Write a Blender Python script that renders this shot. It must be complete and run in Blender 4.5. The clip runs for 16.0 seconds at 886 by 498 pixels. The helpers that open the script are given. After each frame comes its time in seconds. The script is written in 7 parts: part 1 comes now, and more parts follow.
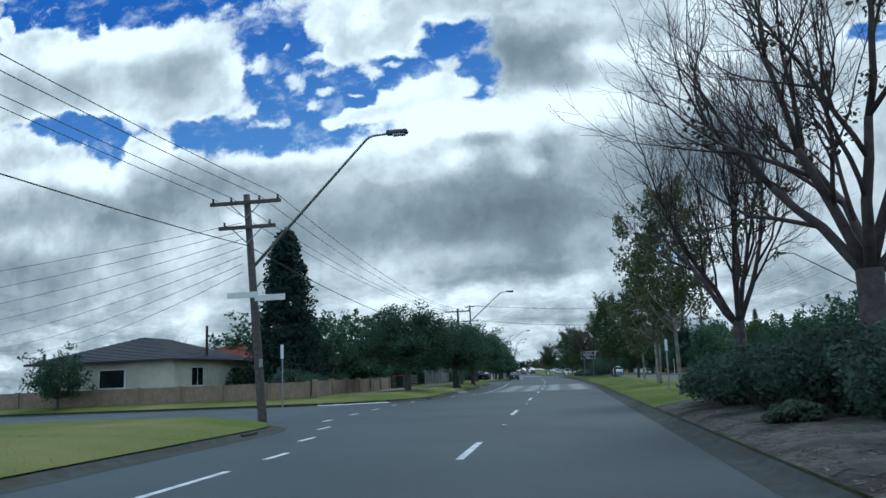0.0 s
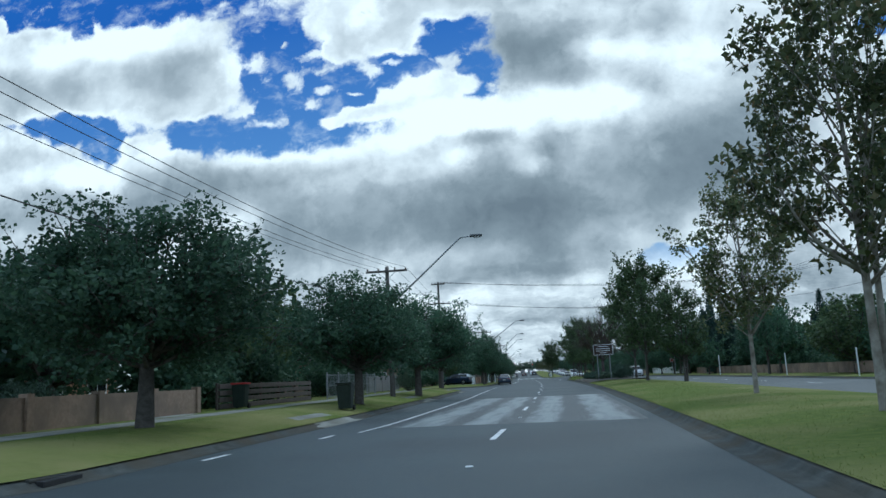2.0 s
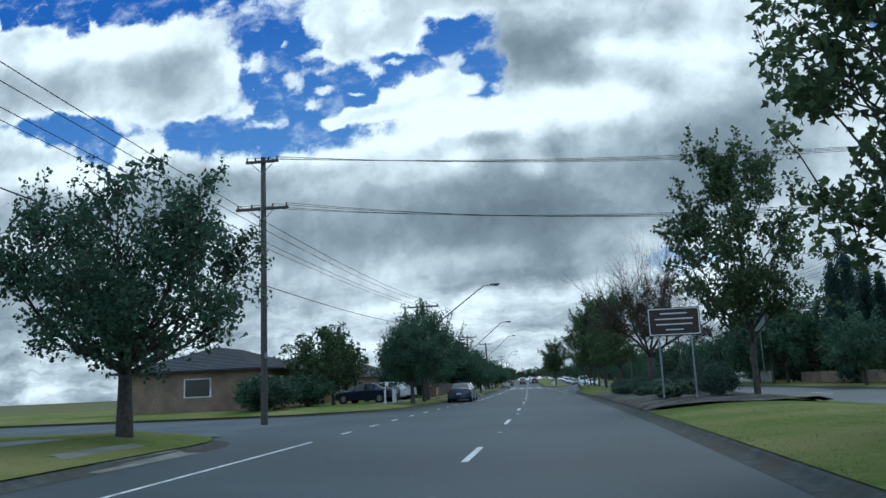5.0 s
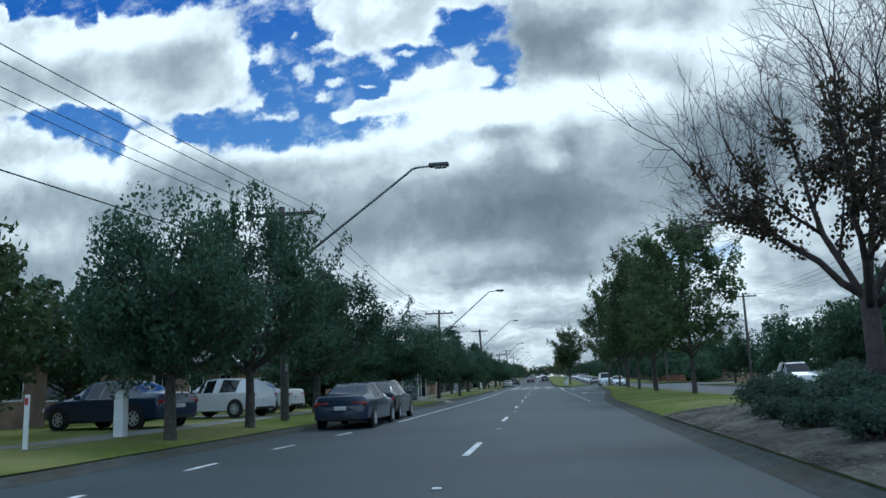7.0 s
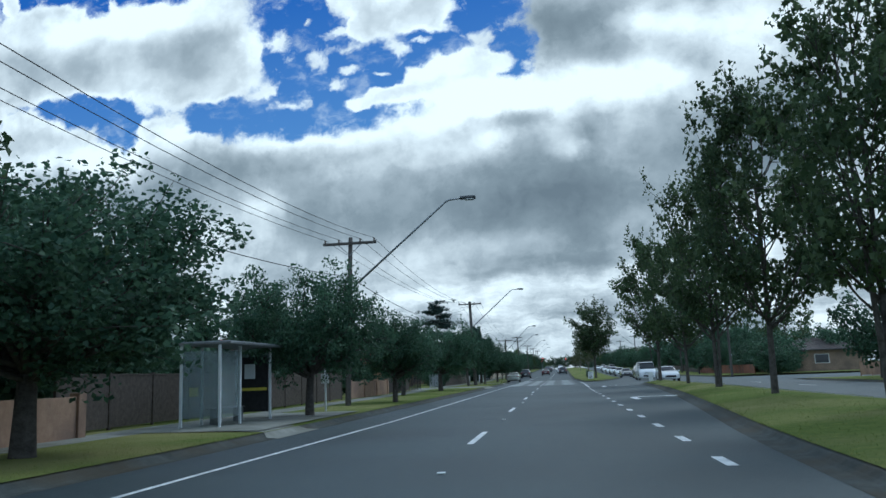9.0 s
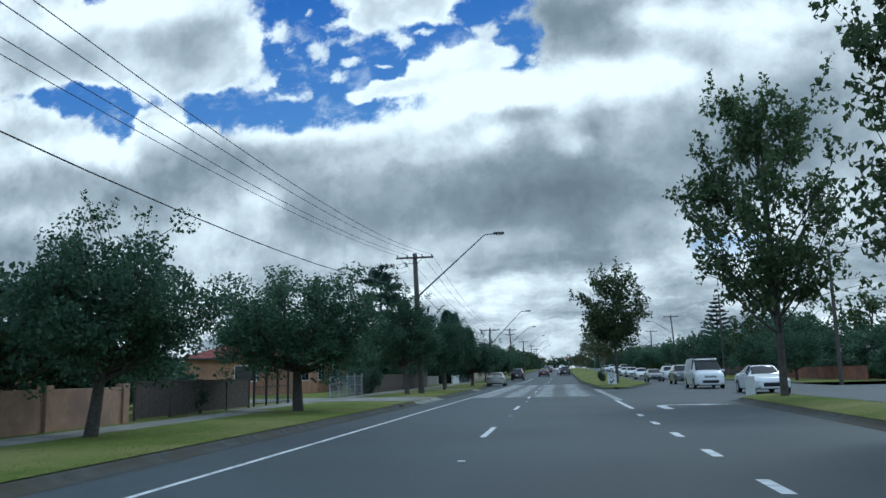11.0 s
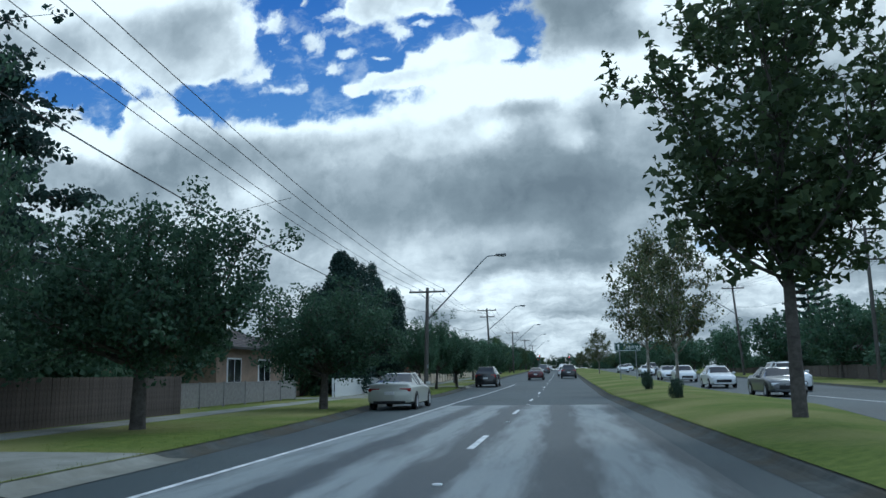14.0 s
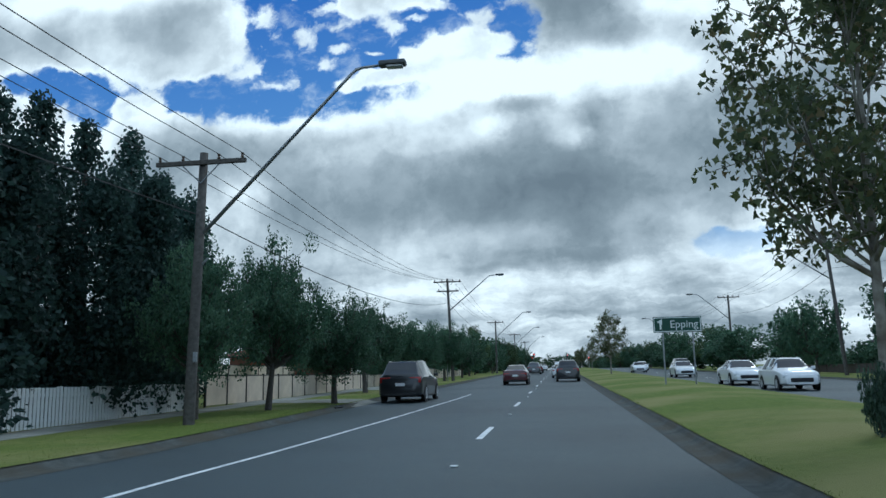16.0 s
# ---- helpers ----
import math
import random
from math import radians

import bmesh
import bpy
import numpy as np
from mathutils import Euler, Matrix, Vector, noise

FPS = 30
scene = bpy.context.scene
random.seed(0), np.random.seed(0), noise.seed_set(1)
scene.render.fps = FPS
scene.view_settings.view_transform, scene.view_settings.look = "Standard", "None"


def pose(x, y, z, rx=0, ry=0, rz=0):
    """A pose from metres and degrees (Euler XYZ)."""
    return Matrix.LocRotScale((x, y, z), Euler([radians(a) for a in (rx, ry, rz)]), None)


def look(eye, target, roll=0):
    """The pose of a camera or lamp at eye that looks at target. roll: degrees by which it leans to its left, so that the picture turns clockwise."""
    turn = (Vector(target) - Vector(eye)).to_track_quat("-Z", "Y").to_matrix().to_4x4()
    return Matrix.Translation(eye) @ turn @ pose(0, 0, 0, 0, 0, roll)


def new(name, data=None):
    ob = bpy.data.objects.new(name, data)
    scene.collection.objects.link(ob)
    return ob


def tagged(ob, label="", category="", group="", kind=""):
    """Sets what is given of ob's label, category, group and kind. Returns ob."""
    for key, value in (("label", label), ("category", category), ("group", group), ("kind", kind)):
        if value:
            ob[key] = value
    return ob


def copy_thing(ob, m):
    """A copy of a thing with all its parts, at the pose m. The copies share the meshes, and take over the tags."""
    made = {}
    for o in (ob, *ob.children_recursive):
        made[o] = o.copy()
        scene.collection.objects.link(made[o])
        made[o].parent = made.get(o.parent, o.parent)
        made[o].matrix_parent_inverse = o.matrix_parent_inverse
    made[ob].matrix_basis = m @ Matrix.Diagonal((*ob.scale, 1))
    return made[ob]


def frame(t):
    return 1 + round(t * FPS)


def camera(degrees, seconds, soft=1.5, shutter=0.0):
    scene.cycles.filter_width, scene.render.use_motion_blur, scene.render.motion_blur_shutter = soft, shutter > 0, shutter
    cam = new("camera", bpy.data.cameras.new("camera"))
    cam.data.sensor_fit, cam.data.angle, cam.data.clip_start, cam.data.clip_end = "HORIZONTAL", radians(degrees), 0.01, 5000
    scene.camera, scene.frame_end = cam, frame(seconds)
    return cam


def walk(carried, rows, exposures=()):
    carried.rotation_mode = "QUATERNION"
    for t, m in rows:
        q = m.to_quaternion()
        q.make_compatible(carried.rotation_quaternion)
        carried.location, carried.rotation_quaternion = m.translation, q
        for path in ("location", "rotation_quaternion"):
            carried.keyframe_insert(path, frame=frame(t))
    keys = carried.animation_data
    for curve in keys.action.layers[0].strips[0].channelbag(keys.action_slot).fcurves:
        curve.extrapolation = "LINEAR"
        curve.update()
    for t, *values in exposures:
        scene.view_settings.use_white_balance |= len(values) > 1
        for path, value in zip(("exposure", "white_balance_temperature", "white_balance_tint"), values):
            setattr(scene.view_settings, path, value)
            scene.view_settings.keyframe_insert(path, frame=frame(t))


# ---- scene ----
cam = camera(59.6, 16.0)
# seconds, place, yaw to the left, pitch up, roll
PATH = [
    (0, 3.481, -0.794, 9.26, 9.31, -2.33),
    (0.5, 3.305, 7.588, 9.27, 9.34, -2.46),
    (1, 3.184, 15.930, 9.35, 9.36, -2.54),
    (1.5, 3.042, 24.274, 9.43, 9.40, -2.64),
    (2, 2.894, 32.734, 9.51, 9.47, -2.75),
    (2.5, 2.695, 41.356, 9.59, 9.53, -2.80),
    (3, 2.487, 49.840, 9.64, 9.69, -2.65),
    (3.5, 2.269, 58.456, 9.71, 9.74, -2.46),
    (4, 2.033, 67.064, 9.77, 9.83, -2.37),
    (4.5, 1.900, 75.786, 9.82, 10.05, -2.46),
    (5, 1.728, 84.394, 9.95, 10.01, -2.57),
    (5.5, 1.493, 92.941, 10.15, 9.85, -2.66),
    (6, 1.169, 101.478, 10.40, 9.75, -2.65),
    (6.5, 0.732, 110.058, 10.70, 9.84, -2.45),
    (7, 0.267, 118.672, 10.97, 9.85, -2.12),
    (7.5, -0.195, 127.205, 11.28, 9.72, -1.99),
    (8, -0.660, 135.713, 11.65, 9.54, -2.01),
    (8.5, -1.188, 144.397, 12.05, 9.41, -2.06),
    (9, -1.750, 152.982, 12.39, 9.31, -2.16),
    (9.5, -2.429, 161.609, 12.58, 9.19, -2.09),
    (10, -3.098, 170.262, 12.65, 9.17, -1.86),
    (10.5, -3.778, 178.900, 12.64, 9.21, -1.56),
    (11, -4.493, 187.484, 12.57, 9.23, -1.27),
    (11.5, -5.264, 195.971, 12.47, 9.18, -1.08),
    (12, -5.790, 204.286, 12.49, 9.16, -1.10),
    (12.5, -6.352, 212.649, 12.57, 9.17, -1.13),
    (13, -6.976, 221.074, 12.65, 9.24, -1.14),
    (13.5, -7.677, 229.425, 12.64, 9.28, -0.98),
    (14, -8.345, 237.774, 12.63, 9.26, -0.98),
    (14.5, -8.940, 246.178, 12.58, 9.28, -1.09),
    (15, -9.525, 254.689, 12.51, 9.26, -1.30),
    (15.5, -10.085, 263.093, 12.44, 9.29, -1.29),
    (16, -10.649, 271.487, 12.41, 9.31, -1.18),
]


def eye_row(t, x, y, yaw, pitch, roll):
    a, b = radians(yaw), radians(pitch)
    ahead = Vector((-math.sin(a) * math.cos(b), math.cos(a) * math.cos(b), math.sin(b)))
    eye = Vector((x, y, 1.29))
    return (t, look(eye, eye + ahead, roll))


walk(cam, [eye_row(*row) for row in PATH], [(0, 0.0, 5240, 0), (16, 0.0, 5240, 0)])

# ---- world, sun, exposure ----
SUN_EL, SUN_AZ = radians(48), radians(28)     # azimuth from +y towards +x
world = bpy.data.worlds.new("sky")
scene.world = world
world.use_nodes = True
wn, wl = world.node_tree.nodes, world.node_tree.links
sky_tex = wn.new("ShaderNodeTexSky")
sky_tex.sky_type, sky_tex.sun_disc = "NISHITA", False
sky_tex.sun_elevation, sky_tex.sun_rotation = SUN_EL, SUN_AZ
w_noise = wn.new("ShaderNodeTexNoise")
w_noise.inputs["Scale"].default_value, w_noise.inputs["Detail"].default_value = 2.6, 6
w_ramp = wn.new("ShaderNodeMapRange")
w_ramp.inputs["From Min"].default_value, w_ramp.inputs["From Max"].default_value = 0.36, 0.56
w_mix = wn.new("ShaderNodeMix")
w_mix.data_type = "RGBA"
w_scale = wn.new("ShaderNodeVectorMath")
w_scale.operation = "SCALE"
w_scale.inputs["Scale"].default_value = 0.14
w_coord = wn.new("ShaderNodeTexCoord")
wl.new(w_coord.outputs["Generated"], w_noise.inputs["Vector"])
wl.new(w_noise.outputs["Fac"], w_ramp.inputs["Value"])
wl.new(w_ramp.outputs["Result"], w_mix.inputs["Factor"])
wl.new(sky_tex.outputs["Color"], w_scale.inputs[0])
wl.new(w_scale.outputs["Vector"], w_mix.inputs[6])
w_mix.inputs[7].default_value = (0.84, 0.92, 1.0, 1)
wl.new(w_mix.outputs[2], wn["Background"].inputs["Color"])
wn["Background"].inputs["Strength"].default_value = 1.0
sun = new("sun", bpy.data.lights.new("sun", "SUN"))
sun.data.energy, sun.data.angle, sun.data.color = 0.9, radians(14), (1.0, 0.96, 0.9)
sun.matrix_world = look((math.sin(SUN_AZ) * math.cos(SUN_EL) * 90, math.cos(SUN_AZ) * math.cos(SUN_EL) * 90, math.sin(SUN_EL) * 90), (0, 0, 0))
scene.view_settings.exposure = 0.0


# ---- node and mesh helpers ----
def material(name, rough=0.8, metal=0.0, spec=0.4):
    m = bpy.data.materials.new(name)
    m.use_nodes = True
    b = m.node_tree.nodes["Principled BSDF"]
    b.inputs["Roughness"].default_value, b.inputs["Metallic"].default_value = rough, metal
    b.inputs["Specular IOR Level"].default_value = spec
    return m, m.node_tree.nodes, m.node_tree.links, b


def noisy(name, c1, c2, scale=3.0, detail=6, rough=0.85, bump=0.0, bump_scale=40.0, metal=0.0, spec=0.35, c3=None, scale3=0.3, vary=0.0):
    """A surface with two scales of colour variation and a fine relief, in world or object metres."""
    m, n, l, b = material(name, rough, metal, spec)
    co = n.new("ShaderNodeTexCoord")
    t1 = n.new("ShaderNodeTexNoise")
    t1.inputs["Scale"].default_value, t1.inputs["Detail"].default_value = scale, detail
    t1.inputs["Roughness"].default_value = 0.65
    l.new(co.outputs["Object"], t1.inputs["Vector"])
    ramp = n.new("ShaderNodeMapRange")
    ramp.inputs["From Min"].default_value, ramp.inputs["From Max"].default_value = 0.3, 0.7
    l.new(t1.outputs["Fac"], ramp.inputs["Value"])
    mix = n.new("ShaderNodeMix")
    mix.data_type = "RGBA"
    mix.inputs[6].default_value, mix.inputs[7].default_value = (*c1, 1), (*c2, 1)
    l.new(ramp.outputs["Result"], mix.inputs["Factor"])
    out = mix.outputs[2]
    if c3:
        t3 = n.new("ShaderNodeTexNoise")
        t3.inputs["Scale"].default_value, t3.inputs["Detail"].default_value = scale3, 4
        l.new(co.outputs["Object"], t3.inputs["Vector"])
        r3 = n.new("ShaderNodeMapRange")
        r3.inputs["From Min"].default_value, r3.inputs["From Max"].default_value = 0.42, 0.66
        l.new(t3.outputs["Fac"], r3.inputs["Value"])
        m3 = n.new("ShaderNodeMix")
        m3.data_type = "RGBA"
        m3.inputs[7].default_value = (*c3, 1)
        l.new(r3.outputs["Result"], m3.inputs["Factor"])
        l.new(out, m3.inputs[6])
        out = m3.outputs[2]
    if vary:
        info = n.new("ShaderNodeObjectInfo")
        geo = n.new("ShaderNodeNewGeometry")
        add = n.new("ShaderNodeMath")
        add.operation = "ADD"
        l.new(info.outputs["Random"], add.inputs[0])
        l.new(geo.outputs["Random Per Island"], add.inputs[1])
        vr = n.new("ShaderNodeMapRange")
        vr.inputs["From Max"].default_value = 2.0
        vr.inputs["To Min"].default_value, vr.inputs["To Max"].default_value = 1 - vary, 1 + vary
        l.new(add.outputs["Value"], vr.inputs["Value"])
        hsv = n.new("ShaderNodeHueSaturation")
        l.new(out, hsv.inputs["Color"])
        l.new(vr.outputs["Result"], hsv.inputs["Value"])
        out = hsv.outputs["Color"]
    l.new(out, b.inputs["Base Color"])
    if bump:
        tb = n.new("ShaderNodeTexNoise")
        tb.inputs["Scale"].default_value, tb.inputs["Detail"].default_value = bump_scale, 5
        l.new(co.outputs["Object"], tb.inputs["Vector"])
        bp = n.new("ShaderNodeBump")
        bp.inputs["Strength"].default_value, bp.inputs["Distance"].default_value = bump, 0.02
        l.new(tb.outputs["Fac"], bp.inputs["Height"])
        l.new(bp.outputs["Normal"], b.inputs["Normal"])
    return m


def foliage(name, c1, c2, c3=None, rough=0.6):
    """Leaves: each leaf has its own shade, whole trees differ a little, some light passes through."""
    m, n, l, b = material(name, rough, 0, 0.25)
    geo, info = n.new("ShaderNodeNewGeometry"), n.new("ShaderNodeObjectInfo")
    ramp = n.new("ShaderNodeValToRGB")
    ramp.color_ramp.elements[0].color, ramp.color_ramp.elements[1].color = (*c1, 1), (*c2, 1)
    if c3:
        e = ramp.color_ramp.elements.new(0.86)
        e.color = (*c2, 1)
        ramp.color_ramp.elements[2].color = (*c3, 1)
    l.new(geo.outputs["Random Per Island"], ramp.inputs["Fac"])
    vr = n.new("ShaderNodeMapRange")
    vr.inputs["To Min"].default_value, vr.inputs["To Max"].default_value = 0.8, 1.25
    l.new(info.outputs["Random"], vr.inputs["Value"])
    hsv = n.new("ShaderNodeHueSaturation")
    l.new(ramp.outputs["Color"], hsv.inputs["Color"])
    l.new(vr.outputs["Result"], hsv.inputs["Value"])
    l.new(hsv.outputs["Color"], b.inputs["Base Color"])
    tr = n.new("ShaderNodeBsdfTranslucent")
    l.new(hsv.outputs["Color"], tr.inputs["Color"])
    mx = n.new("ShaderNodeMixShader")
    mx.inputs["Fac"].default_value = 0.42
    l.new(b.outputs["BSDF"], mx.inputs[1])
    l.new(tr.outputs["BSDF"], mx.inputs[2])
    l.new(mx.outputs["Shader"], n["Material Output"].inputs["Surface"])
    return m


def grid_data(name, verts, faces, mats, smooth=False):
    """Mesh data from arrays of places and of four- or three-cornered faces."""
    me = bpy.data.meshes.new(name)
    me.from_pydata([tuple(v) for v in verts], [], [tuple(f) for f in faces])
    for m in mats if isinstance(mats, (list, tuple)) else [mats]:
        me.materials.append(m)
    if smooth:
        me.polygons.foreach_set("use_smooth", [True] * len(me.polygons))
    me.update()
    return me


def put(name, verts, faces, mat, parent=None, label="", smooth=False):
    ob = new(name, grid_data(name, verts, faces, mat, smooth))
    if parent is not None:
        ob.parent = parent
    if label:
        ob["label"] = label
    return ob


def part(name, bm, mat, parent, label="", smooth=False):
    me = bpy.data.meshes.new(name)
    bm.to_mesh(me)
    bm.free()
    for m in mat if isinstance(mat, (list, tuple)) else [mat]:
        me.materials.append(m)
    if smooth:
        me.polygons.foreach_set("use_smooth", [True] * len(me.polygons))
    ob = new(name, me)
    if parent is not None:
        ob.parent = parent
    if label:
        ob["label"] = label
    return ob


def thing(name, x, y, z, label, category, group="", turn=0.0):
    ob = new(name)
    ob.empty_display_size = 0.2
    ob.matrix_basis = pose(x, y, z, 0, 0, turn)
    return tagged(ob, label, category, group)


def box(bm, cx, cy, cz, sx, sy, sz, bevel=0.0, m=None):
    mat = Matrix.Translation((cx, cy, cz)) @ (m or Matrix()) @ Matrix.Diagonal((sx, sy, sz, 1))
    made = bmesh.ops.create_cube(bm, size=1, matrix=mat)["verts"]
    if bevel:
        edges = list({e for v in made for e in v.link_edges})
        bmesh.ops.bevel(bm, geom=edges, offset=bevel, segments=2, affect="EDGES", profile=0.6)
    return made


def tube(points, radii, sides=6, verts=None, faces=None):
    """Adds a tapered tube along points to the lists of verts and faces."""
    verts, faces = (verts if verts is not None else []), (faces if faces is not None else [])
    start = len(verts)
    pts = [Vector(p) for p in points]
    for i, p in enumerate(pts):
        d = (pts[min(i + 1, len(pts) - 1)] - pts[max(i - 1, 0)]).normalized()
        a = d.orthogonal().normalized() if i == 0 else (a - d * a.dot(d)).normalized()
        b = d.cross(a)
        for k in range(sides):
            w = 2 * math.pi * k / sides
            verts.append(p + (a * math.cos(w) + b * math.sin(w)) * radii[i])
    for i in range(len(pts) - 1):
        for k in range(sides):
            s0, s1 = start + i * sides, start + (i + 1) * sides
            faces.append((s0 + k, s0 + (k + 1) % sides, s1 + (k + 1) % sides, s1 + k))
    faces.append(tuple(start + k for k in reversed(range(sides))))
    faces.append(tuple(start + (len(pts) - 1) * sides + k for k in range(sides)))
    return verts, faces


# ---- the plan: y runs along the road, u across it from the dashed lane line ----
def road_x(y):
    if y < 50:
        return 1.6 - 0.012 * y
    if y < 150:
        return 1.0 - 0.012 * (y - 50) - 0.00032 * (y - 50) ** 2
    if y < 290:
        return -3.4 - 0.076 * (y - 150)
    return -14.04 - 0.072 * (y - 290)


def heading(y):
    """Degrees by which the road points to the left of +y."""
    return math.degrees(math.atan2(road_x(y - 1) - road_x(y + 1), 2))


def rise(y):
    """The road climbs gently past the last houses."""
    return 0.0125 * min(max(y - 285, 0), 190)


def at(y, u, z=0.0):
    return (road_x(y) + u, y, z + rise(y))


def bend(table):
    ys, us = zip(*table)
    return lambda y: float(np.interp(y, ys, us))


kerb_l = bend([(-80, -5.7), (57, -5.9), (76, -6.5), (100, -7.1), (124, -6.9), (139, -6.3), (168, -5.0), (215, -4.7), (250, -4.7), (258, -5.0),
               (267, -5.9), (290, -5.7), (310, -6.2), (900, -6.2)])
kerb_r = bend([(-80, 4.1), (40, 4.25), (74, 4.3), (100, 4.45), (140, 4.65), (160, 5.05), (168, 5.5), (180, 6.6), (192, 7.6), (205, 8.4), (222, 8.9)])
edge_l = bend([(50, -3.9), (56, -3.7), (75, -4.05), (80, -4.15), (92, -4.6), (104, -4.8), (118, -4.9), (135, -4.5), (146, -3.7), (164, -3.4), (176, -3.1), (227, -3.1), (260, -3.0), (283, -3.15), (293, -2.8), (306, -2.5), (700, -2.5)])
verge_top = bend([(-80, 0.45), (105, 0.45), (140, 0.3), (168, 0.15), (900, 0.15)])


def ground_z(y, u):
    """Height of the grass: kerb height at the kerbs, rising gently behind them."""
    if u < 0:
        fall = min(1, max(0, abs(y - 31.2) - 7.3) / 4, max(0, abs(y - 116) - 8.1) / 4)
        return 0.13 + fall * (verge_top(y) - 0.13) * min(1, max(0, (kerb_l(y) - u) / 2.2))
    return 0.13 + 0.2 * min(1, max(0, (u - kerb_r(y)) / 1.5)) * min(1, max(0.0, (11.6 - u) / 1.5)) if u < 11.8 else 0.13


# ---- materials ----
M_ASPHALT = noisy("asphalt", (0.0355, 0.0500, 0.0540), (0.0550, 0.0750, 0.0800), 6.0, 10, 0.62, 0.5, 90, spec=0.4, c3=(0.0291, 0.0410, 0.0450), scale3=0.16)
M_ASPHALT_DARK = noisy("old_asphalt", (0.0440, 0.0580, 0.0640), (0.0748, 0.0920, 0.0970), 5.0, 10, 0.75, 0.5, 90, spec=0.4, c3=(0.0880, 0.1050, 0.1080), scale3=0.3)
M_LINE = noisy("road_paint", (0.62, 0.64, 0.64), (0.8, 0.8, 0.78), 14.0, 8, 0.6, 0.2, 60, c3=(0.42, 0.44, 0.45), scale3=3.0)
M_KERB = noisy("kerb_concrete", (0.044, 0.050, 0.048), (0.100, 0.106, 0.098), 3.0, 10, 0.95, 0.6, 40, spec=0.15, c3=(0.070, 0.064, 0.050), scale3=0.9)
M_PATH = noisy("path_concrete", (0.190, 0.190, 0.165), (0.285, 0.285, 0.250), 2.4, 9, 0.9, 0.4, 50, c3=(0.145, 0.140, 0.112), scale3=0.55)
M_GRASS = noisy("grass", (0.0737, 0.1092, 0.0209), (0.1580, 0.1872, 0.0427), 5.0, 10, 0.95, 0.9, 60, spec=0.1, c3=(0.2106, 0.2028, 0.0760), scale3=0.22)
M_GROUND = noisy("dry_ground", (0.09, 0.11, 0.03), (0.17, 0.17, 0.06), 0.6, 8, 0.95, 0.5, 20, spec=0.1, c3=(0.13, 0.11, 0.07), scale3=0.05)
M_MULCH = noisy("mulch", (0.0920, 0.0850, 0.0700), (0.2024, 0.1900, 0.1600), 9.0, 10, 0.95, 0.9, 50, spec=0.1, c3=(0.0552, 0.0500, 0.0450), scale3=0.8)
M_TIMBER = noisy("weathered_timber", (0.060, 0.055, 0.050), (0.125, 0.115, 0.103), 9.0, 8, 0.9, 0.5, 40, spec=0.15)
M_STEEL = noisy("galvanised_steel", (0.20, 0.21, 0.22), (0.32, 0.33, 0.34), 8.0, 4, 0.5, 0.1, 40, 0.6)
M_WIRE = noisy("cable_sheath", (0.012, 0.012, 0.013), (0.03, 0.03, 0.03), 8.0, 2, 0.6)
M_CERAMIC = noisy("brown_ceramic", (0.05, 0.03, 0.02), (0.09, 0.06, 0.04), 8.0, 2, 0.3)
M_LAMP = noisy("lamp_housing", (0.06, 0.065, 0.07), (0.11, 0.115, 0.12), 8.0, 3, 0.5)
M_LENS = noisy("lamp_lens", (0.35, 0.36, 0.36), (0.5, 0.5, 0.5), 8.0, 3, 0.2)
M_BARK = noisy("bark", (0.045, 0.040, 0.036), (0.12, 0.108, 0.095), 7.0, 8, 0.95, 0.8, 30, spec=0.15)
M_BARK_PALE = noisy("pale_bark", (0.20, 0.18, 0.15), (0.36, 0.34, 0.30), 5.0, 8, 0.9, 0.6, 30, spec=0.15, c3=(0.12, 0.10, 0.08), scale3=2.0)
M_TWIG = noisy("bare_twig", (0.045, 0.035, 0.035), (0.10, 0.08, 0.075), 4.0, 4, 0.9, spec=0.15)
M_LEAF_DARK = foliage("dark_leaf", (0.0375, 0.0790, 0.0505), (0.0890, 0.1530, 0.0860))
M_LEAF_MID = foliage("mid_leaf", (0.0426, 0.0720, 0.0340), (0.0984, 0.1390, 0.0590))
M_LEAF_AUTUMN = foliage("turning_leaf", (0.0528, 0.0720, 0.0400), (0.1276, 0.1500, 0.0650), (0.1936, 0.1500, 0.0750))
M_LEAF_CYPRESS = foliage("cypress_leaf", (0.022, 0.044, 0.040), (0.052, 0.092, 0.074))
M_LEAF_RUST = foliage("rust_leaf", (0.035, 0.035, 0.02), (0.085, 0.07, 0.04), (0.14, 0.07, 0.045))
M_SHRUB = foliage("shrub_leaf", (0.0400, 0.0700, 0.0520), (0.0880, 0.1350, 0.0920))


# ---- ground and road ----
def frange(a, b, step):
    n = max(1, int(math.ceil((b - a) / step)))
    return [a + (b - a) * i / n for i in range(n + 1)]


def strip(name, ys, cols, zf, mat, label, category, kind="structure", parent=None):
    """A sheet over rows of y; cols: functions or values of u; zf(y, u): its height."""
    verts, faces, n = [], [], len(cols)
    for y in ys:
        for c in cols:
            u = c(y) if callable(c) else c
            verts.append(at(y, u, zf(y, u)))
    for i in range(len(ys) - 1):
        for k in range(n - 1):
            faces.append((i * n + k, i * n + k + 1, (i + 1) * n + k + 1, (i + 1) * n + k))
    ob = put(name, verts, faces, mat, parent)
    return ob if parent is not None else tagged(ob, label, category, kind=kind)


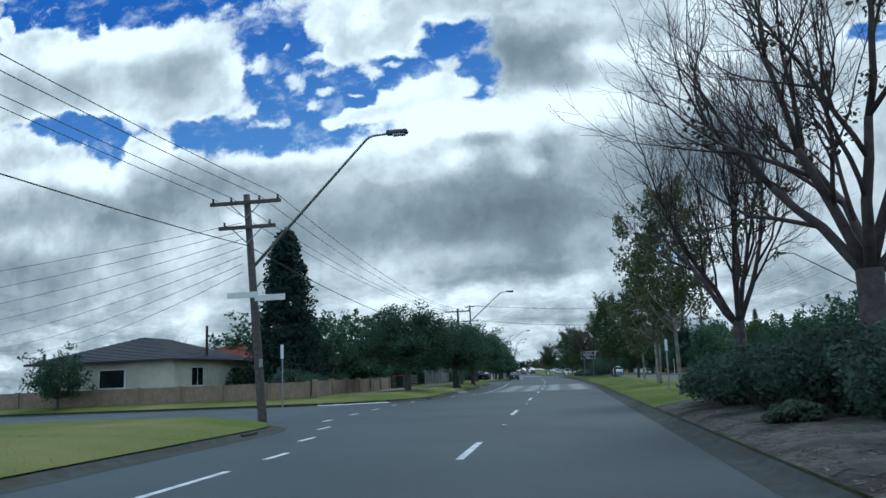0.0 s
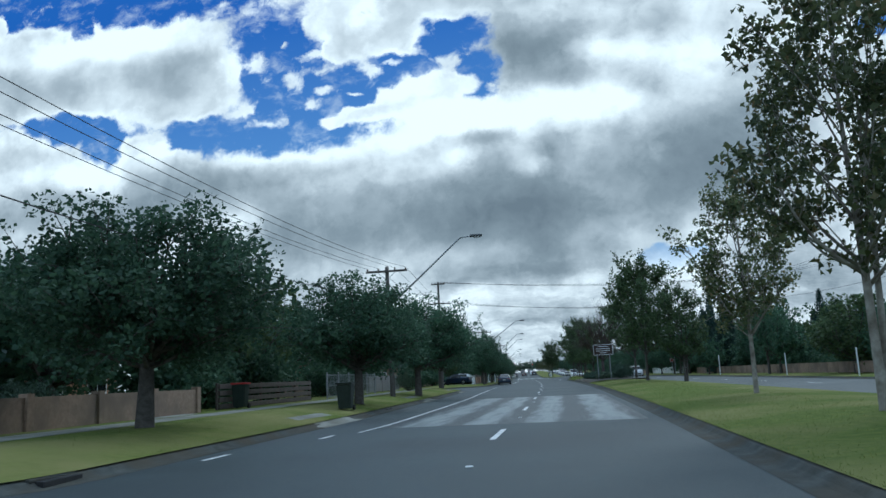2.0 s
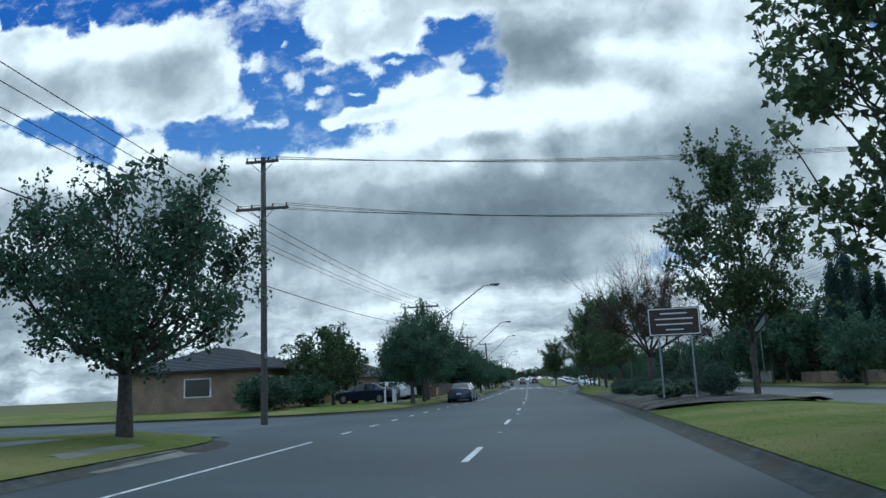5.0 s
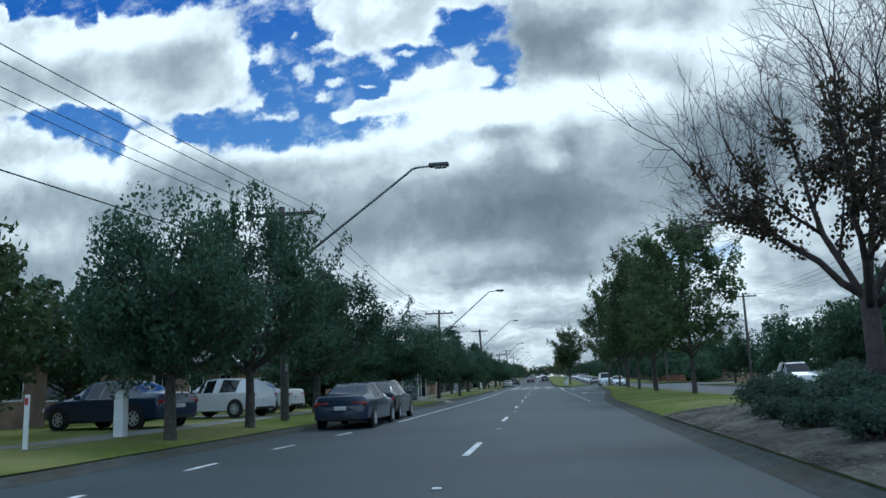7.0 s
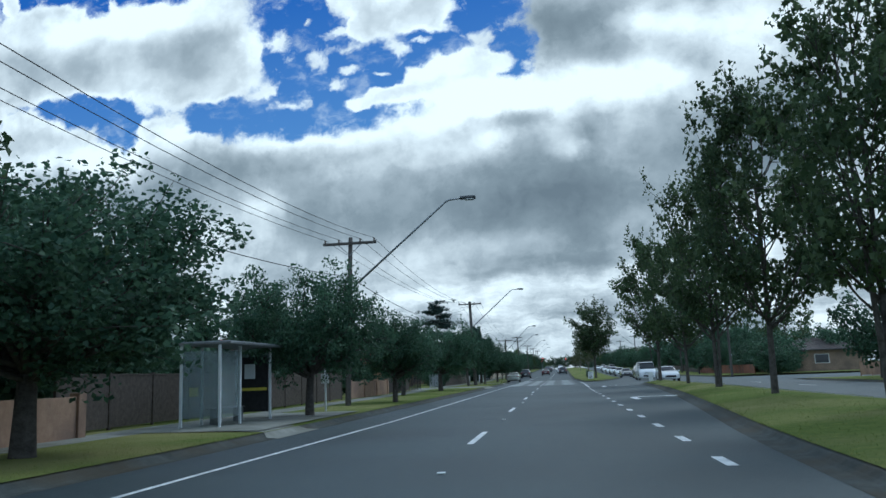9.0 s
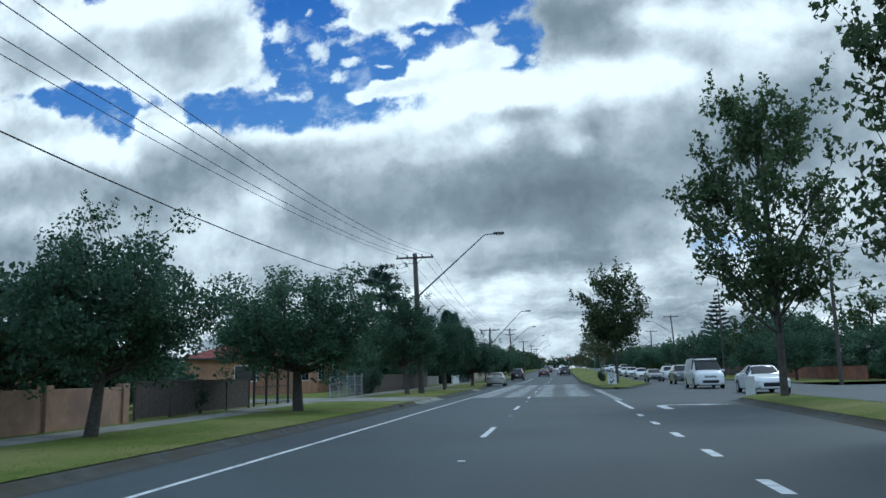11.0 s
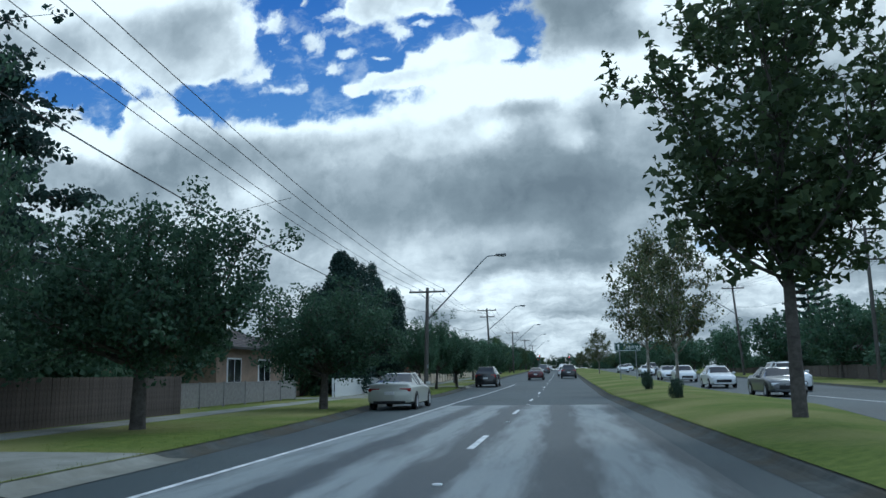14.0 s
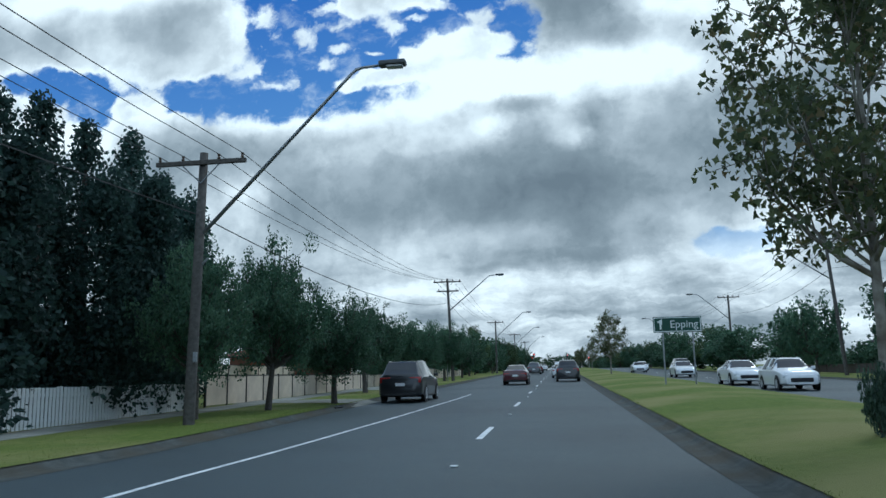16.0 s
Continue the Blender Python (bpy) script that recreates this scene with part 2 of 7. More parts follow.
far = 3800
tagged(put("ground", [(-far, -far, -0.12), (far, -far, -0.12), (far, far, -0.12), (-far, far, -0.12)], [(0, 1, 2, 3)], M_GROUND),
       "wide flat suburban ground with dry grass", "ground", kind="structure")
strip("road", frange(-80, 900, 5), [-9, -4.5, 0, 4.5, 9, 14, 20.4], lambda y, u: 0.0, M_ASPHALT, "grey asphalt divided road with two carriageways", "road")
strip("side_street", frange(23, 41, 3), [-70, -40, -20, -9], lambda y, u: 0.0, M_ASPHALT_DARK, "asphalt side street meeting the main road", "road")
strip("side_street", frange(108, 125, 3), [-70, -40, -20, -9], lambda y, u: 0.0, M_ASPHALT_DARK, "asphalt side street meeting the main road", "road")
strip("side_street", frange(222, 246, 3), [20.4, 30, 50, 80], lambda y, u: 0.0, M_ASPHALT_DARK, "asphalt side street meeting the main road", "road")


def corner(y0, u0, r, grow):
    """Kerb points of a quarter turn to the left side: grow=1 leaves the road as y rises, -1 joins it."""
    pts = []
    for i in range(9):
        a = math.pi / 2 * i / 8
        pts.append((y0 + grow * r * math.sin(a), u0 - r * (1 - math.cos(a))))
    return pts if grow > 0 else pts[::-1]


def along(y0, y1, f, step=4.0):
    return [(y, f(y)) for y in frange(y0, y1, step)]


def kerb(points, side, name="kerb"):
    """A concrete kerb with its gutter along (y, u) points; side: +1 when the grass lies towards +u."""
    verts, faces = [], []
    prof = [(-0.34, 0.004), (-0.08, 0.012), (0.0, 0.04), (0.07, 0.095), (0.16, 0.125), (0.24, 0.13), (0.24, -0.05)]
    ps = [Vector(at(y, u)) for y, u in points]
    for i, p in enumerate(ps):
        d = (ps[min(i + 1, len(ps) - 1)] - ps[max(i - 1, 0)]).normalized()
        n = Vector((d.y, -d.x, 0)) * side
        for a, z in prof:
            verts.append(p + n * a + Vector((0, 0, z)))
    k = len(prof)
    for i in range(len(ps) - 1):
        for j in range(k - 1):
            faces.append((i * k + j, i * k + j + 1, (i + 1) * k + j + 1, (i + 1) * k + j))
    return tagged(put(name, verts, faces, M_KERB), "worn grey concrete kerb and gutter", "kerb", kind="structure")


def verge(points, outer, name, step_u=(0.12, 1.0, 2.2, 4.0, 8.0)):
    """Grass behind a kerb on the left, out to u = outer."""
    verts, faces = [], []
    for y, u in points:
        row = [u - s for s in step_u if u - s > outer] + [outer]
        row = row + [outer] * (len(step_u) + 1 - len(row))
        verts += [at(y, c, min(ground_z(y, c), 0.13 + 0.15 * (u - c))) for c in row]
    n = len(step_u) + 1
    for i in range(len(points) - 1):
        for k in range(n - 1):
            faces.append((i * n + k, (i + 1) * n + k, (i + 1) * n + k + 1, i * n + k + 1))
    return tagged(put(name, verts, faces, M_GRASS), "patchy green mown grass verge", "grass verge", kind="structure")


SEG = [along(-80, 18, kerb_l) + corner(18, kerb_l(18), 6, 1),
       corner(44, kerb_l(44), 5.5, -1) + along(44, 102, kerb_l)[1:] + corner(102, kerb_l(102), 6, 1)[1:],
       corner(130, kerb_l(130), 6, -1) + along(130, 900, kerb_l, 6)[1:]]
for n, seg in enumerate(SEG):
    kerb(([(seg[0][0], -47.5), (seg[0][0], -25)] if n else []) + seg + ([(seg[-1][0], -25), (seg[-1][0], -47.5)] if n < 2 else []), -1)
    verge(seg, -48, "grass_verge")

# medians with their kerbs
def island(rows, name):
    """Raised grass between two kerbs; rows of y, inner u, outer u, closed at both ends."""
    left = [(y, a) for y, a, b in rows]
    right = [(y, b) for y, a, b in rows]
    kerb(left, 1)
    kerb(right, -1)
    verts, faces, n = [], [], 7
    for y, a, b in rows:
        for k in range(n):
            f = k / (n - 1)
            u = a + 0.12 + (b - a - 0.24) * f
            z = 0.13 + 0.2 * min(1, 2.5 * min(f, 1 - f)) * min(1, (b - a) / 4)
            verts.append(at(y, u, z))
    for i in range(len(rows) - 1):
        for k in range(n - 1):
            faces.append((i * n + k, i * n + k + 1, (i + 1) * n + k + 1, (i + 1) * n + k))
    return tagged(put(name, verts, faces, M_GRASS), "mown green grass on the raised median strip", "grass", kind="structure")


def rounded(y, a, b, grow):
    """Rows that close a median with a half-round nose."""
    r, c, rows = (b - a) / 2, (a + b) / 2, []
    for i in range(8):
        w = math.pi / 2 * i / 7
        rows.append((y + grow * r * math.sin(w), c - r * math.cos(w) - 0.15 * (i == 7), c + r * math.cos(w) + 0.15 * (i == 7)))
    return rows if grow > 0 else rows[::-1]


island([(y, kerb_r(y), 11.7) for y in frange(-80, 221, 4)] + rounded(221, kerb_r(221), 11.7, 1)[1:], "median_grass")
mr = bend([(246, 6.9), (250, 7.5), (258, 9.1), (266, 10.4), (275, 10.8), (900, 10.8)])
ml = bend([(246, 4.7), (258, 4.55), (280, 4.3), (290, 4.4), (310, 4.3), (900, 4.3)])
island(rounded(246, ml(246), mr(246), -1)[:-1] + [(y, ml(y), mr(y)) for y in frange(246, 560, 4)], "median_grass")
kerb([(y, 20.2) for y in frange(-80, 216, 5)], 1)
kerb([(y, 20.2) for y in frange(252, 900, 6)], 1)
strip("grass_verge", frange(-80, 217, 6), [20.32, 22, 26, 60], lambda y, u: 0.13, M_GRASS, "mown grass verge beside the far footpath", "grass verge")
strip("grass_verge", frange(251, 900, 6), [20.32, 22, 26, 60], lambda y, u: 0.13, M_GRASS, "mown grass verge beside the far footpath", "grass verge")

# lines
def line(y0, y1, f, w=0.12, name="lane_line", z=0.005, mat=None, label="white painted road line"):
    fu = f if callable(f) else (lambda y: f)
    return strip(name, frange(y0, y1, 3), [lambda y: fu(y) - w / 2, lambda y: fu(y) + w / 2], lambda y, u: z, mat or M_LINE, label, "road marking")


dash_y = bend([(-7, -70.0), (0, 12.9), (3, 50.4), (6, 87.6), (10, 134.2), (13, 169.2), (17, 217.0), (20, 253.0), (23, 288.6), (50, 612.6)])
dash_u = bend([(12, 0.15), (50, 0.0), (88, -0.14), (134, 0.0), (169, 0.15), (253, 0.12), (289, 0.40), (310, 0.5)])
for k in range(-6, 48):
    c = dash_y(k)
    line(c - 1.5, c + 1.5, dash_u, 0.13)
line(52.5, 104, edge_l, 0.105, "edge_line")
for y in (107, 111, 115, 119, 123, 127, 131, 135, 139.2):
    line(y, y + 1.2, edge_l, 0.13, "edge_line")
line(145.8, 311, edge_l, 0.105, "edge_line")
line(-60, 10.5, -3.25, 0.13, "edge_line")
for y, u in ((12.1, -3.3), (15.8, -4.0), (19.6, -4.8), (23.4, -5.9), (27.3, -6.1), (31.2, -6.2), (35.2, -6.3), (39.2, -6.2), (42.8, -5.8), (46.4, -5.1), (50.8, -4.3)):
    line(y, y + 1.1, u, 0.13, "edge_line")
# polished wheel tracks where the road was resealed: pale streaks in the old asphalt, sheen painted into their colour
def worn_sheen_material():
    m, n, l, b = material("worn_sheen_asphalt", 0.5, 0, 0.45)
    lane, sep = n.new("ShaderNodeAttribute"), n.new("ShaderNodeSeparateXYZ")
    lane.attribute_name = "lane"
    l.new(lane.outputs["Vector"], sep.inputs[0])

    def noise(sx, sy, scale, detail=7):
        k, t = n.new("ShaderNodeVectorMath"), n.new("ShaderNodeTexNoise")
        k.operation = "MULTIPLY"
        k.inputs[1].default_value = (sx, sy, 1)
        l.new(lane.outputs["Vector"], k.inputs[0])
        t.inputs["Scale"].default_value, t.inputs["Detail"].default_value, t.inputs["Roughness"].default_value = scale, detail, 0.62
        l.new(k.outputs[0], t.inputs["Vector"])
        return t.outputs["Fac"]

    def calc(op, a, c):
        k = n.new("ShaderNodeMath")
        k.operation = op
        for i, v in enumerate((a, c)):
            if isinstance(v, (int, float)):
                k.inputs[i].default_value = v
            else:
                l.new(v, k.inputs[i])
        return k.outputs[0]

    total = None
    for c, w in ((-2.55, 0.95), (-0.85, 0.75), (0.85, 0.75), (2.75, 0.95)):
        k = n.new("ShaderNodeMapRange")
        k.interpolation_type = "SMOOTHSTEP"
        k.inputs["From Min"].default_value, k.inputs["From Max"].default_value = w, w * 0.25
        l.new(calc("ABSOLUTE", calc("SUBTRACT", sep.outputs[0], c), 0), k.inputs["Value"])
        total = k.outputs[0] if total is None else calc("MAXIMUM", total, k.outputs[0])
    mask = calc("ADD", calc("MULTIPLY", total, 0.62), calc("MULTIPLY", calc("SUBTRACT", noise(2.6, 0.28, 1.0), 0.5), 1.5))
    mask = calc("ADD", mask, calc("MULTIPLY", calc("SUBTRACT", noise(1, 1, 14, 4), 0.5), 0.25))
    r = n.new("ShaderNodeMapRange")
    r.inputs["From Min"].default_value, r.inputs["From Max"].default_value = 0.16, 0.66
    l.new(mask, r.inputs["Value"])
    mix = n.new("ShaderNodeMix")
    mix.data_type = "RGBA"
    # dark old seal, and the tracks' glossy sheen as a pale base colour
    mix.inputs[6].default_value, mix.inputs[7].default_value = (0.034, 0.045, 0.050, 1), (0.215, 0.240, 0.240, 1)
    l.new(r.outputs[0], mix.inputs["Factor"])
    l.new(mix.outputs[2], b.inputs["Base Color"])
    bp = n.new("ShaderNodeBump")
    bp.inputs["Strength"].default_value, bp.inputs["Distance"].default_value = 0.4, 0.02
    l.new(noise(1, 1, 90, 4), bp.inputs["Height"])
    l.new(bp.outputs[0], b.inputs["Normal"])
    return m


M_WORN_SHEEN = worn_sheen_material()
for y0, y1, a, b in ((54, 78, -3.75, 3.62), (229.5, 270.5, -2.98, 3.7)):
    ys, cols = frange(y0, y1, 3), (a, a * 0.5, 0.0, b * 0.5, b)
    ob = strip("road_patch", ys, cols, lambda y, u: 0.003, M_WORN_SHEEN, "polished wheel tracks on resealed asphalt with their sheen painted pale", "road surface")
    lane = ob.data.attributes.new("lane", "FLOAT_VECTOR", "POINT")
    lane.data.foreach_set("vector", np.array([(u, y, 0.0) for y in ys for u in cols], np.float32).ravel())

# ---- cloud bank over the far suburbs: rows of u, v, half width, half height, as tangents of the view from the road ----
SKY_BLUE = [(-0.657, 0.643, 0.319, 0.063), (-0.757, 0.584, 0.029, 0.026), (-0.421, 0.488, 0.085, 0.097), (-0.345, 0.419, 0.087, 0.052), (-0.440, 0.376, 0.174, 0.031), (-0.775, 0.424, 0.129, 0.027), (-0.705, 0.390, 0.042, 0.039), (-0.566, 0.387, 0.077, 0.026), (-0.153, 0.494, 0.057, 0.038), (-0.114, 0.436, 0.033, 0.047), (-0.230, 0.450, 0.055, 0.029), (-0.866, 0.777, 0.592, 0.098), (0.433, 0.443, 0.028, 0.013), (0.140, 0.148, 0.044, 0.017), (-0.275, 0.536, 0.035, 0.028)]
SKY_PUFF = [(-0.454, 0.494, 0.021, 0.016), (-0.396, 0.454, 0.019, 0.018), (-0.357, 0.494, 0.027, 0.010), (-0.357, 0.468, 0.024, 0.010), (-0.347, 0.433, 0.011, 0.008), (-0.269, 0.456, 0.014, 0.010), (-0.371, 0.413, 0.022, 0.013), (-0.440, 0.393, 0.033, 0.010), (-0.155, 0.458, 0.025, 0.010), (-0.469, 0.420, 0.022, 0.012), (-0.407, 0.516, 0.008, 0.005), (-0.297, 0.424, 0.011, 0.004), (-0.242, 0.466, 0.014, 0.006), (-0.092, 0.414, 0.010, 0.012)]
SKY_BODY = [(-0.816, 0.516, 0.202, 0.066), (-0.612, 0.492, 0.115, 0.073), (-0.669, 0.556, 0.053, 0.024), (-0.853, 0.582, 0.072, 0.025), (-0.528, 0.480, 0.042, 0.053), (-0.571, 0.436, 0.064, 0.024), (-0.751, 0.467, 0.124, 0.023), (-0.867, 0.398, 0.049, 0.033), (-0.643, 0.383, 0.039, 0.020), (-0.622, 0.346, 0.062, 0.026), (-0.293, 0.550, 0.082, 0.043), (-0.310, 0.509, 0.037, 0.029), (-0.232, 0.515, 0.045, 0.040), (-0.153, 0.551, 0.081, 0.029), (-0.197, 0.413, 0.056, 0.030), (-0.146, 0.421, 0.035, 0.016), (-0.288, 0.387, 0.054, 0.015), (-0.323, 0.382, 0.032, 0.010), (-0.127, 0.377, 0.078, 0.021), (-0.915, 0.617, 0.016, 0.019)]
SKY_HIGH = [(-0.598, 0.492, 0.058, 0.036, -0.30), (-0.773, 0.497, 0.108, 0.022, -0.14), (-0.863, 0.478, 0.082, 0.023, -0.08), (-0.667, 0.551, 0.124, 0.021, 0.40), (-0.868, 0.556, 0.082, 0.021, 0.35), (-0.279, 0.521, 0.050, 0.019, -0.20), (-0.038, 0.451, 0.070, 0.045, -0.55), (-0.071, 0.477, 0.038, 0.033, -0.35), (0.035, 0.423, 0.047, 0.021, -0.40), (0.086, 0.472, 0.112, 0.022, -0.30), (0.062, 0.451, 0.050, 0.021, 0.25), (0.139, 0.432, 0.089, 0.031, 0.30), (0.131, 0.395, 0.024, 0.021, -0.35), (0.249, 0.429, 0.097, 0.046, 0.10), (0.295, 0.363, 0.082, 0.037, -0.25), (-0.223, 0.427, 0.048, 0.021, 0.30)]
SKY_MID = [(-0.039, 0.368, 0.095, 0.025, 0.50), (-0.154, 0.374, 0.084, 0.020, 0.45), (-0.230, 0.358, 0.094, 0.021, 0.40), (-0.392, 0.331, 0.132, 0.015, 0.40), (0.049, 0.370, 0.084, 0.031, 0.40), (-0.132, 0.339, 0.042, 0.014, -0.50), (-0.012, 0.329, 0.030, 0.037, -0.40), (0.137, 0.329, 0.113, 0.030, -0.30), (0.097, 0.258, 0.121, 0.045, -0.40), (0.241, 0.281, 0.101, 0.051, -0.45), (-0.076, 0.248, 0.094, 0.046, -0.45), (-0.392, 0.288, 0.108, 0.035, -0.52), (-0.531, 0.318, 0.084, 0.034, -0.48), (-0.284, 0.294, 0.088, 0.023, 0.25), (-0.262, 0.240, 0.094, 0.032, -0.15), (-0.158, 0.316, 0.020, 0.021, 0.45), (-0.044, 0.291, 0.023, 0.015, 0.35), (-0.624, 0.366, 0.037, 0.018, 0.35)]
SKY_LOW = [(-0.139, 0.195, 0.110, 0.031, -0.38), (-0.006, 0.196, 0.131, 0.033, -0.36), (-0.062, 0.231, 0.086, 0.023, -0.20), (-0.343, 0.218, 0.104, 0.034, -0.45), (-0.845, 0.339, 0.099, 0.027, 0.25), (-0.751, 0.339, 0.058, 0.022, 0.30), (-0.832, 0.286, 0.117, 0.036, -0.50), (-0.849, 0.240, 0.069, 0.021, 0.25), (-0.866, 0.186, 0.145, 0.040, -0.48), (-0.622, 0.279, 0.099, 0.031, -0.45), (-0.823, 0.124, 0.133, 0.022, -0.40), (-0.202, 0.154, 0.105, 0.020, 0.10), (-0.090, 0.138, 0.100, 0.015, -0.40), (-0.234, 0.111, 0.091, 0.012, 0.30), (-0.048, 0.113, 0.070, 0.016, 0.45), (-0.142, 0.120, 0.073, 0.009, -0.20), (-0.159, 0.075, 0.102, 0.009, -0.25), (-0.069, 0.063, 0.057, 0.009, 0.25), (0.026, 0.153, 0.082, 0.017, -0.30), (0.080, 0.134, 0.080, 0.014, 0.30), (0.222, 0.168, 0.106, 0.028, 0.15)]


def cloud_material():
    m = bpy.data.materials.new("cloud_bank")
    m.use_nodes = True
    n, l = m.node_tree.nodes, m.node_tree.links
    n.remove(n["Principled BSDF"])

    def math_node(op, a, b=None, clamp=False):
        k = n.new("ShaderNodeMath")
        k.operation, k.use_clamp = op, clamp
        for i, v in enumerate((a, b)):
            if v is None:
                continue
            if isinstance(v, (int, float)):
                k.inputs[i].default_value = v
            else:
                l.new(v, k.inputs[i])
        return k.outputs[0]

    def ranged(v, a, b, lo=0.0, hi=1.0, smooth=True):
        k = n.new("ShaderNodeMapRange")
        k.interpolation_type = "SMOOTHSTEP" if smooth else "LINEAR"
        for i, w in zip(("From Min", "From Max", "To Min", "To Max"), (a, b, lo, hi)):
            k.inputs[i].default_value = w
        l.new(v, k.inputs["Value"])
        return k.outputs["Result"]

    def vec(op, a, b):
        k = n.new("ShaderNodeVectorMath")
        k.operation = op
        for i, v in enumerate((a, b)):
            if v is None:
                continue
            if isinstance(v, tuple):
                k.inputs[i].default_value = v
            else:
                l.new(v, k.inputs[i])
        return k.outputs["Value"] if op == "LENGTH" else k.outputs["Vector"]

    def fbm(p, scale, detail=6, rough=0.55, colour=False, dist=0.0):
        k = n.new("ShaderNodeTexNoise")
        k.inputs["Scale"].default_value, k.inputs["Detail"].default_value = scale, detail
        k.inputs["Roughness"].default_value, k.inputs["Distortion"].default_value = rough, dist
        l.new(p, k.inputs["Vector"])
        return k.outputs["Color" if colour else "Fac"]

    co, sep, com = n.new("ShaderNodeTexCoord"), n.new("ShaderNodeSeparateXYZ"), n.new("ShaderNodeCombineXYZ")
    l.new(co.outputs["Object"], sep.inputs[0])
    depth = math_node("MAXIMUM", sep.outputs["Y"], 1.0)
    u, v = math_node("DIVIDE", sep.outputs["X"], depth), math_node("DIVIDE", sep.outputs["Z"], depth)
    l.new(u, com.inputs[0])
    l.new(v, com.inputs[1])
    p = com.outputs[0]
    def bumps(where, scale, detail, rough):
        k = n.new("ShaderNodeTexVoronoi")
        k.feature, k.normalize = "SMOOTH_F1", True
        k.inputs["Scale"].default_value, k.inputs["Detail"].default_value = scale, detail
        k.inputs["Roughness"].default_value, k.inputs["Smoothness"].default_value = rough, 0.35
        l.new(where, k.inputs["Vector"])
        return k.outputs["Distance"]

    def warp(scale, detail, du, dv):
        return vec("ADD", p, vec("MULTIPLY", vec("SUBTRACT", fbm(p, scale, detail, 0.6, True), (0.5, 0.5, 0.5)), (du, dv, 0.0)))

    def near(rows, where, outer, inner):
        total = None
        for cu, cv, ru, rv in rows:
            d = vec("LENGTH", vec("MULTIPLY", vec("SUBTRACT", where, (cu, cv, 0.0)), (1 / ru, 1 / rv, 0.0)), None)
            f = ranged(d, outer, inner, smooth=False)
            total = f if total is None else math_node("MAXIMUM", total, f)
        return total

    def swell(rows, where):
        total = None
        for cu, cv, ru, rv, amp in rows:
            d = vec("LENGTH", vec("MULTIPLY", vec("SUBTRACT", where, (cu, cv, 0.0)), (1 / ru, 1 / rv, 0.0)), None)
            f = math_node("MULTIPLY", ranged(d, 1.9, 0.0), amp)
            total = f if total is None else math_node("ADD", total, f)
        return total

    pw, pg, pf = warp(13, 8, 0.058, 0.048), warp(5, 7, 0.17, 0.10), warp(26, 6, 0.035, 0.026)
    puffy = math_node("MULTIPLY", math_node("SUBTRACT", 0.22, bumps(pf, 20, 2, 0.5)), 1.6)
    ragged = math_node("SUBTRACT", fbm(pf, 24, 10, 0.62), 0.5)
    edge = math_node("ADD", math_node("MULTIPLY", puffy, 0.5), math_node("MULTIPLY", ragged, 2.2))
    blue = near(SKY_BLUE, pw, 1.42, 0.55)
    glow = near(SKY_BLUE, pw, 2.3, 1.0)
    body = near(SKY_BODY, pw, 1.32, 0.62)
    puff = near(SKY_PUFF, pf, 1.5, 0.2)
    b = math_node("SUBTRACT", blue, math_node("MULTIPLY", body, 1.05))
    b = math_node("SUBTRACT", b, math_node("MULTIPLY", edge, 1.0))
    open_sky = math_node("MULTIPLY", ranged(b, 0.12, 0.78), ranged(blue, 0.0, 0.4))
    veil = ranged(math_node("ADD", puff, math_node("MULTIPLY", ragged, 3.4)), 0.30, 1.05, 0.0, 0.92)
    haze = ranged(fbm(vec("MULTIPLY", pf, (1.0, 1.6, 1.0)), 16, 8, 0.62), 0.50, 0.78, 0.0, 0.5)
    clear = math_node("MULTIPLY", open_sky, math_node("SUBTRACT", 1.0, math_node("MAXIMUM", veil, haze)))
    clear = math_node("MULTIPLY", clear, ranged(v, 0.20, 0.12, 1.0, 0.30))
    rim = math_node("ADD", math_node("MULTIPLY", ranged(b, -0.9, 0.35), 0.30), math_node("MULTIPLY", glow, 0.16))
    light = math_node("ADD", swell(SKY_HIGH, pw), math_node("ADD", swell(SKY_MID, pg), swell(SKY_LOW, pg)))
    light = math_node("ADD", math_node("MULTIPLY", light, 0.92), 0.53)
    light = math_node("ADD", light, rim)
    light = math_node("ADD", light, math_node("MULTIPLY", body, 0.16))
    light = math_node("ADD", light, math_node("MULTIPLY", math_node("SUBTRACT", fbm(pg, 6.0, 8, 0.54), 0.5), 1.1))
    light = math_node("ADD", light, math_node("MULTIPLY", math_node("SUBTRACT", 0.24, bumps(pg, 13, 2, 0.45)), 0.75))
    light = math_node("ADD", light, math_node("MULTIPLY", math_node("SUBTRACT", fbm(pf, 18, 7, 0.52), 0.5), 0.5))
    light = math_node("SUBTRACT", light, ranged(v, 0.34, 0.20, 0.0, 0.12))
    low = ranged(v, 0.20, 0.05)
    streak = vec("MULTIPLY", pf, (3.0, 12.0, 1.0))
    light = math_node("ADD", light, math_node("MULTIPLY", math_node("MULTIPLY", math_node("SUBTRACT", fbm(streak, 2.6, 8, 0.62), 0.52), 2.3), low))
    light = math_node("ADD", math_node("MULTIPLY", light, 0.75), 0.155)
    cloud = n.new("ShaderNodeValToRGB")
    stops = ((0.0, (0.181, 0.205, 0.220)), (0.28, (0.280, 0.305, 0.314)), (0.52, (0.471, 0.485, 0.483)), (0.72, (0.741, 0.735, 0.706)), (0.95, (1.058, 1.040, 0.976)))
    while len(cloud.color_ramp.elements) < len(stops):
        cloud.color_ramp.elements.new(0.5)
    for e, (pos, c) in zip(cloud.color_ramp.elements, stops):
        e.position, e.color = pos, (*c, 1)
    l.new(light, cloud.inputs["Fac"])
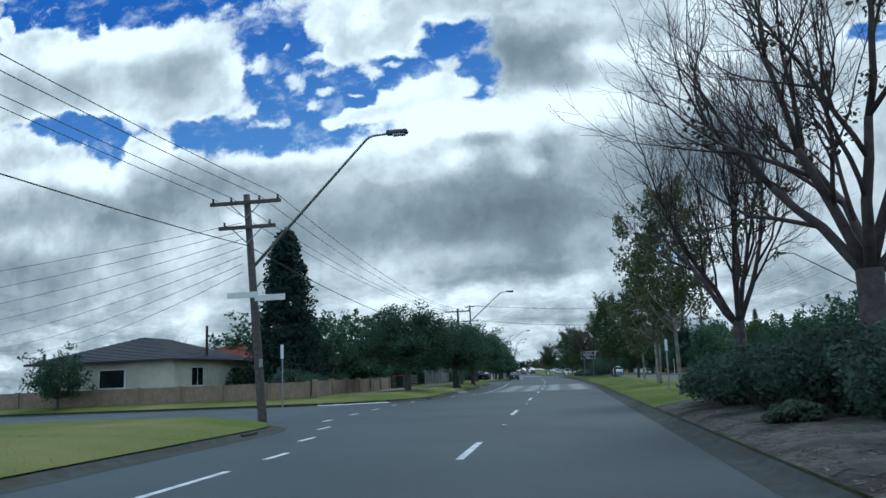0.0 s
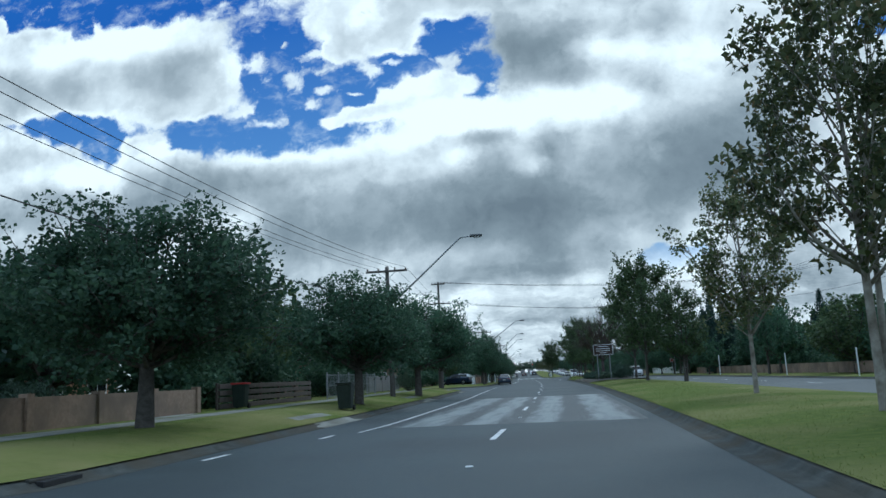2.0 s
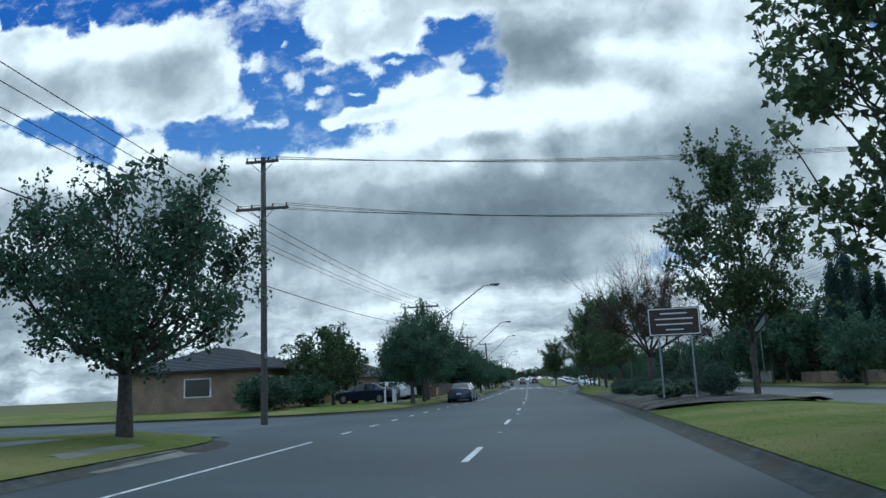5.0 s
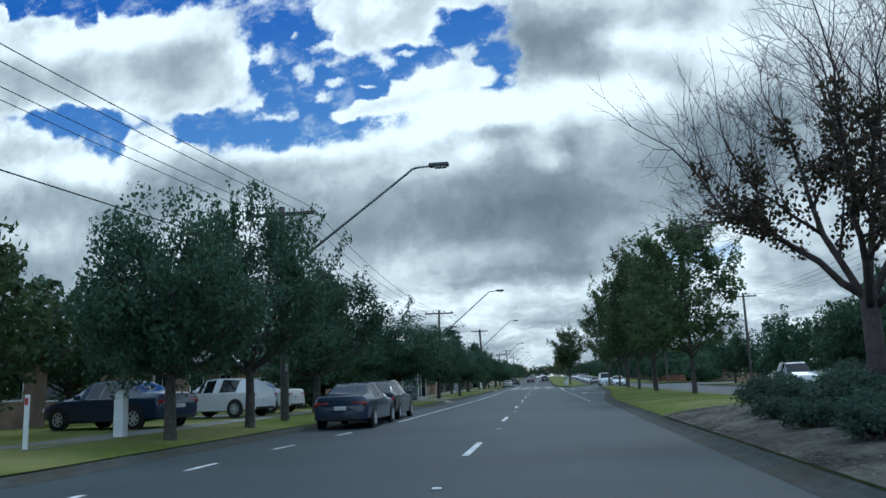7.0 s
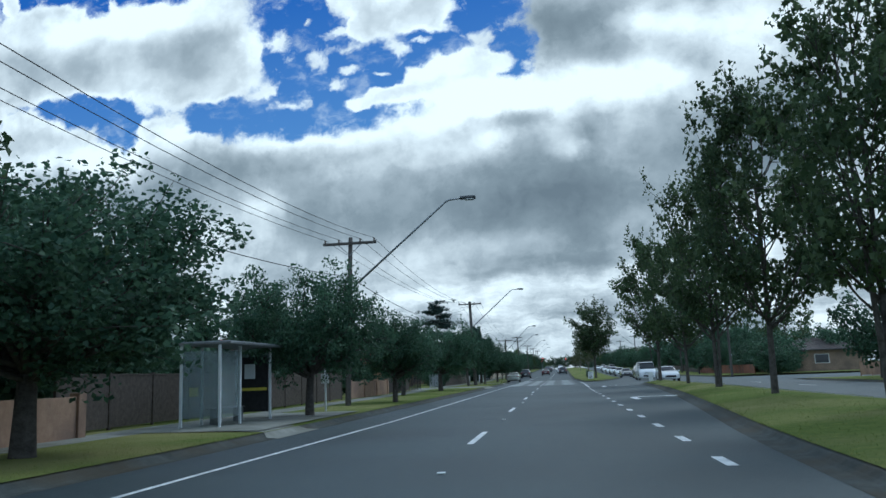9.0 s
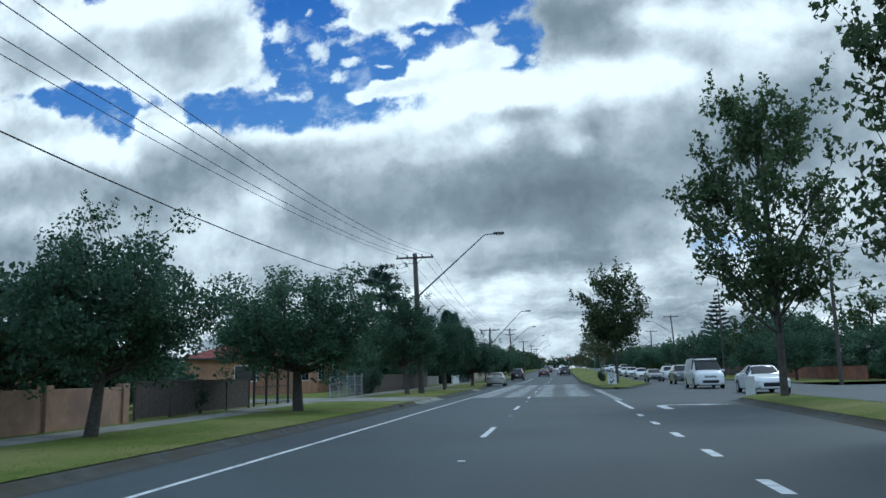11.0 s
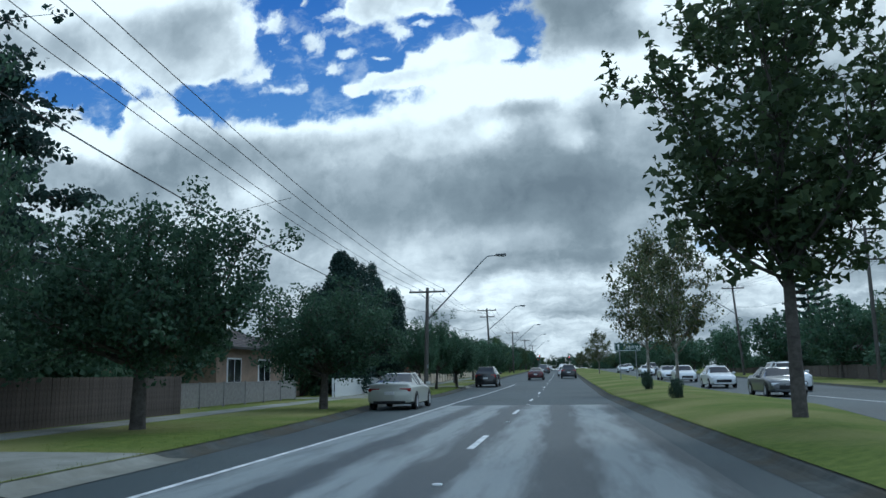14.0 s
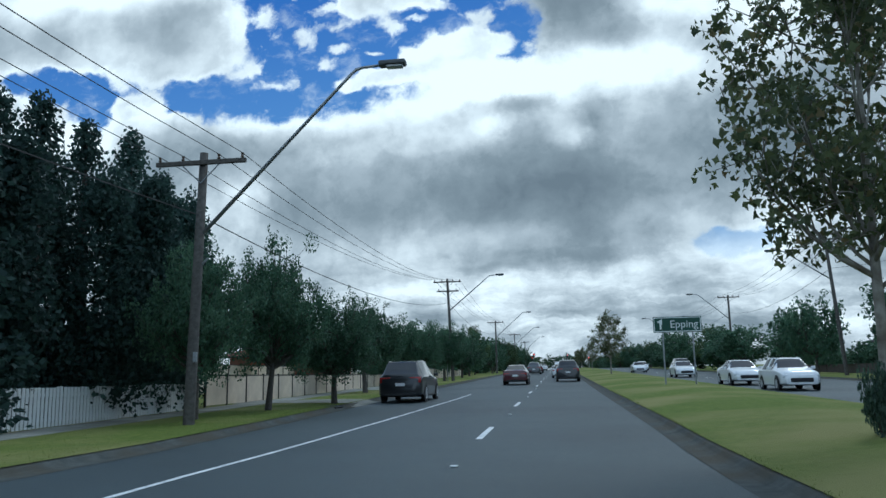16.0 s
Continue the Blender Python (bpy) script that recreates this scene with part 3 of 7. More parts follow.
    sky = n.new("ShaderNodeMix")
    sky.data_type = "RGBA"
    sky.inputs[6].default_value, sky.inputs[7].default_value = (0.20, 0.38, 0.62, 1), (0.035, 0.125, 0.42, 1)
    l.new(ranged(v, 0.1, 0.58, smooth=False), sky.inputs["Factor"])
    both = n.new("ShaderNodeMix")
    both.data_type = "RGBA"
    l.new(clear, both.inputs["Factor"])
    l.new(cloud.outputs["Color"], both.inputs[6])
    l.new(sky.outputs[2], both.inputs[7])
    em, tr, mx = n.new("ShaderNodeEmission"), n.new("ShaderNodeBsdfTransparent"), n.new("ShaderNodeMixShader")
    l.new(both.outputs[2], em.inputs["Color"])
    em.inputs["Strength"].default_value = 1.0
    side = ranged(math_node("ABSOLUTE", math_node("ADD", u, 0.2)), 1.1, 1.45)
    gone = math_node("MAXIMUM", side, ranged(v, 0.8, 1.08))
    l.new(gone, mx.inputs["Fac"])
    l.new(em.outputs[0], mx.inputs[1])
    l.new(tr.outputs[0], mx.inputs[2])
    l.new(mx.outputs[0], n["Material Output"].inputs["Surface"])
    return m


def cloud_bank(radius=2000.0):
    verts, faces, na, ne = [], [], 40, 20
    for j in range(ne + 1):
        e = radians(-1.5 + 51.5 * j / ne)
        for i in range(na + 1):
            a = radians(-72 + 128 * i / na)
            verts.append((radius * math.cos(e) * math.sin(a), radius * math.cos(e) * math.cos(a), radius * math.sin(e)))
    for j in range(ne):
        for i in range(na):
            s = j * (na + 1) + i
            faces.append((s, s + na + 1, s + na + 2, s + 1))
    ob = put("sky_backdrop", verts, faces, cloud_material(), smooth=True)
    ob.location = (-1.5, 145, 1.3)
    return tagged(ob, "broken grey and white clouds with patches of blue sky", "sky", kind="structure")


cloud_bank()


# ---- trees ----
def leaf_arrays(rng, centres, per, spread, size, squash=1.0, droop=0.0):
    """Many small folded leaves scattered round the centres."""
    c = np.repeat(np.asarray(centres, float), per, axis=0)
    n = len(c)
    off = rng.normal(0, 1, (n, 3))
    off *= (spread * rng.random((n, 1)) ** 0.4) / (np.linalg.norm(off, axis=1, keepdims=True) + 1e-9)
    off[:, 2] *= squash
    c = c + off
    d = rng.normal(0, 1, (n, 3))
    d[:, 2] -= droop
    d /= np.linalg.norm(d, axis=1, keepdims=True)
    s = np.cross(d, rng.normal(0, 1, (n, 3)))
    s /= np.linalg.norm(s, axis=1, keepdims=True) + 1e-9
    up = np.cross(d, s)
    k = size * (0.6 + 0.8 * rng.random((n, 1)))
    w = k * 0.34
    v = np.stack([c - d * k * 0.5, c + s * w + up * k * 0.12, c + d * k * 0.5, c - s * w + up * k * 0.12], 1).reshape(-1, 3)
    f = np.arange(n * 4).reshape(n, 4)
    return v, f


def array_mesh(name, v, f, mat):
    me = bpy.data.meshes.new(name)
    me.vertices.add(len(v))
    me.vertices.foreach_set("co", np.ascontiguousarray(v, np.float32).ravel())
    me.loops.add(f.size)
    me.loops.foreach_set("vertex_index", f.ravel().astype(np.int32))
    me.polygons.add(len(f))
    me.polygons.foreach_set("loop_start", (np.arange(len(f)) * f.shape[1]).astype(np.int32))
    me.polygons.foreach_set("loop_total", np.full(len(f), f.shape[1], np.int32))
    me.materials.append(mat)
    me.update(calc_edges=True)
    me.validate()
    return me


def limb(rng, a, b, bow=0.12, n=5):
    """Points of a slightly bowed limb."""
    a, b = np.array(a, float), np.array(b, float)
    side = rng.normal(0, 1, 3) * np.linalg.norm(b - a) * bow
    return [tuple(a + (b - a) * t + side * math.sin(math.pi * t)) for t in np.linspace(0, 1, n)]


def lobed_leaves(rng, pos, size, droop=0.3):
    """Broad leaves with three points, each a small folded star."""
    n = len(pos)
    d = rng.normal(0, 1, (n, 3))
    d[:, 2] -= droop
    d /= np.linalg.norm(d, axis=1, keepdims=True)
    s = np.cross(d, rng.normal(0, 1, (n, 3)))
    s /= np.linalg.norm(s, axis=1, keepdims=True) + 1e-9
    up = np.cross(d, s)
    k = size * (0.55 + 0.9 * rng.random((n, 1)))
    v = np.stack([pos - d * k * 0.45, pos + s * k * 0.5 - d * k * 0.12 + up * k * 0.14, pos + s * k * 0.2 + d * k * 0.06, pos + d * k * 0.55 - up * k * 0.08,
                  pos - s * k * 0.2 + d * k * 0.06, pos - s * k * 0.5 - d * k * 0.12 + up * k * 0.14], 1).reshape(-1, 3)
    return v, np.arange(n * 6).reshape(n, 6)


PROFILE = {"dome": ((0, 0.55), (0.15, 0.9), (0.4, 1.0), (0.7, 0.86), (0.9, 0.6), (1, 0.3)), "flat": ((0, 0.7), (0.2, 0.95), (0.6, 1.0), (0.85, 0.85), (1, 0.5)),
           "upright": ((0, 0.5), (0.15, 0.85), (0.38, 1.0), (0.62, 0.93), (0.84, 0.7), (1, 0.34)), "vase": ((0, 0.22), (0.15, 0.45), (0.4, 0.86), (0.6, 1.0), (0.84, 0.8), (1, 0.4)), "tier": ((0, 0.8), (0.2, 1.0), (0.5, 0.78), (0.75, 0.5), (1, 0.08))}


def grown_tree(name, seed, height, width, clear, leaf, bark, label, habit="dome", limbs=20, twigs=8, per=40, clump=0.3, size=0.16, trunk_r=0.14, lobed=False, sprigs=0, shoot=0.7, squash=0.8, stems=1, category="tree"):
    """A tree grown limb by limb: forking limbs end in twigs, each with its own tuft of leaves, so that sky shows between the tufts."""
    rng = np.random.default_rng(seed)
    ob = thing(name, 0, 0, 0, label, category)
    tv, tf, tufts = [], [], []
    ch, lean = height - clear, rng.normal(0, 0.1, 2)
    shape = PROFILE[habit]
    tall = {"dome": 0.3, "flat": 0.2, "upright": 0.86, "vase": 0.86, "tier": 0.95}[habit]
    top = clear + ch * tall
    wob = rng.normal(0, 0.05, (6, 2)).cumsum(axis=0)

    def leader(z):
        f = min(1.0, max(0.0, z / top))
        i = min(4, int(f * 5))
        w = wob[i] + (wob[i + 1] - wob[i]) * (f * 5 - i) - wob[0]
        return np.array((lean[0] * f + w[0] * f, lean[1] * f + w[1] * f, z))

    for n in range(stems):
        o = np.array((0, 0, 0)) if n == 0 else np.array((*rng.normal(0, 0.14, 2), 0))
        zs = [-0.25, 0.04, clear * 0.5, clear, clear + (top - clear) * 0.5, top]
        tube([tuple(leader(z) + o * (1 + z / 3)) for z in zs], [trunk_r * k / (1 + 0.25 * n) for k in (1.55, 1.18, 0.98, 0.84, 0.5, 0.12)], 10, tv, tf)
    reach = 0.15 * width
    for i in range(limbs):
        s = min(1.0, max(0.0, (i + 0.5 + rng.uniform(-0.5, 0.5)) / limbs))
        a = 2.4 * i + rng.uniform(-0.5, 0.5)
        r = width / 2 * float(np.interp(s, *zip(*shape))) * rng.uniform(0.7, 1.04) - 0.5 * clump - 0.25 * reach
        zt = clear + 0.12 * ch + 0.76 * ch * s + rng.normal(0, 0.03 * ch)
        if habit in ("upright", "vase"):
            z0 = min(top * 0.97, max(clear * rng.uniform(0.75, 1.0), zt - 0.9 - 0.85 * r))
        elif habit == "tier":
            z0 = min(top, zt - 0.06 * r)
        else:
            z0 = clear * rng.uniform(0.8, 1.0) + (top - clear) * rng.uniform(0, 0.8) * s
        p0, p2 = leader(z0), np.array((lean[0] + r * math.cos(a), lean[1] + r * math.sin(a), zt))
        p1 = p0 + (p2 - p0) * (0.62, 0.62, 0.36) + rng.normal(0, 0.05 * width, 3) * (1, 1, 0.5)
        path = lambda t: p0 * (1 - t) ** 2 + p1 * 2 * t * (1 - t) + p2 * t * t  # noqa: E731
        thick = trunk_r * (0.5 if z0 < clear * 1.2 else 0.34) * min(1.0, 0.4 + r / width * 1.4)
        ts = np.linspace(0, 1, 7)
        tube([tuple(path(t)) for t in ts], np.linspace(thick, 0.012, 7), 6, tv, tf)
        tufts.append((p2, 1.0))
        for _ in range(twigs):
            t = 0.28 + 0.72 * rng.random() ** 0.75
            b = path(t)
            d = (path(min(1, t + 0.05)) - path(t - 0.05))
            d = d / (np.linalg.norm(d) + 1e-9) * 0.55 + rng.normal(0, 0.62, 3) + (0, 0, 0.22 if habit != "tier" else 0.05)
            d *= (1, 1, 0.35) if habit == "tier" else (1, 1, 0.9)
            e = b + d * reach * rng.uniform(0.55, 1.25) * (1.15 - 0.4 * t)
            e[2] = max(e[2], clear * 0.8)
            tube([tuple(b), tuple((b + e) / 2 + (0, 0, 0.04)), tuple(e)], [0.02, 0.014, 0.006], 4, tv, tf)
            tufts.append((e, rng.uniform(0.7, 1.15)))
            if rng.random() < 0.55:
                tufts.append(((b + e) / 2 + rng.normal(0, 0.06, 3), rng.uniform(0.5, 0.9)))
    cen, k = np.array([c for c, _ in tufts]), np.array([w for _, w in tufts])
    count = np.maximum(3, rng.poisson(per * k * k))
    idx = np.repeat(np.arange(len(cen)), count)
    off = rng.normal(0, 1, (len(idx), 3))
    off *= np.minimum(1, 1.7 / (np.linalg.norm(off, axis=1, keepdims=True) + 1e-9))
    pos = cen[idx] + off * (clump * k[idx, None]) * (0.66, 0.66, 0.66 * squash)
    v, f = lobed_leaves(rng, pos, size) if lobed else leaf_arrays(rng, pos, 1, 0.02, size)
    tips = []
    high = sorted(range(len(cen)), key=lambda j: -cen[j][2] - 0.5 * np.hypot(*cen[j][:2]))[: max(6, len(cen) // 3)]
    for _ in range(sprigs):
        c = cen[high[int(rng.integers(len(high)))]]
        d = np.array((c[0] / width, c[1] / width, 0.9)) + rng.normal(0, 0.3, 3)
        d *= shoot * rng.uniform(0.5, 1.35) / np.linalg.norm(d)
        bow = rng.normal(0, 0.12, 3)
        at_ = lambda t: c + d * t + bow * t * t  # noqa: E731
        tube([tuple(at_(t)) for t in (0, 0.5, 1.0)], [0.013, 0.009, 0.004], 3, tv, tf)
        tips += [at_(t) + rng.normal(0, 0.04, 3) for t in np.linspace(0.25, 1.0, 6)]
    if tips:
        if lobed:
            v2, f2 = lobed_leaves(rng, np.repeat(np.array(tips), 4, axis=0) + rng.normal(0, 0.08, (len(tips) * 4, 3)), size * 0.85)
        else:
            v2, f2 = leaf_arrays(rng, tips, 6, 0.12, size * 0.85)
        v, f = np.concatenate((v, v2)), np.concatenate((f, f2 + len(v)))
    put("trunk", tv, tf, bark, ob, smooth=True)
    crown = new("crown", array_mesh("crown", v, f, leaf))
    crown.parent = ob
    return ob


def bare_tree(name, seed, height, spread_out, label, trunk_r=0.2, clear=1.6, depth=6, withered=0, mat=None, sweep=0.09):
    """A leafless tree: limbs that fork again and again into fine upswept twigs."""
    rng = np.random.default_rng(seed)
    ob = thing(name, 0, 0, 0, label, "tree")
    tv, tf = [], []
    inner = []

    def grow(p, d, length, r, level):
        n = 5 if level < depth else 3
        pts, q, dd = [tuple(p)], np.array(p, float), np.array(d, float)
        ways = [dd]
        for _ in range(n - 1):
            dd = dd + rng.normal(0, 0.11, 3) + np.array((0, 0, sweep))
            dd = dd / np.linalg.norm(dd)
            q = q + dd * length / (n - 1)
            pts.append(tuple(q))
            ways.append(dd)
        end = max(0.0035, r * 0.62)
        tube(pts, np.linspace(r, end, n), 7 if level < 2 else 5 if level < 4 else 3, tv, tf)
        if 1 < level < 4:
            inner.extend(pts[1:3])
        if level >= depth:
            return
        spots = [n - 1, n - 1] + ([2, 3] if level < 4 else [int(rng.integers(1, n - 1))])
        for i, at_ in enumerate(spots):
            w = ways[at_]
            a = rng.normal(0, 1, 3)
            a -= w * a.dot(w)
            a /= np.linalg.norm(a) + 1e-9
            tilt = rng.uniform(0.08, 0.3) if i == 0 else rng.uniform(0.4, 0.85)
            k = w * math.cos(tilt) + a * math.sin(tilt) * spread_out
            k /= np.linalg.norm(k)
            grow(pts[at_], k, length * (rng.uniform(0.68, 0.85) if i == 0 else rng.uniform(0.5, 0.78)), max(0.0045, r * (0.6 if i == 0 else 0.46)), level + 1)

    tube([(0, 0, -0.25), (0, 0, 0.1), (0.02, 0, clear)], [trunk_r * 1.5, trunk_r * 1.1, trunk_r], 10, tv, tf)
    first = (height - clear) * 0.30
    for i in range(6):
        w = 2 * math.pi * (i + rng.random() * 0.5) / 6
        t = rng.uniform(0.25, 0.9)
        grow((0.02, 0, clear - 0.05 - 0.3 * rng.random()), (math.cos(w) * math.sin(t) * spread_out, math.sin(w) * math.sin(t) * spread_out, math.cos(t)), first * rng.uniform(0.85, 1.1), trunk_r * 0.5, 1)
    put("bough", tv, tf, mat or M_TWIG, ob, smooth=True)
    if withered:
        pick = [inner[i] for i in rng.choice(len(inner), size=min(len(inner), withered), replace=False)]
        v, f = leaf_arrays(rng, pick, 36, 0.26, 0.10)
        crown = new("withered_leaves", array_mesh("withered_leaves", v, f, M_LEAF_RUST))
        crown.parent = tagged(ob, label, "tree")
        tagged(crown, kind="stuff")
    return ob


def cypress(name, seed, height, width, label, lobes=1, n=9000, mat=None, leaf=0.26):
    """A dense columnar conifer with upswept sprays."""
    rng = np.random.default_rng(seed)
    ob = thing(name, 0, 0, 0, label, "conifer")
    tv, tf = tube([(0, 0, -0.2), (0, 0, height * 0.5), (0, 0, height * 0.96)], [width * 0.09, width * 0.05, 0.015], 7)
    put("trunk", tv, tf, M_BARK, ob)
    cs = []
    tips = [(rng.normal(0, width * 0.22), rng.normal(0, width * 0.22), rng.uniform(0.72, 0.95)) for _ in range(lobes - 1)] + [(0, 0, 1.0)]
    while len(cs) < n // 30:
        ox, oy, top = tips[int(rng.integers(len(tips)))]
        t = rng.random() ** 0.8
        r = width * 0.5 * (1 - t) ** 0.6 * (0.55 + 0.45 * math.sin(min(1, t * 5 + 0.35) * math.pi / 2)) * (1 if lobes == 1 else 0.72)
        a, k = rng.uniform(0, 2 * math.pi), rng.random() ** 0.35 * (0.86 + 0.28 * rng.random())
        cs.append((ox * min(1, 2 * t + 0.3) + r * k * math.cos(a), oy * min(1, 2 * t + 0.3) + r * k * math.sin(a), height * top * (0.02 + 0.98 * t)))
    v, f = leaf_arrays(rng, cs, 30, width * 0.075 + 0.05, leaf, 1.5, droop=-0.9)
    crown = new("foliage", array_mesh("foliage", v, f, mat or M_LEAF_CYPRESS))
    crown.parent = ob
    return ob


def norfolk_pine(name, height, label, tiers=13, spreadw=3.0):
    """A conifer with flat, regular whorls of branches."""
    rng = np.random.default_rng(77)
    ob = thing(name, 0, 0, 0, label, "conifer")
    tv, tf = tube([(0, 0, -0.2), (0, 0, height * 0.5), (0, 0, height)], [0.28, 0.16, 0.03], 7)
    cs = []
    for i in range(tiers):
        t = i / (tiers - 1)
        z = height * (0.12 + 0.86 * t)
        r = spreadw * (1 - t) ** 0.8 + 0.15
        for k in range(6):
            a = 2 * math.pi * (k + 0.5 * (i % 2)) / 6 + rng.normal(0, 0.1)
            end = (r * math.cos(a), r * math.sin(a), z + 0.16 * r)
            tube([(0, 0, z), (end[0] * 0.6, end[1] * 0.6, z - 0.04 * r), end], [0.05, 0.03, 0.01], 4, tv, tf)
            for s in np.linspace(0.25, 1, 9):
                cs.append((end[0] * s, end[1] * s, z + 0.16 * r * s * s - 0.03))
    put("trunk", tv, tf, M_BARK, ob)
    v, f = leaf_arrays(rng, cs, 20, 0.26, 0.24, 0.5)
    crown = new("foliage", array_mesh("foliage", v, f, M_LEAF_CYPRESS))
    crown.parent = ob
    return ob


def shrub(name, seed, w, h, label, mat, per=70, clumps=46, size=0.12):
    rng = np.random.default_rng(seed)
    ob = thing(name, 0, 0, 0, label, "shrub")
    cs = []
    tv, tf = [], []
    for i in range(clumps):
        q = rng.normal(0, 1, 3)
        q /= np.linalg.norm(q)
        q *= rng.random() ** 0.4
        c = (q[0] * w * 0.45, q[1] * w * 0.45, h * 0.5 + q[2] * h * 0.42)
        cs.append(c)
        if i % 4 == 0:
            tube(limb(rng, (0, 0, -0.1), c, 0.08, 3), [0.03, 0.02, 0.008], 4, tv, tf)
    put("stem", tv, tf, M_TWIG, ob)
    v, f = leaf_arrays(rng, cs, per, min(w, h) * 0.22, size)
    crown = new("foliage", array_mesh("foliage", v, f, mat))
    crown.parent = ob
    return ob


def plant(ob, y, u, turn=0.0, sx=1.0, sz=1.0, label="", first=False, z=None):
    zz = ground_z(y, u) if z is None else z
    m = Matrix.Translation(at(y, u, zz)) @ pose(0, 0, 0, 0, 0, turn) @ Matrix.Diagonal((sx, sx, sz, 1))
    if first:
        ob.matrix_basis = m
        made = ob
    else:
        made = copy_thing(ob, m)
        made.matrix_basis = m
    if label:
        made["label"] = label
    return made


GROUP_L = "street trees along the verge"
DENSE, SLIM = "dense dark green street tree on the grass verge", "upright tree with thinning autumn leaves on the median"
ST = [grown_tree("street_tree", 11 + i, 6.0, 7.0, 1.8, M_LEAF_DARK, M_BARK, DENSE, ("flat", "dome", "dome")[i], 30, 11, 68, 0.42, 0.128, 0.18, sprigs=(20, 36, 20)[i]) for i in range(3)]
ST.append(grown_tree("street_tree", 31, 6.0, 7.0, 1.6, M_LEAF_DARK, M_BARK, "leafy dark green street tree with feathery edges", "dome", 25, 10, 56, 0.38, 0.122, 0.17, sprigs=80, shoot=0.8))
MT = [grown_tree("median_tree", 51 + i, 10.0, 6.5, 3.3, M_LEAF_AUTUMN, M_BARK_PALE, SLIM, "upright", 27, 8, 27, 0.38, 0.17, 0.11, lobed=True, sprigs=30, stems=1 + i % 2) for i in range(3)]
MT.append(grown_tree("median_tree", 61, 10.0, 6.5, 2.3, M_LEAF_MID, M_BARK, "upright dark green tree on the grass median", "upright", 28, 8, 28, 0.40, 0.19, 0.115, lobed=True, sprigs=60, shoot=0.9))
MT.append(grown_tree("median_tree", 64, 10.0, 6.5, 2.3, M_LEAF_MID, M_BARK, "upright dark green tree on the grass median", "upright", 26, 8, 30, 0.42, 0.19, 0.115, lobed=True, sprigs=50, shoot=0.9, stems=2))
MT.append(grown_tree("median_tree", 67, 10.0, 6.5, 3.2, M_LEAF_MID, M_BARK, "broad-topped dark green tree beside the median gap", "vase", 30, 8, 28, 0.40, 0.19, 0.12, lobed=True, sprigs=50, shoot=0.8))
# lighter trees for the gardens and the distance
FT = [grown_tree("garden_tree", 71 + i, 5.6, 6.6, 1.2, (M_LEAF_DARK, M_LEAF_DARK, M_LEAF_MID, M_LEAF_DARK)[i], M_BARK, "dense dark garden tree behind the front fence", ("dome", "flat", "upright", "dome")[i], 20, 7, 26, 0.46, 0.24, 0.13, sprigs=12) for i in range(4)]
used = set()


def set_tree(stock, i, y, u, h, w, base_h, base_w, turn, label="", group="", z=None):
    first = (stock[i].name not in used)
    used.add(stock[i].name)
    ob = plant(stock[i], y, u, turn, w / base_w, h / base_h, label, first, z)
    if group:
        ob["group"] = group
    return ob


LEFT_TREES = [(50.4, -8.6, 5.5, 7.8, 1), (66.6, -7.6, 5.6, 7.4, 1), (81.6, -7.6, 6.2, 8.2, 1), (102.1, -9.0, 6.5, 7.4, 3), (135.8, -7.4, 5.4, 5.2, 1), (140.6, -7.3, 7.0, 5.4, 3), (151.2, -8.4, 6.4, 7.2, 3),
              (164.8, -7.4, 5.0, 7.4, 1), (177.6, -6.4, 4.9, 5.2, 0), (189.5, -6.0, 4.2, 4.6, 1), (202.3, -8.2, 4.4, 5.0, 2), (213.4, -7.4, 4.9, 6.5, 0),
              (234.4, -7.6, 6.0, 5.2, 2), (245.6, -6.9, 5.2, 4.0, 1), (254.4, -8.2, 5.4, 6.4, 1), (265.0, -6.9, 4.5, 5.8, 0), (291.5, -8.1, 4.8, 3.4, 1), (295.8, -7.6, 5.1, 3.8, 2), (300.2, -6.6, 3.9, 4.2, 0), (312, -8.4, 4.6, 5.0, 2), (326, -8.2, 4.6, 4.8, 0), (340, -8.2, 4.8, 5, 1)]
for n, (y, u, h, w, i) in enumerate(LEFT_TREES):
    set_tree(ST, i, y, u, h, w, 6.0, 7.0, 47 * n, group=GROUP_L)
for n, y in enumerate(range(356, 620, 13)):
    set_tree(FT, n % 4, y, -8.6 - (n % 3) * 0.7, 4.6 + (n * 7 % 5) * 0.5, 5.5, 5.6, 6.6, 31 * n, group=GROUP_L)
GROUP_M = "trees along the median"
MEDIAN_TREES = [(29.9, 6.1, 8.6, 4.3, 0), (48.6, 7.4, 8.8, 5.2, 1), (60.0, 7.7, 7.1, 4.3, 2), (98.6, 8.6, 10.4, 6.8, 3), (94.6, 10.9, 7.4, 5.4, 4), (119.6, 10.2, 11.6, 7.0, 4), (161.2, 9.3, 9.4, 6.8, 3), (171.0, 8.8, 9.8, 5.2, 4), (180.6, 8.9, 11.0, 5.8, 3),
                (191.5, 9.2, 11.0, 5.2, 4), (203, 9.7, 9.6, 5.2, 3), (218.6, 10.0, 12.2, 6.8, 4), (255.2, 6.6, 9.6, 7.3, 5), (269.6, 6.3, 7.0, 3.8, 2), (284.2, 6.8, 9.0, 5.0, 0), (352, 7.2, 6.2, 4.2, 2)]
for n, (y, u, h, w, i) in enumerate(MEDIAN_TREES):
    set_tree(MT, i, y, u, h, w, 10.0, 6.5, 61 * n, group=GROUP_M)
for n, y in enumerate((405, 470, 500)):
    set_tree(MT, n % 3, y, 7.5, 5.0, 3.4, 10.0, 6.5, 33 * n, group=GROUP_M)
BT = bare_tree("bare_tree", 5, 12.5, 1.0, "tall leafless tree with fine dark twigs", 0.24, 2.6, 6, withered=30)
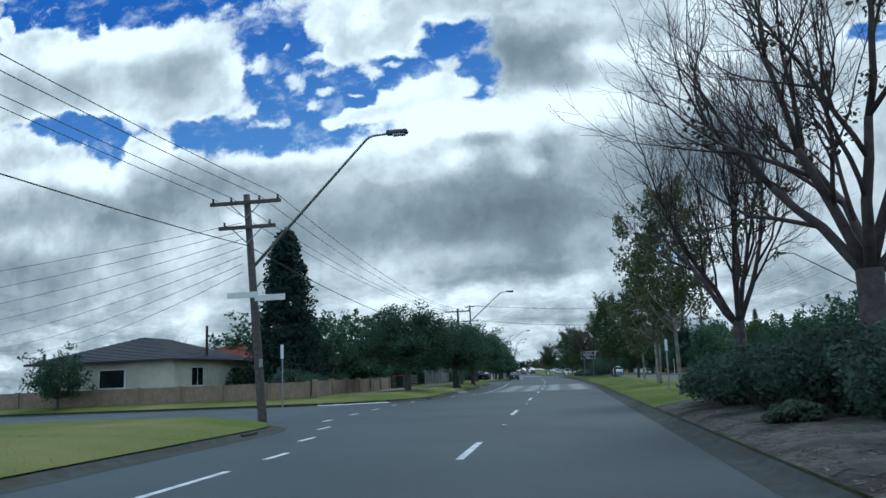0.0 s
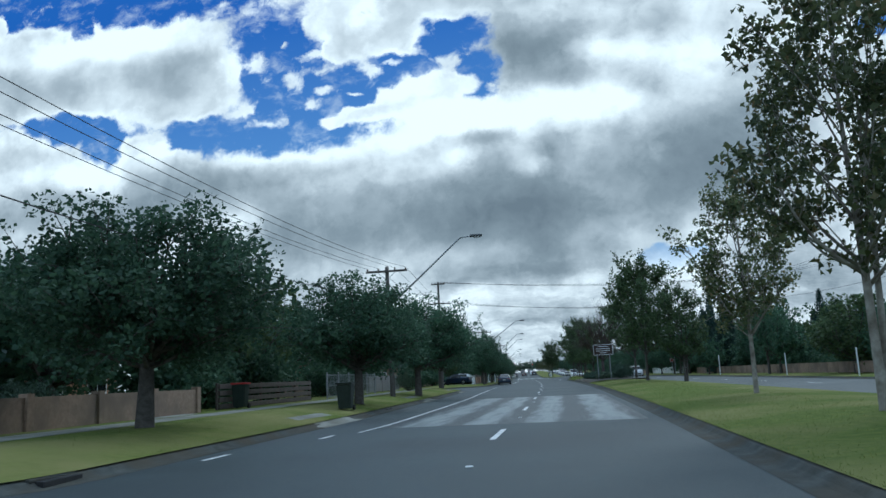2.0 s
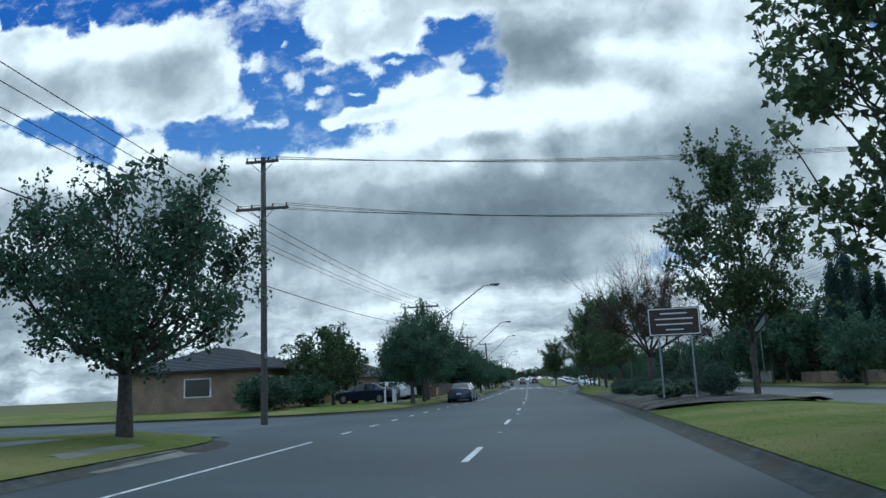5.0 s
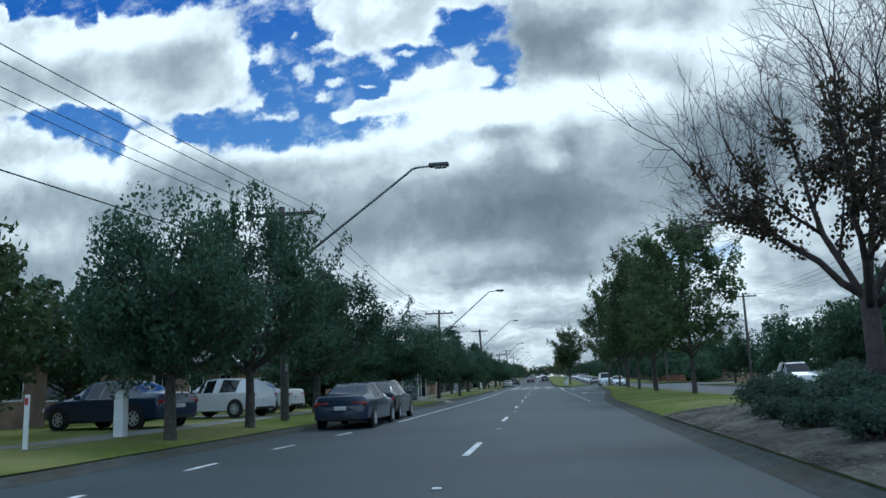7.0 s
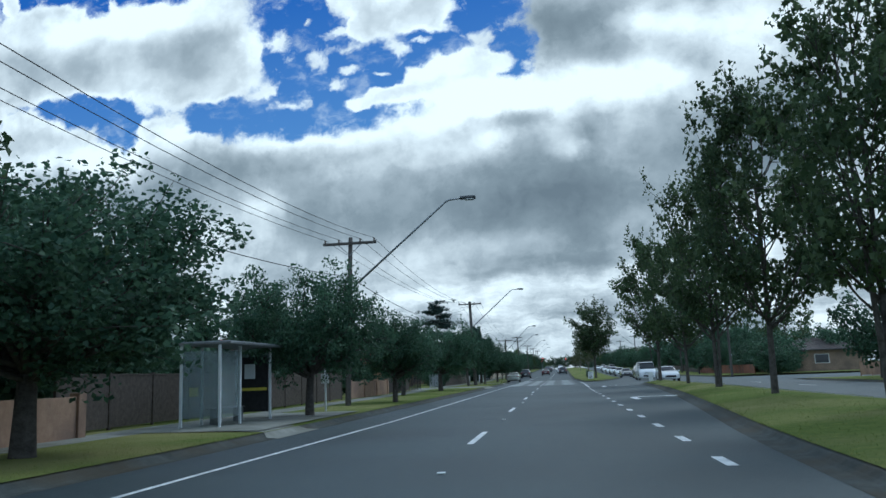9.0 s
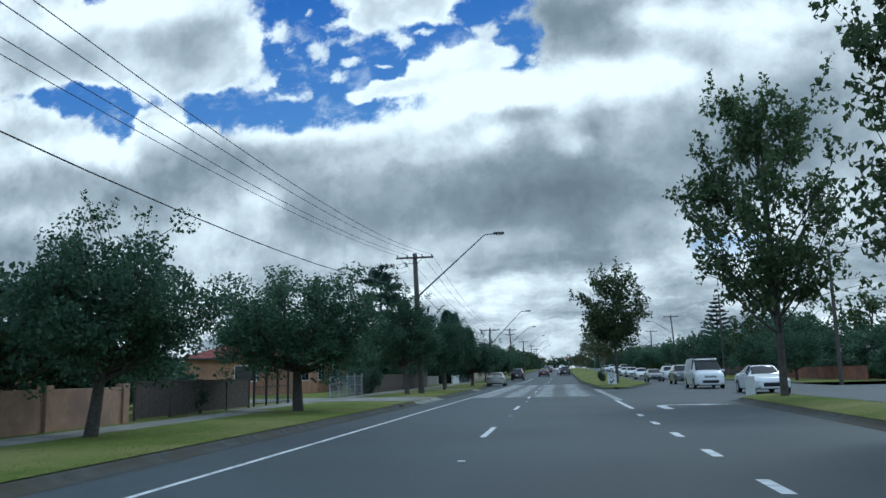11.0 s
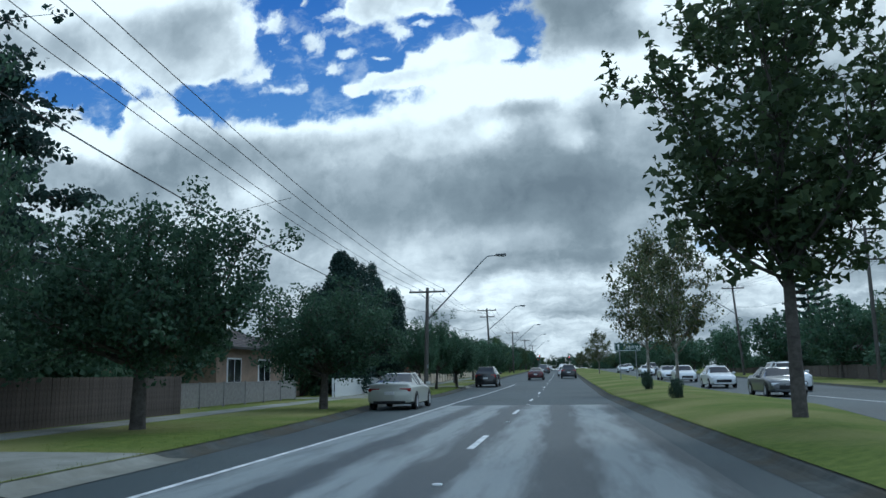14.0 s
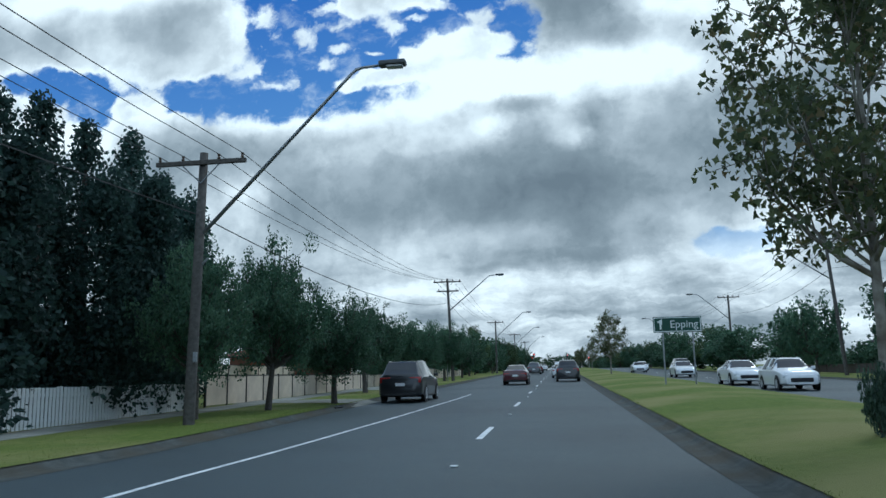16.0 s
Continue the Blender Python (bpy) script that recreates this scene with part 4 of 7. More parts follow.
plant(BT, 14.5, 7.5, 0, 1.0, 1.0, first=True)
plant(BT, 19.5, 6.2, 120, 0.62, 0.78, "slender leafless tree among the median shrubs")
BT2 = bare_tree("bare_tree", 9, 9.9, 1.35, "spreading leafless tree with a few withered leaves", 0.16, 2.1, 6, withered=800, sweep=0.06)
plant(BT2, 136.0, 8.2, 0, 1.08, 1.2, first=True)
plant(BT2, 60, -30, 70, 0.55, 0.55, "small leafless garden tree behind the roof")

# cypresses and pines
CY = cypress("cypress", 3, 10.9, 4.0, "tall dark columnar cypress in a front garden", 1, 20000, leaf=0.2)
plant(CY, 52.5, -17.8, 0, 1.42, 1.06, first=True)
plant(CY, 286.4, -12.5, 50, 1.15, 0.84, "dark conical cypress behind the white paling fence")
CY2 = cypress("cypress", 8, 9.1, 4.2, "dark bushy cypress behind the white paling fence", 4, 24000, leaf=0.15)
plant(CY2, 288.5, -12.8, 0, 1.0, 0.97, first=True)
for n, (y, u, h, w) in enumerate(((290.2, -12.7, 1.01, 1.05), (292.3, -12.6, 0.99, 1.05), (294.6, -12.4, 1.03, 1.0), (296.8, -12.4, 0.93, 1.0))):
    plant(CY2, y, u, 70 * n + 40, w, h)
for n, (y, u, h, w) in enumerate(((147.5, 24.8, 1.26, 0.75), (149.5, 27.0, 1.10, 0.75), (146, 39, 1.15, 0.9), (101, 29.5, 0.75, 0.7))):
    plant(CY2, y, u, 30 * n, w, h, "dark conifer in a garden across the road")
PINE = grown_tree("pine_tree", 71, 11.8, 6.6, 3.0, M_LEAF_CYPRESS, M_BARK, "dark open pine with layered branches", "tier", 34, 9, 34, 0.42, 0.19, 0.22, squash=0.5, category="conifer")
plant(PINE, 254.5, -14.0, 0, 1.0, 1.0, first=True)
NORF = norfolk_pine("norfolk_pine", 13.0, "norfolk island pine with tiered branches across the road", 16, 4.5)
plant(NORF, 331, 29.5, first=True)

# garden trees behind the fences
GARDEN = [(57, -16, 6.2, 8.0, 0), (63, -20, 6.0, 8.0, 1), (71, -15.5, 6.6, 8.5, 2), (80, -17, 6.4, 8.0, 0), (90, -15, 5.6, 7.0, 1), (66, -26, 6.5, 9, 3), (97, -19, 5.0, 6.0, 2), (40, -27, 3.4, 4.0, 3),
          (136, -13, 5.2, 6.0, 2), (146, -17, 5.6, 8.0, 0), (161.5, -12.5, 4.6, 6.0, 3), (168, -12.5, 7.4, 7.6, 2), (176, -13.5, 6.4, 7.0, 0), (186, -13, 5.2, 7.0, 1), (196, -14, 5.0, 7.0, 2), (208, -15, 5.0, 7.0, 0),
          (250, -13.5, 5.2, 6.5, 1), (258, -15, 5.0, 6.0, 3), (268, -15.5, 5.0, 6.0, 0), (304, -17.5, 4.2, 5.0, 1), (320.6, -17.5, 9.0, 6.0, 3), (344, -15, 5.5, 7.0, 0), (262, -30, 8.0, 7, 1)]
for n, (y, u, h, w, i) in enumerate(GARDEN):
    set_tree(FT, i, y, u, h, w, 5.6, 6.6, 53 * n + 20, "dense dark garden tree behind the front fence")
for n in range(26):
    y = 20 + n * 12.5 + (n * 37 % 7)
    if 215 < y < 252:
        continue
    h, w = 4.6 + (n * 29 % 10) * 0.38, 6.5 + (n * 13 % 5) * 0.7
    set_tree(FT, n % 4, y, 25.0 + (n * 17 % 6), h, w, 5.6, 6.6, 41 * n, "dense dark tree in a front garden across the road")
    set_tree(FT, (n + 1) % 4, y + 6, 33.0 + (n * 23 % 9), h + 1.2, w + 1.5, 5.6, 6.6, 67 * n, "tall dark tree behind the houses across the road")
for n, (y, u, h, w) in enumerate(((165.5, 22.6, 6.6, 6.5), (160.5, 24.0, 7.2, 6.5), (186.5, 21.8, 5.9, 5.6), (174.5, 22.2, 5.6, 6.0), (170, 27.5, 7.4, 7.0), (104, 26.5, 5.8, 6.5), (97, 27, 5.6, 6.5), (139, 22.0, 5.0, 5.0), (208, 22.4, 5.6, 6.0), (118, 24.5, 7.4, 7.0), (144, 31, 9.6, 8.5), (137, 29, 8.2, 8.0), (262, 22.6, 4.6, 5.4), (277, 23.0, 5.0, 6.0), (342, 23.4, 6.4, 6.0), (349, 24.0, 6.0, 6.0))):
    set_tree(FT, (0, 3, 1)[n % 3], y, u, h, w, 5.6, 6.6, 71 * n, "broad dark tree on the far verge", "street trees on the far verge")
for n in range(22):
    y = 360 + n * 17
    set_tree(FT, n % 4, y, 21.5 + (n * 7 % 5), 5.0 + (n * 11 % 5) * 0.5, 8.0, 5.6, 6.6, 41 * n, "roadside tree in the distance")
    set_tree(FT, (n + 2) % 4, y, -14 - (n * 5 % 6), 5.5 + (n * 13 % 5) * 0.5, 8.5, 5.6, 6.6, 29 * n, "roadside tree in the distance")
for n in range(16):
    set_tree(FT, n % 4, 760 + n * 9, -70 + n * 9.5, 9.0 + (n * 11 % 5), 16.0, 5.6, 6.6, 41 * n, "tree in the hazy distance")

# shrubs and mulch beds on the median
def bed(y0, y1, u0, u1, name="mulch_bed"):
    ys = frange(y0, y1, 0.7)
    strip(name, ys, [lambda y: kerb_r(y) + 0.13, lambda y: kerb_r(y) + 0.5, lambda y: kerb_r(y) + 1.2, lambda y: kerb_r(y) + 2.0, 8.4, lambda y: u1 - 0.5 + 0.25 * math.sin(y * 1.1), lambda y: u1 + 0.3 * math.sin(y * 1.1)],
          lambda y, u: (0.145 if u - kerb_r(y) < 0.3 else ground_z(y, u) + 0.05 + 0.025 * math.sin(y * 2.3 + u * 2) + 0.02 * math.sin(y * 5.1 - u)) - (0.06 if u > u1 - 0.4 else 0), M_MULCH, "bark mulch bed on the median", "mulch bed")


bed(-30, 23, 4.3, 10.8)
bed(112, 142.5, 4.3, 10.8)
SH = [shrub("shrub", 91 + i, 2.4, 1.5, "dense dark shrub on the median bed", M_SHRUB, 90, 60, 0.1) for i in range(2)]
SH.append(shrub("shrub", 97, 1.6, 0.9, "low rounded grey-green shrub in the mulch", M_SHRUB, 80, 40, 0.08))
seen_shrubs = set()


def bush(i, y, u, turn, sx, sz, label=""):
    first = i not in seen_shrubs
    seen_shrubs.add(i)
    return plant(SH[i], y, u, turn, sx, sz, label, first)


for n, (y, u, sx, sz) in enumerate(((18.6, 5.7, 1.0, 0.8), (20.6, 5.9, 0.9, 0.75), (16.2, 6.0, 1.0, 0.95), (14.0, 6.6, 1.15, 1.0), (18.5, 7.4, 1.1, 1.0), (11.8, 7.0, 1.1, 1.0), (20.5, 7.0, 0.9, 0.8), (9.4, 7.6, 1.1, 1.05), (15.5, 8.6, 1.2, 1.1), (12.0, 9.2, 1.2, 1.15), (6.5, 8.0, 1.1, 1.0), (19.5, 9.6, 1.2, 1.0), (3.5, 8.4, 1.2, 1.0), (21.5, 8.6, 0.7, 0.8))):
    bush(n % 2, y, u, 57 * n, sx, sz)
for n, (y, u, i, sx, sz) in enumerate(((137.6, 6.6, 0, 0.75, 0.6), (136.2, 7.8, 1, 0.8, 0.62), (134.2, 7.2, 0, 0.8, 0.6), (138.6, 8.6, 1, 0.7, 0.75), (132.0, 6.6, 2, 0.9, 0.8), (129.5, 7.4, 2, 0.9, 0.9), (127.0, 6.4, 2, 0.8, 0.8), (126.0, 8.5, 0, 0.6, 0.6), (131.0, 9.0, 1, 0.7, 0.8), (123.0, 7.5, 2, 1.0, 0.9), (134.0, 9.8, 0, 0.8, 0.9), (119, 8.5, 1, 0.8, 0.8), (133.0, 5.9, 2, 0.7, 0.6), (130.2, 6.0, 2, 0.8, 0.7), (128.2, 7.4, 0, 0.55, 0.5), (124.6, 6.2, 2, 0.7, 0.6), (121.4, 6.6, 1, 0.5, 0.5), (135.4, 6.0, 2, 0.6, 0.6), (129.0, 9.4, 0, 0.9, 1.1), (124.5, 9.6, 1, 0.9, 1.0), (139.8, 7.4, 1, 0.6, 0.6))):
    bush(i, y, u, 31 * n, sx, sz, "rounded shrub in the mulch bed of the median")
for y, u, sx, sz in ((29.6, 6.2, 0.28, 0.45), (284.0, 6.7, 0.45, 1.5), (269.4, 6.2, 0.4, 1.1)):
    bush(2, y, u, 10 * y, sx, sz, "leafy suckers at the foot of a median tree")
M_TOPIARY = foliage("pale_shrub_leaf", (0.085, 0.125, 0.085), (0.165, 0.215, 0.140))
plant(shrub("topiary", 105, 1.9, 2.2, "pale green clipped egg-shaped garden shrub", M_TOPIARY, 110, 70, 0.09), 92.5, -10.3, 0, 1.0, 1.0, first=True)
TUSSOCK = shrub("grass_tussock", 108, 1.3, 0.8, "pale green grassy tussock in the mulch bed", M_TOPIARY, 90, 40, 0.16)
for n, (y, u, sx, sz) in enumerate(((126.6, 7.2, 1.1, 1.0), (122.2, 7.8, 1.0, 0.9), (131.6, 8.0, 0.9, 0.9), (118.5, 6.4, 0.9, 0.8), (12.6, 5.4, 0.7, 0.5))):
    plant(TUSSOCK, y, u, 80 * n, sx, sz, first=n == 0)
for y, u, sx, sz in ((44, -14.5, 1.0, 1.1), (48, -14.2, 0.8, 0.9), (54, -14.6, 0.9, 0.9), (238, -10.9, 0.7, 1.15), (235.6, -11.2, 0.7, 1.2), (103, -15, 1.0, 1.0), (212, -11.5, 0.9, 0.9)):
    bush(0, y, u, 77 * y, sx, sz, "clipped green garden bush by the front fence")


# ---- poles, lamps and wires ----
def luminaire(parent, x, y, z, way):
    bm = bmesh.new()
    box(bm, x + way * 0.30, y, z, 0.72, 0.30, 0.14, 0.05)
    lamp = part("luminaire", bm, M_LAMP, parent, "grey street light head", True)
    bm = bmesh.new()
    box(bm, x + way * 0.36, y, z - 0.09, 0.42, 0.22, 0.06, 0.02)
    part("lens", bm, M_LENS, lamp, "clear lens")


def power_pole(y, u, h, lamp=None, arms=1, lean=0.0, label="weathered timber power pole with a crossarm", r=0.15, side=1, arm_z=None, hv=False, attach=0.68):
    base = at(y, u, ground_z(y, u) - 0.02)
    ob = thing("power_pole", *base, label, "power pole", "power poles", heading(y))
    v, f = tube([(0, 0, -0.3), (0, 0, 0), (lean * 0.5, 0, h * 0.5), (lean, 0, h)], [r * 1.05, r, r * 0.88, r * 0.72], 12)
    put("shaft", v, f, M_TIMBER, ob, smooth=True)
    tops = []
    levels = [h - 0.3] + ([h - 1.15] if arms > 1 else []) if not hv else [h - 0.25, h - 2.4]
    for n, z in enumerate(levels):
        wide = (2.5 if n == 0 else 2.0) if not hv else (1.5 if n == 0 else 2.4)
        cx = lean * z / h
        bm = bmesh.new()
        box(bm, cx, -0.16, z, wide, 0.1, 0.12, 0.012)
        part("crossarm", bm, M_TIMBER, ob)
        for s in (-1, 1):
            v, f = tube([(cx, -0.14, z - 0.55), (cx + s * 0.55, -0.17, z - 0.03)], [0.018, 0.018], 5)
            put("brace", v, f, M_STEEL, ob)
        for k in (-0.46, -0.2, 0.2, 0.46) if n == 0 or hv else (-0.4, 0.4):
            x = cx + k * wide
            v, f = tube([(x, -0.16, z + 0.05), (x, -0.16, z + 0.1), (x, -0.16, z + 0.14), (x, -0.16, z + 0.2)], [0.02, 0.05, 0.03, 0.045], 7)
            put("insulator", v, f, M_CERAMIC, ob, "brown ceramic insulator")
            if n == 0 or hv:
                tops.append((x, -0.16, z + 0.2))
    bm = bmesh.new()
    box(bm, lean * 0.25 + r * 0.8, -0.1, h * 0.24, 0.1, 0.08, 0.26, 0.01)
    part("number_plate_bar", bm, M_STEEL, ob)
    if lamp:
        lu, lz = lamp
        x1, z1 = (lu - u) - side * 0.85, lz - 0.12 - ground_z(y, u)
        x0, z0 = lean * attach, h * attach
        v, f = tube([(x0, 0, z0), (x1, 0, z1 - 0.12), (x1 + side * 0.12, 0, z1 - 0.02), (x1 + side * 0.3, 0, z1 + 0.03), (x1 + side * 0.9, 0, z1 + 0.06)], [0.055, 0.042, 0.042, 0.04, 0.036], 8)
        put("lamp_arm", v, f, M_STEEL, ob, "long slanting galvanised arm", True)
        luminaire(ob, x1 + side * 0.8, 0, z1 + 0.08, side)
        v, f = tube([(lean * 0.55, 0, h * 0.56), (lean * 0.55 + side * 0.28, 0, h * 0.60)], [0.03, 0.03], 6)
        put("strut", v, f, M_STEEL, ob)
    m = ob.matrix_basis
    return ob, [m @ Vector(t) for t in tops], m @ Vector((lean * 0.75, -0.2, h * 0.76))


def wire(a, b, sag, r=0.011, name="power_line", label="black overhead wire strung between the poles"):
    a, b = Vector(a), Vector(b)
    n = 14
    pts = [a.lerp(b, i / n) - Vector((0, 0, 4 * sag * (i / n) * (1 - i / n))) for i in range(n + 1)]
    v, f = tube(pts, [r] * (n + 1), 4)
    return tagged(put(name, v, f, M_WIRE), label, "overhead wire", "overhead wires")


POLES = [power_pole(-32, -7.8, 8.0, (-3.2, 9.4)),
         power_pole(23.5, -7.95, 7.5, (-3.45, 9.45), 2, -0.55, attach=0.66),
         power_pole(77.0, -8.3, 7.6, (-3.24, 9.52), lean=-0.1),
         power_pole(144.5, -7.55, 7.6, (-2.1, 9.05), lean=-0.1),
         power_pole(186.3, -7.5, 7.6, (-2.0, 9.3), lean=0.25, label="slim timber power pole beside the bus stop", r=0.13),
         power_pole(236.4, -7.05, 9.1, (-2.0, 10.4), lean=-0.3, r=0.2, label="stout timber power pole with birds' nest of wires"),
         power_pole(289.6, -7.3, 7.1, (-2.2, 9.4), lean=0.2),
         power_pole(340, -7.4, 9.2, (-3.2, 9.6), 2, -0.35),
         power_pole(392, -7.6, 8.2, (-2.6, 9.6)), power_pole(444, -7.6, 8.2, (-2.6, 9.6)), power_pole(497, -7.6, 8.2, (-2.6, 9.6))]
POLES[5][0]["label"] = "stout weathered timber power pole with a crossarm"
for (o1, t1, c1), (o2, t2, c2) in zip(POLES, POLES[1:]):
    far_off = t1[0].y > 330
    for n, (a, b) in enumerate(zip(t1, t2)):
        wire(a, b, 0.75 + 0.12 * n, 0.012 if far_off else 0.010)
    wire(c1, c2, 1.0, 0.016, label="thick black bundled overhead cable")
hv_l = power_pole(115.9, -10.6, 11.6, hv=True, label="tall timber power pole with two crossarms")
hv_r = power_pole(119.2, 23.7, 10.4, hv=True, label="tall timber power pole across the road")
for n, (a, b) in enumerate(zip(hv_l[1], hv_r[1])):
    wire(a, b, 0.5 + 0.08 * n, 0.011, label="overhead wire crossing the road")
right_poles = [power_pole(60, 23.8, 9.4, (18.6, 9.4), side=-1), hv_r, power_pole(160, 22.6, 9.0, (17.6, 9.2), side=-1), power_pole(203, 22.8, 9.2, (17.8, 9.4), side=-1), power_pole(248, 21.6, 9.6, (17.2, 9.8), side=-1), power_pole(296.5, 23.4, 10.9, hv=True),
               power_pole(333, 22.6, 10.3, (18.3, 9.5), 1, -0.6, side=-1), power_pole(369, 22.4, 9.0, (18.2, 9.4), hv=False, side=-1), power_pole(420, 22.4, 9.0, (18.2, 9.4), side=-1)]
for (o1, t1, c1), (o2, t2, c2) in zip(right_poles, right_poles[1:]):
    for n, (a, b) in enumerate(zip(t1[:4], t2[:4])):
        wire(a, b, 0.8 + 0.1 * n, 0.010)
    wire(c1, c2, 1.0, 0.014, label="thick black bundled overhead cable")
# service wires from the poles to the houses
for n in range(7):
    wire(POLES[1][2] + Vector((-0.2, 0, 0.8 - 0.28 * n)), at(26 + n * 5.5, -46, 5.6 - 0.15 * n), 0.9, 0.009, label="service wire from the pole to a house")
for n in range(3):
    wire(POLES[5][2] + Vector((-0.6, 0, 1.6 - 0.3 * n)), at(238 + n * 7, -42, 4.0 + 0.9 * n), 0.8, 0.009, label="service wire from the pole to a house")
wire(at(262, -7.2, 7.4), at(258, -30, 4.2), 0.5, 0.009, label="service wire from the pole to a house")


# ---- fences ----
M_BRICK_TAN = noisy("tan_brick", (0.20, 0.14, 0.10), (0.30, 0.22, 0.16), 6.0, 8, 0.9, 0.5, 40, c3=(0.16, 0.12, 0.09), scale3=0.8)
M_BRICK_PINK = noisy("pink_brick", (0.30, 0.19, 0.13), (0.42, 0.28, 0.19), 6.0, 8, 0.9, 0.5, 40, c3=(0.24, 0.16, 0.12), scale3=0.8)
M_BRICK_RED = noisy("red_brick", (0.20, 0.08, 0.05), (0.30, 0.13, 0.08), 6.0, 8, 0.9, 0.5, 40, c3=(0.16, 0.08, 0.06), scale3=0.8)
M_PALING = noisy("dark_paling", (0.05, 0.04, 0.035), (0.11, 0.09, 0.075), 7.0, 8, 0.9, 0.5, 30, vary=0.25)
M_PALING_GREY = noisy("grey_paling", (0.14, 0.135, 0.13), (0.24, 0.23, 0.22), 7.0, 8, 0.9, 0.4, 30, vary=0.2)
M_WHITE = noisy("white_paint", (0.62, 0.63, 0.62), (0.78, 0.78, 0.76), 5.0, 6, 0.6, 0.15, 30, c3=(0.5, 0.5, 0.48), scale3=1.2)
M_CREAM = noisy("cream_panel", (0.54, 0.45, 0.34), (0.66, 0.56, 0.43), 3.0, 6, 0.7, 0.15, 30, c3=(0.46, 0.39, 0.30), scale3=0.8)
M_BLACK = noisy("black_metal", (0.012, 0.012, 0.013), (0.03, 0.03, 0.03), 8.0, 4, 0.5)
M_MESH = noisy("grey_mesh", (0.24, 0.25, 0.26), (0.36, 0.37, 0.38), 8.0, 4, 0.5, metal=0.4)


def wall_fence(y0, y1, u, h, mat, label, piers=3.0, thick=0.12, side_to=None):
    """A low brick wall with piers and a capping."""
    z = ground_z((y0 + y1) / 2, u)
    ob = thing("front_fence", *at(y0, u, z), label, "fence")
    inv = Vector(at(y0, u, z))
    n = max(1, round((y1 - y0) / piers))
    for i in range(n):
        a, b = y0 + (y1 - y0) * i / n, y0 + (y1 - y0) * (i + 1) / n
        pa, pb = Vector(at(a, u, z)) - inv, Vector(at(b, u, z)) - inv
        bm = bmesh.new()
        mid, turn = (pa + pb) / 2, Matrix.Rotation(math.atan2(pa.x - pb.x, pb.y - pa.y), 4, "Z")
        box(bm, mid.x, mid.y, h / 2 - 0.1, thick, (pb - pa).length - 0.28, h + 0.2, 0.008, turn)
        part("wall_panel", bm, mat, ob)
        bm = bmesh.new()
        box(bm, pa.x, pa.y, h / 2 - 0.06, 0.27, 0.27, h + 0.3, 0.012, turn)
        part("pier", bm, mat, ob)
    bm = bmesh.new()
    box(bm, pb.x, pb.y, h / 2 - 0.06, 0.27, 0.27, h + 0.3, 0.012)
    part("pier", bm, mat, ob)
    return ob


def paling_fence(y0, y1, u, h, mat, label, width=0.10, gap=0.012, pointed=False, rails=2, post_mat=None, name="paling_fence", along_u=False):
    """Upright palings, each its own piece, on posts and rails."""
    z = ground_z((y0 + y1) / 2, u)
    ob = thing(name, *at(y0, u, z), label, "fence", turn=heading((y0 + y1) / 2) if not along_u else 90 + heading(y0))
    length = (y1 - y0) if not along_u else (y1 - y0)
    bm = bmesh.new()
    box(bm, 0, 0, h / 2, 0.02, width, h)
    if pointed:
        for vert in bm.verts:
            if vert.co.z > h * 0.9:
                vert.co.z -= 0.05 * abs(vert.co.y) / (width / 2)
    me = bpy.data.meshes.new("paling")
    bm.to_mesh(me)
    bm.free()
    me.materials.append(mat)
    n = int(length / (width + gap))
    rng = random.Random(int(y0 * 10))
    for i in range(n):
        p = new("paling", me)
        p.parent = ob
        p.matrix_basis = pose(0.03, (i + 0.5) * (width + gap), rng.uniform(-0.012, 0.008), rng.uniform(-0.6, 0.6), 0, 0)
    for i in range(rails):
        bm = bmesh.new()
        box(bm, -0.01, length / 2, h * (0.22 + 0.56 * i / max(1, rails - 1)), 0.05, length, 0.08)
        part("rail", bm, post_mat or mat, ob)
    for i in range(int(length / 2.4) + 1):
        bm = bmesh.new()
        box(bm, -0.08, min(length, i * 2.4), h * 0.48, 0.1, 0.1, h * 1.0, 0.008)
        part("post", bm, post_mat or mat, ob)
    return ob


def panel_fence(y0, y1, u, h, pitch, panel_mat, post_mat, label, name="panel_fence", inset=0.06, mesh=False, top_rail=True, extra=0.08):
    """Framed panels between posts; mesh panels are made of thin bars."""
    z = ground_z((y0 + y1) / 2, u)
    ob = thing(name, *at(y0, u, z), label, "fence", turn=heading((y0 + y1) / 2))
    n = max(1, round((y1 - y0) / pitch))
    step = (y1 - y0) / n
    for i in range(n + 1):
        bm = bmesh.new()
        box(bm, 0, i * step, (h + extra) / 2 - 0.05, 0.08, 0.08, h + extra + 0.1, 0.006)
        part("post", bm, post_mat, ob)
    for i in range(n):
        bm = bmesh.new()
        if mesh:
            for k in range(int(step / 0.09)):
                box(bm, 0, i * step + 0.05 + k * 0.09, h / 2 + 0.03, 0.008, 0.008, h - 0.1)
            for k in range(3):
                box(bm, 0, (i + 0.5) * step, 0.12 + (h - 0.2) * k / 2, 0.02, step - 0.07, 0.025)
        else:
            box(bm, 0, (i + 0.5) * step, h / 2 + 0.03, 0.025, step - 0.07, h - inset)
        made = part("panel", bm, panel_mat, ob)
        if mesh:
            tagged(made, kind="stuff")
        if top_rail and not mesh:
            bm = bmesh.new()
            box(bm, 0, (i + 0.5) * step, h + 0.02, 0.05, step - 0.07, 0.05)
            part("rail", bm, post_mat, ob)
    return ob


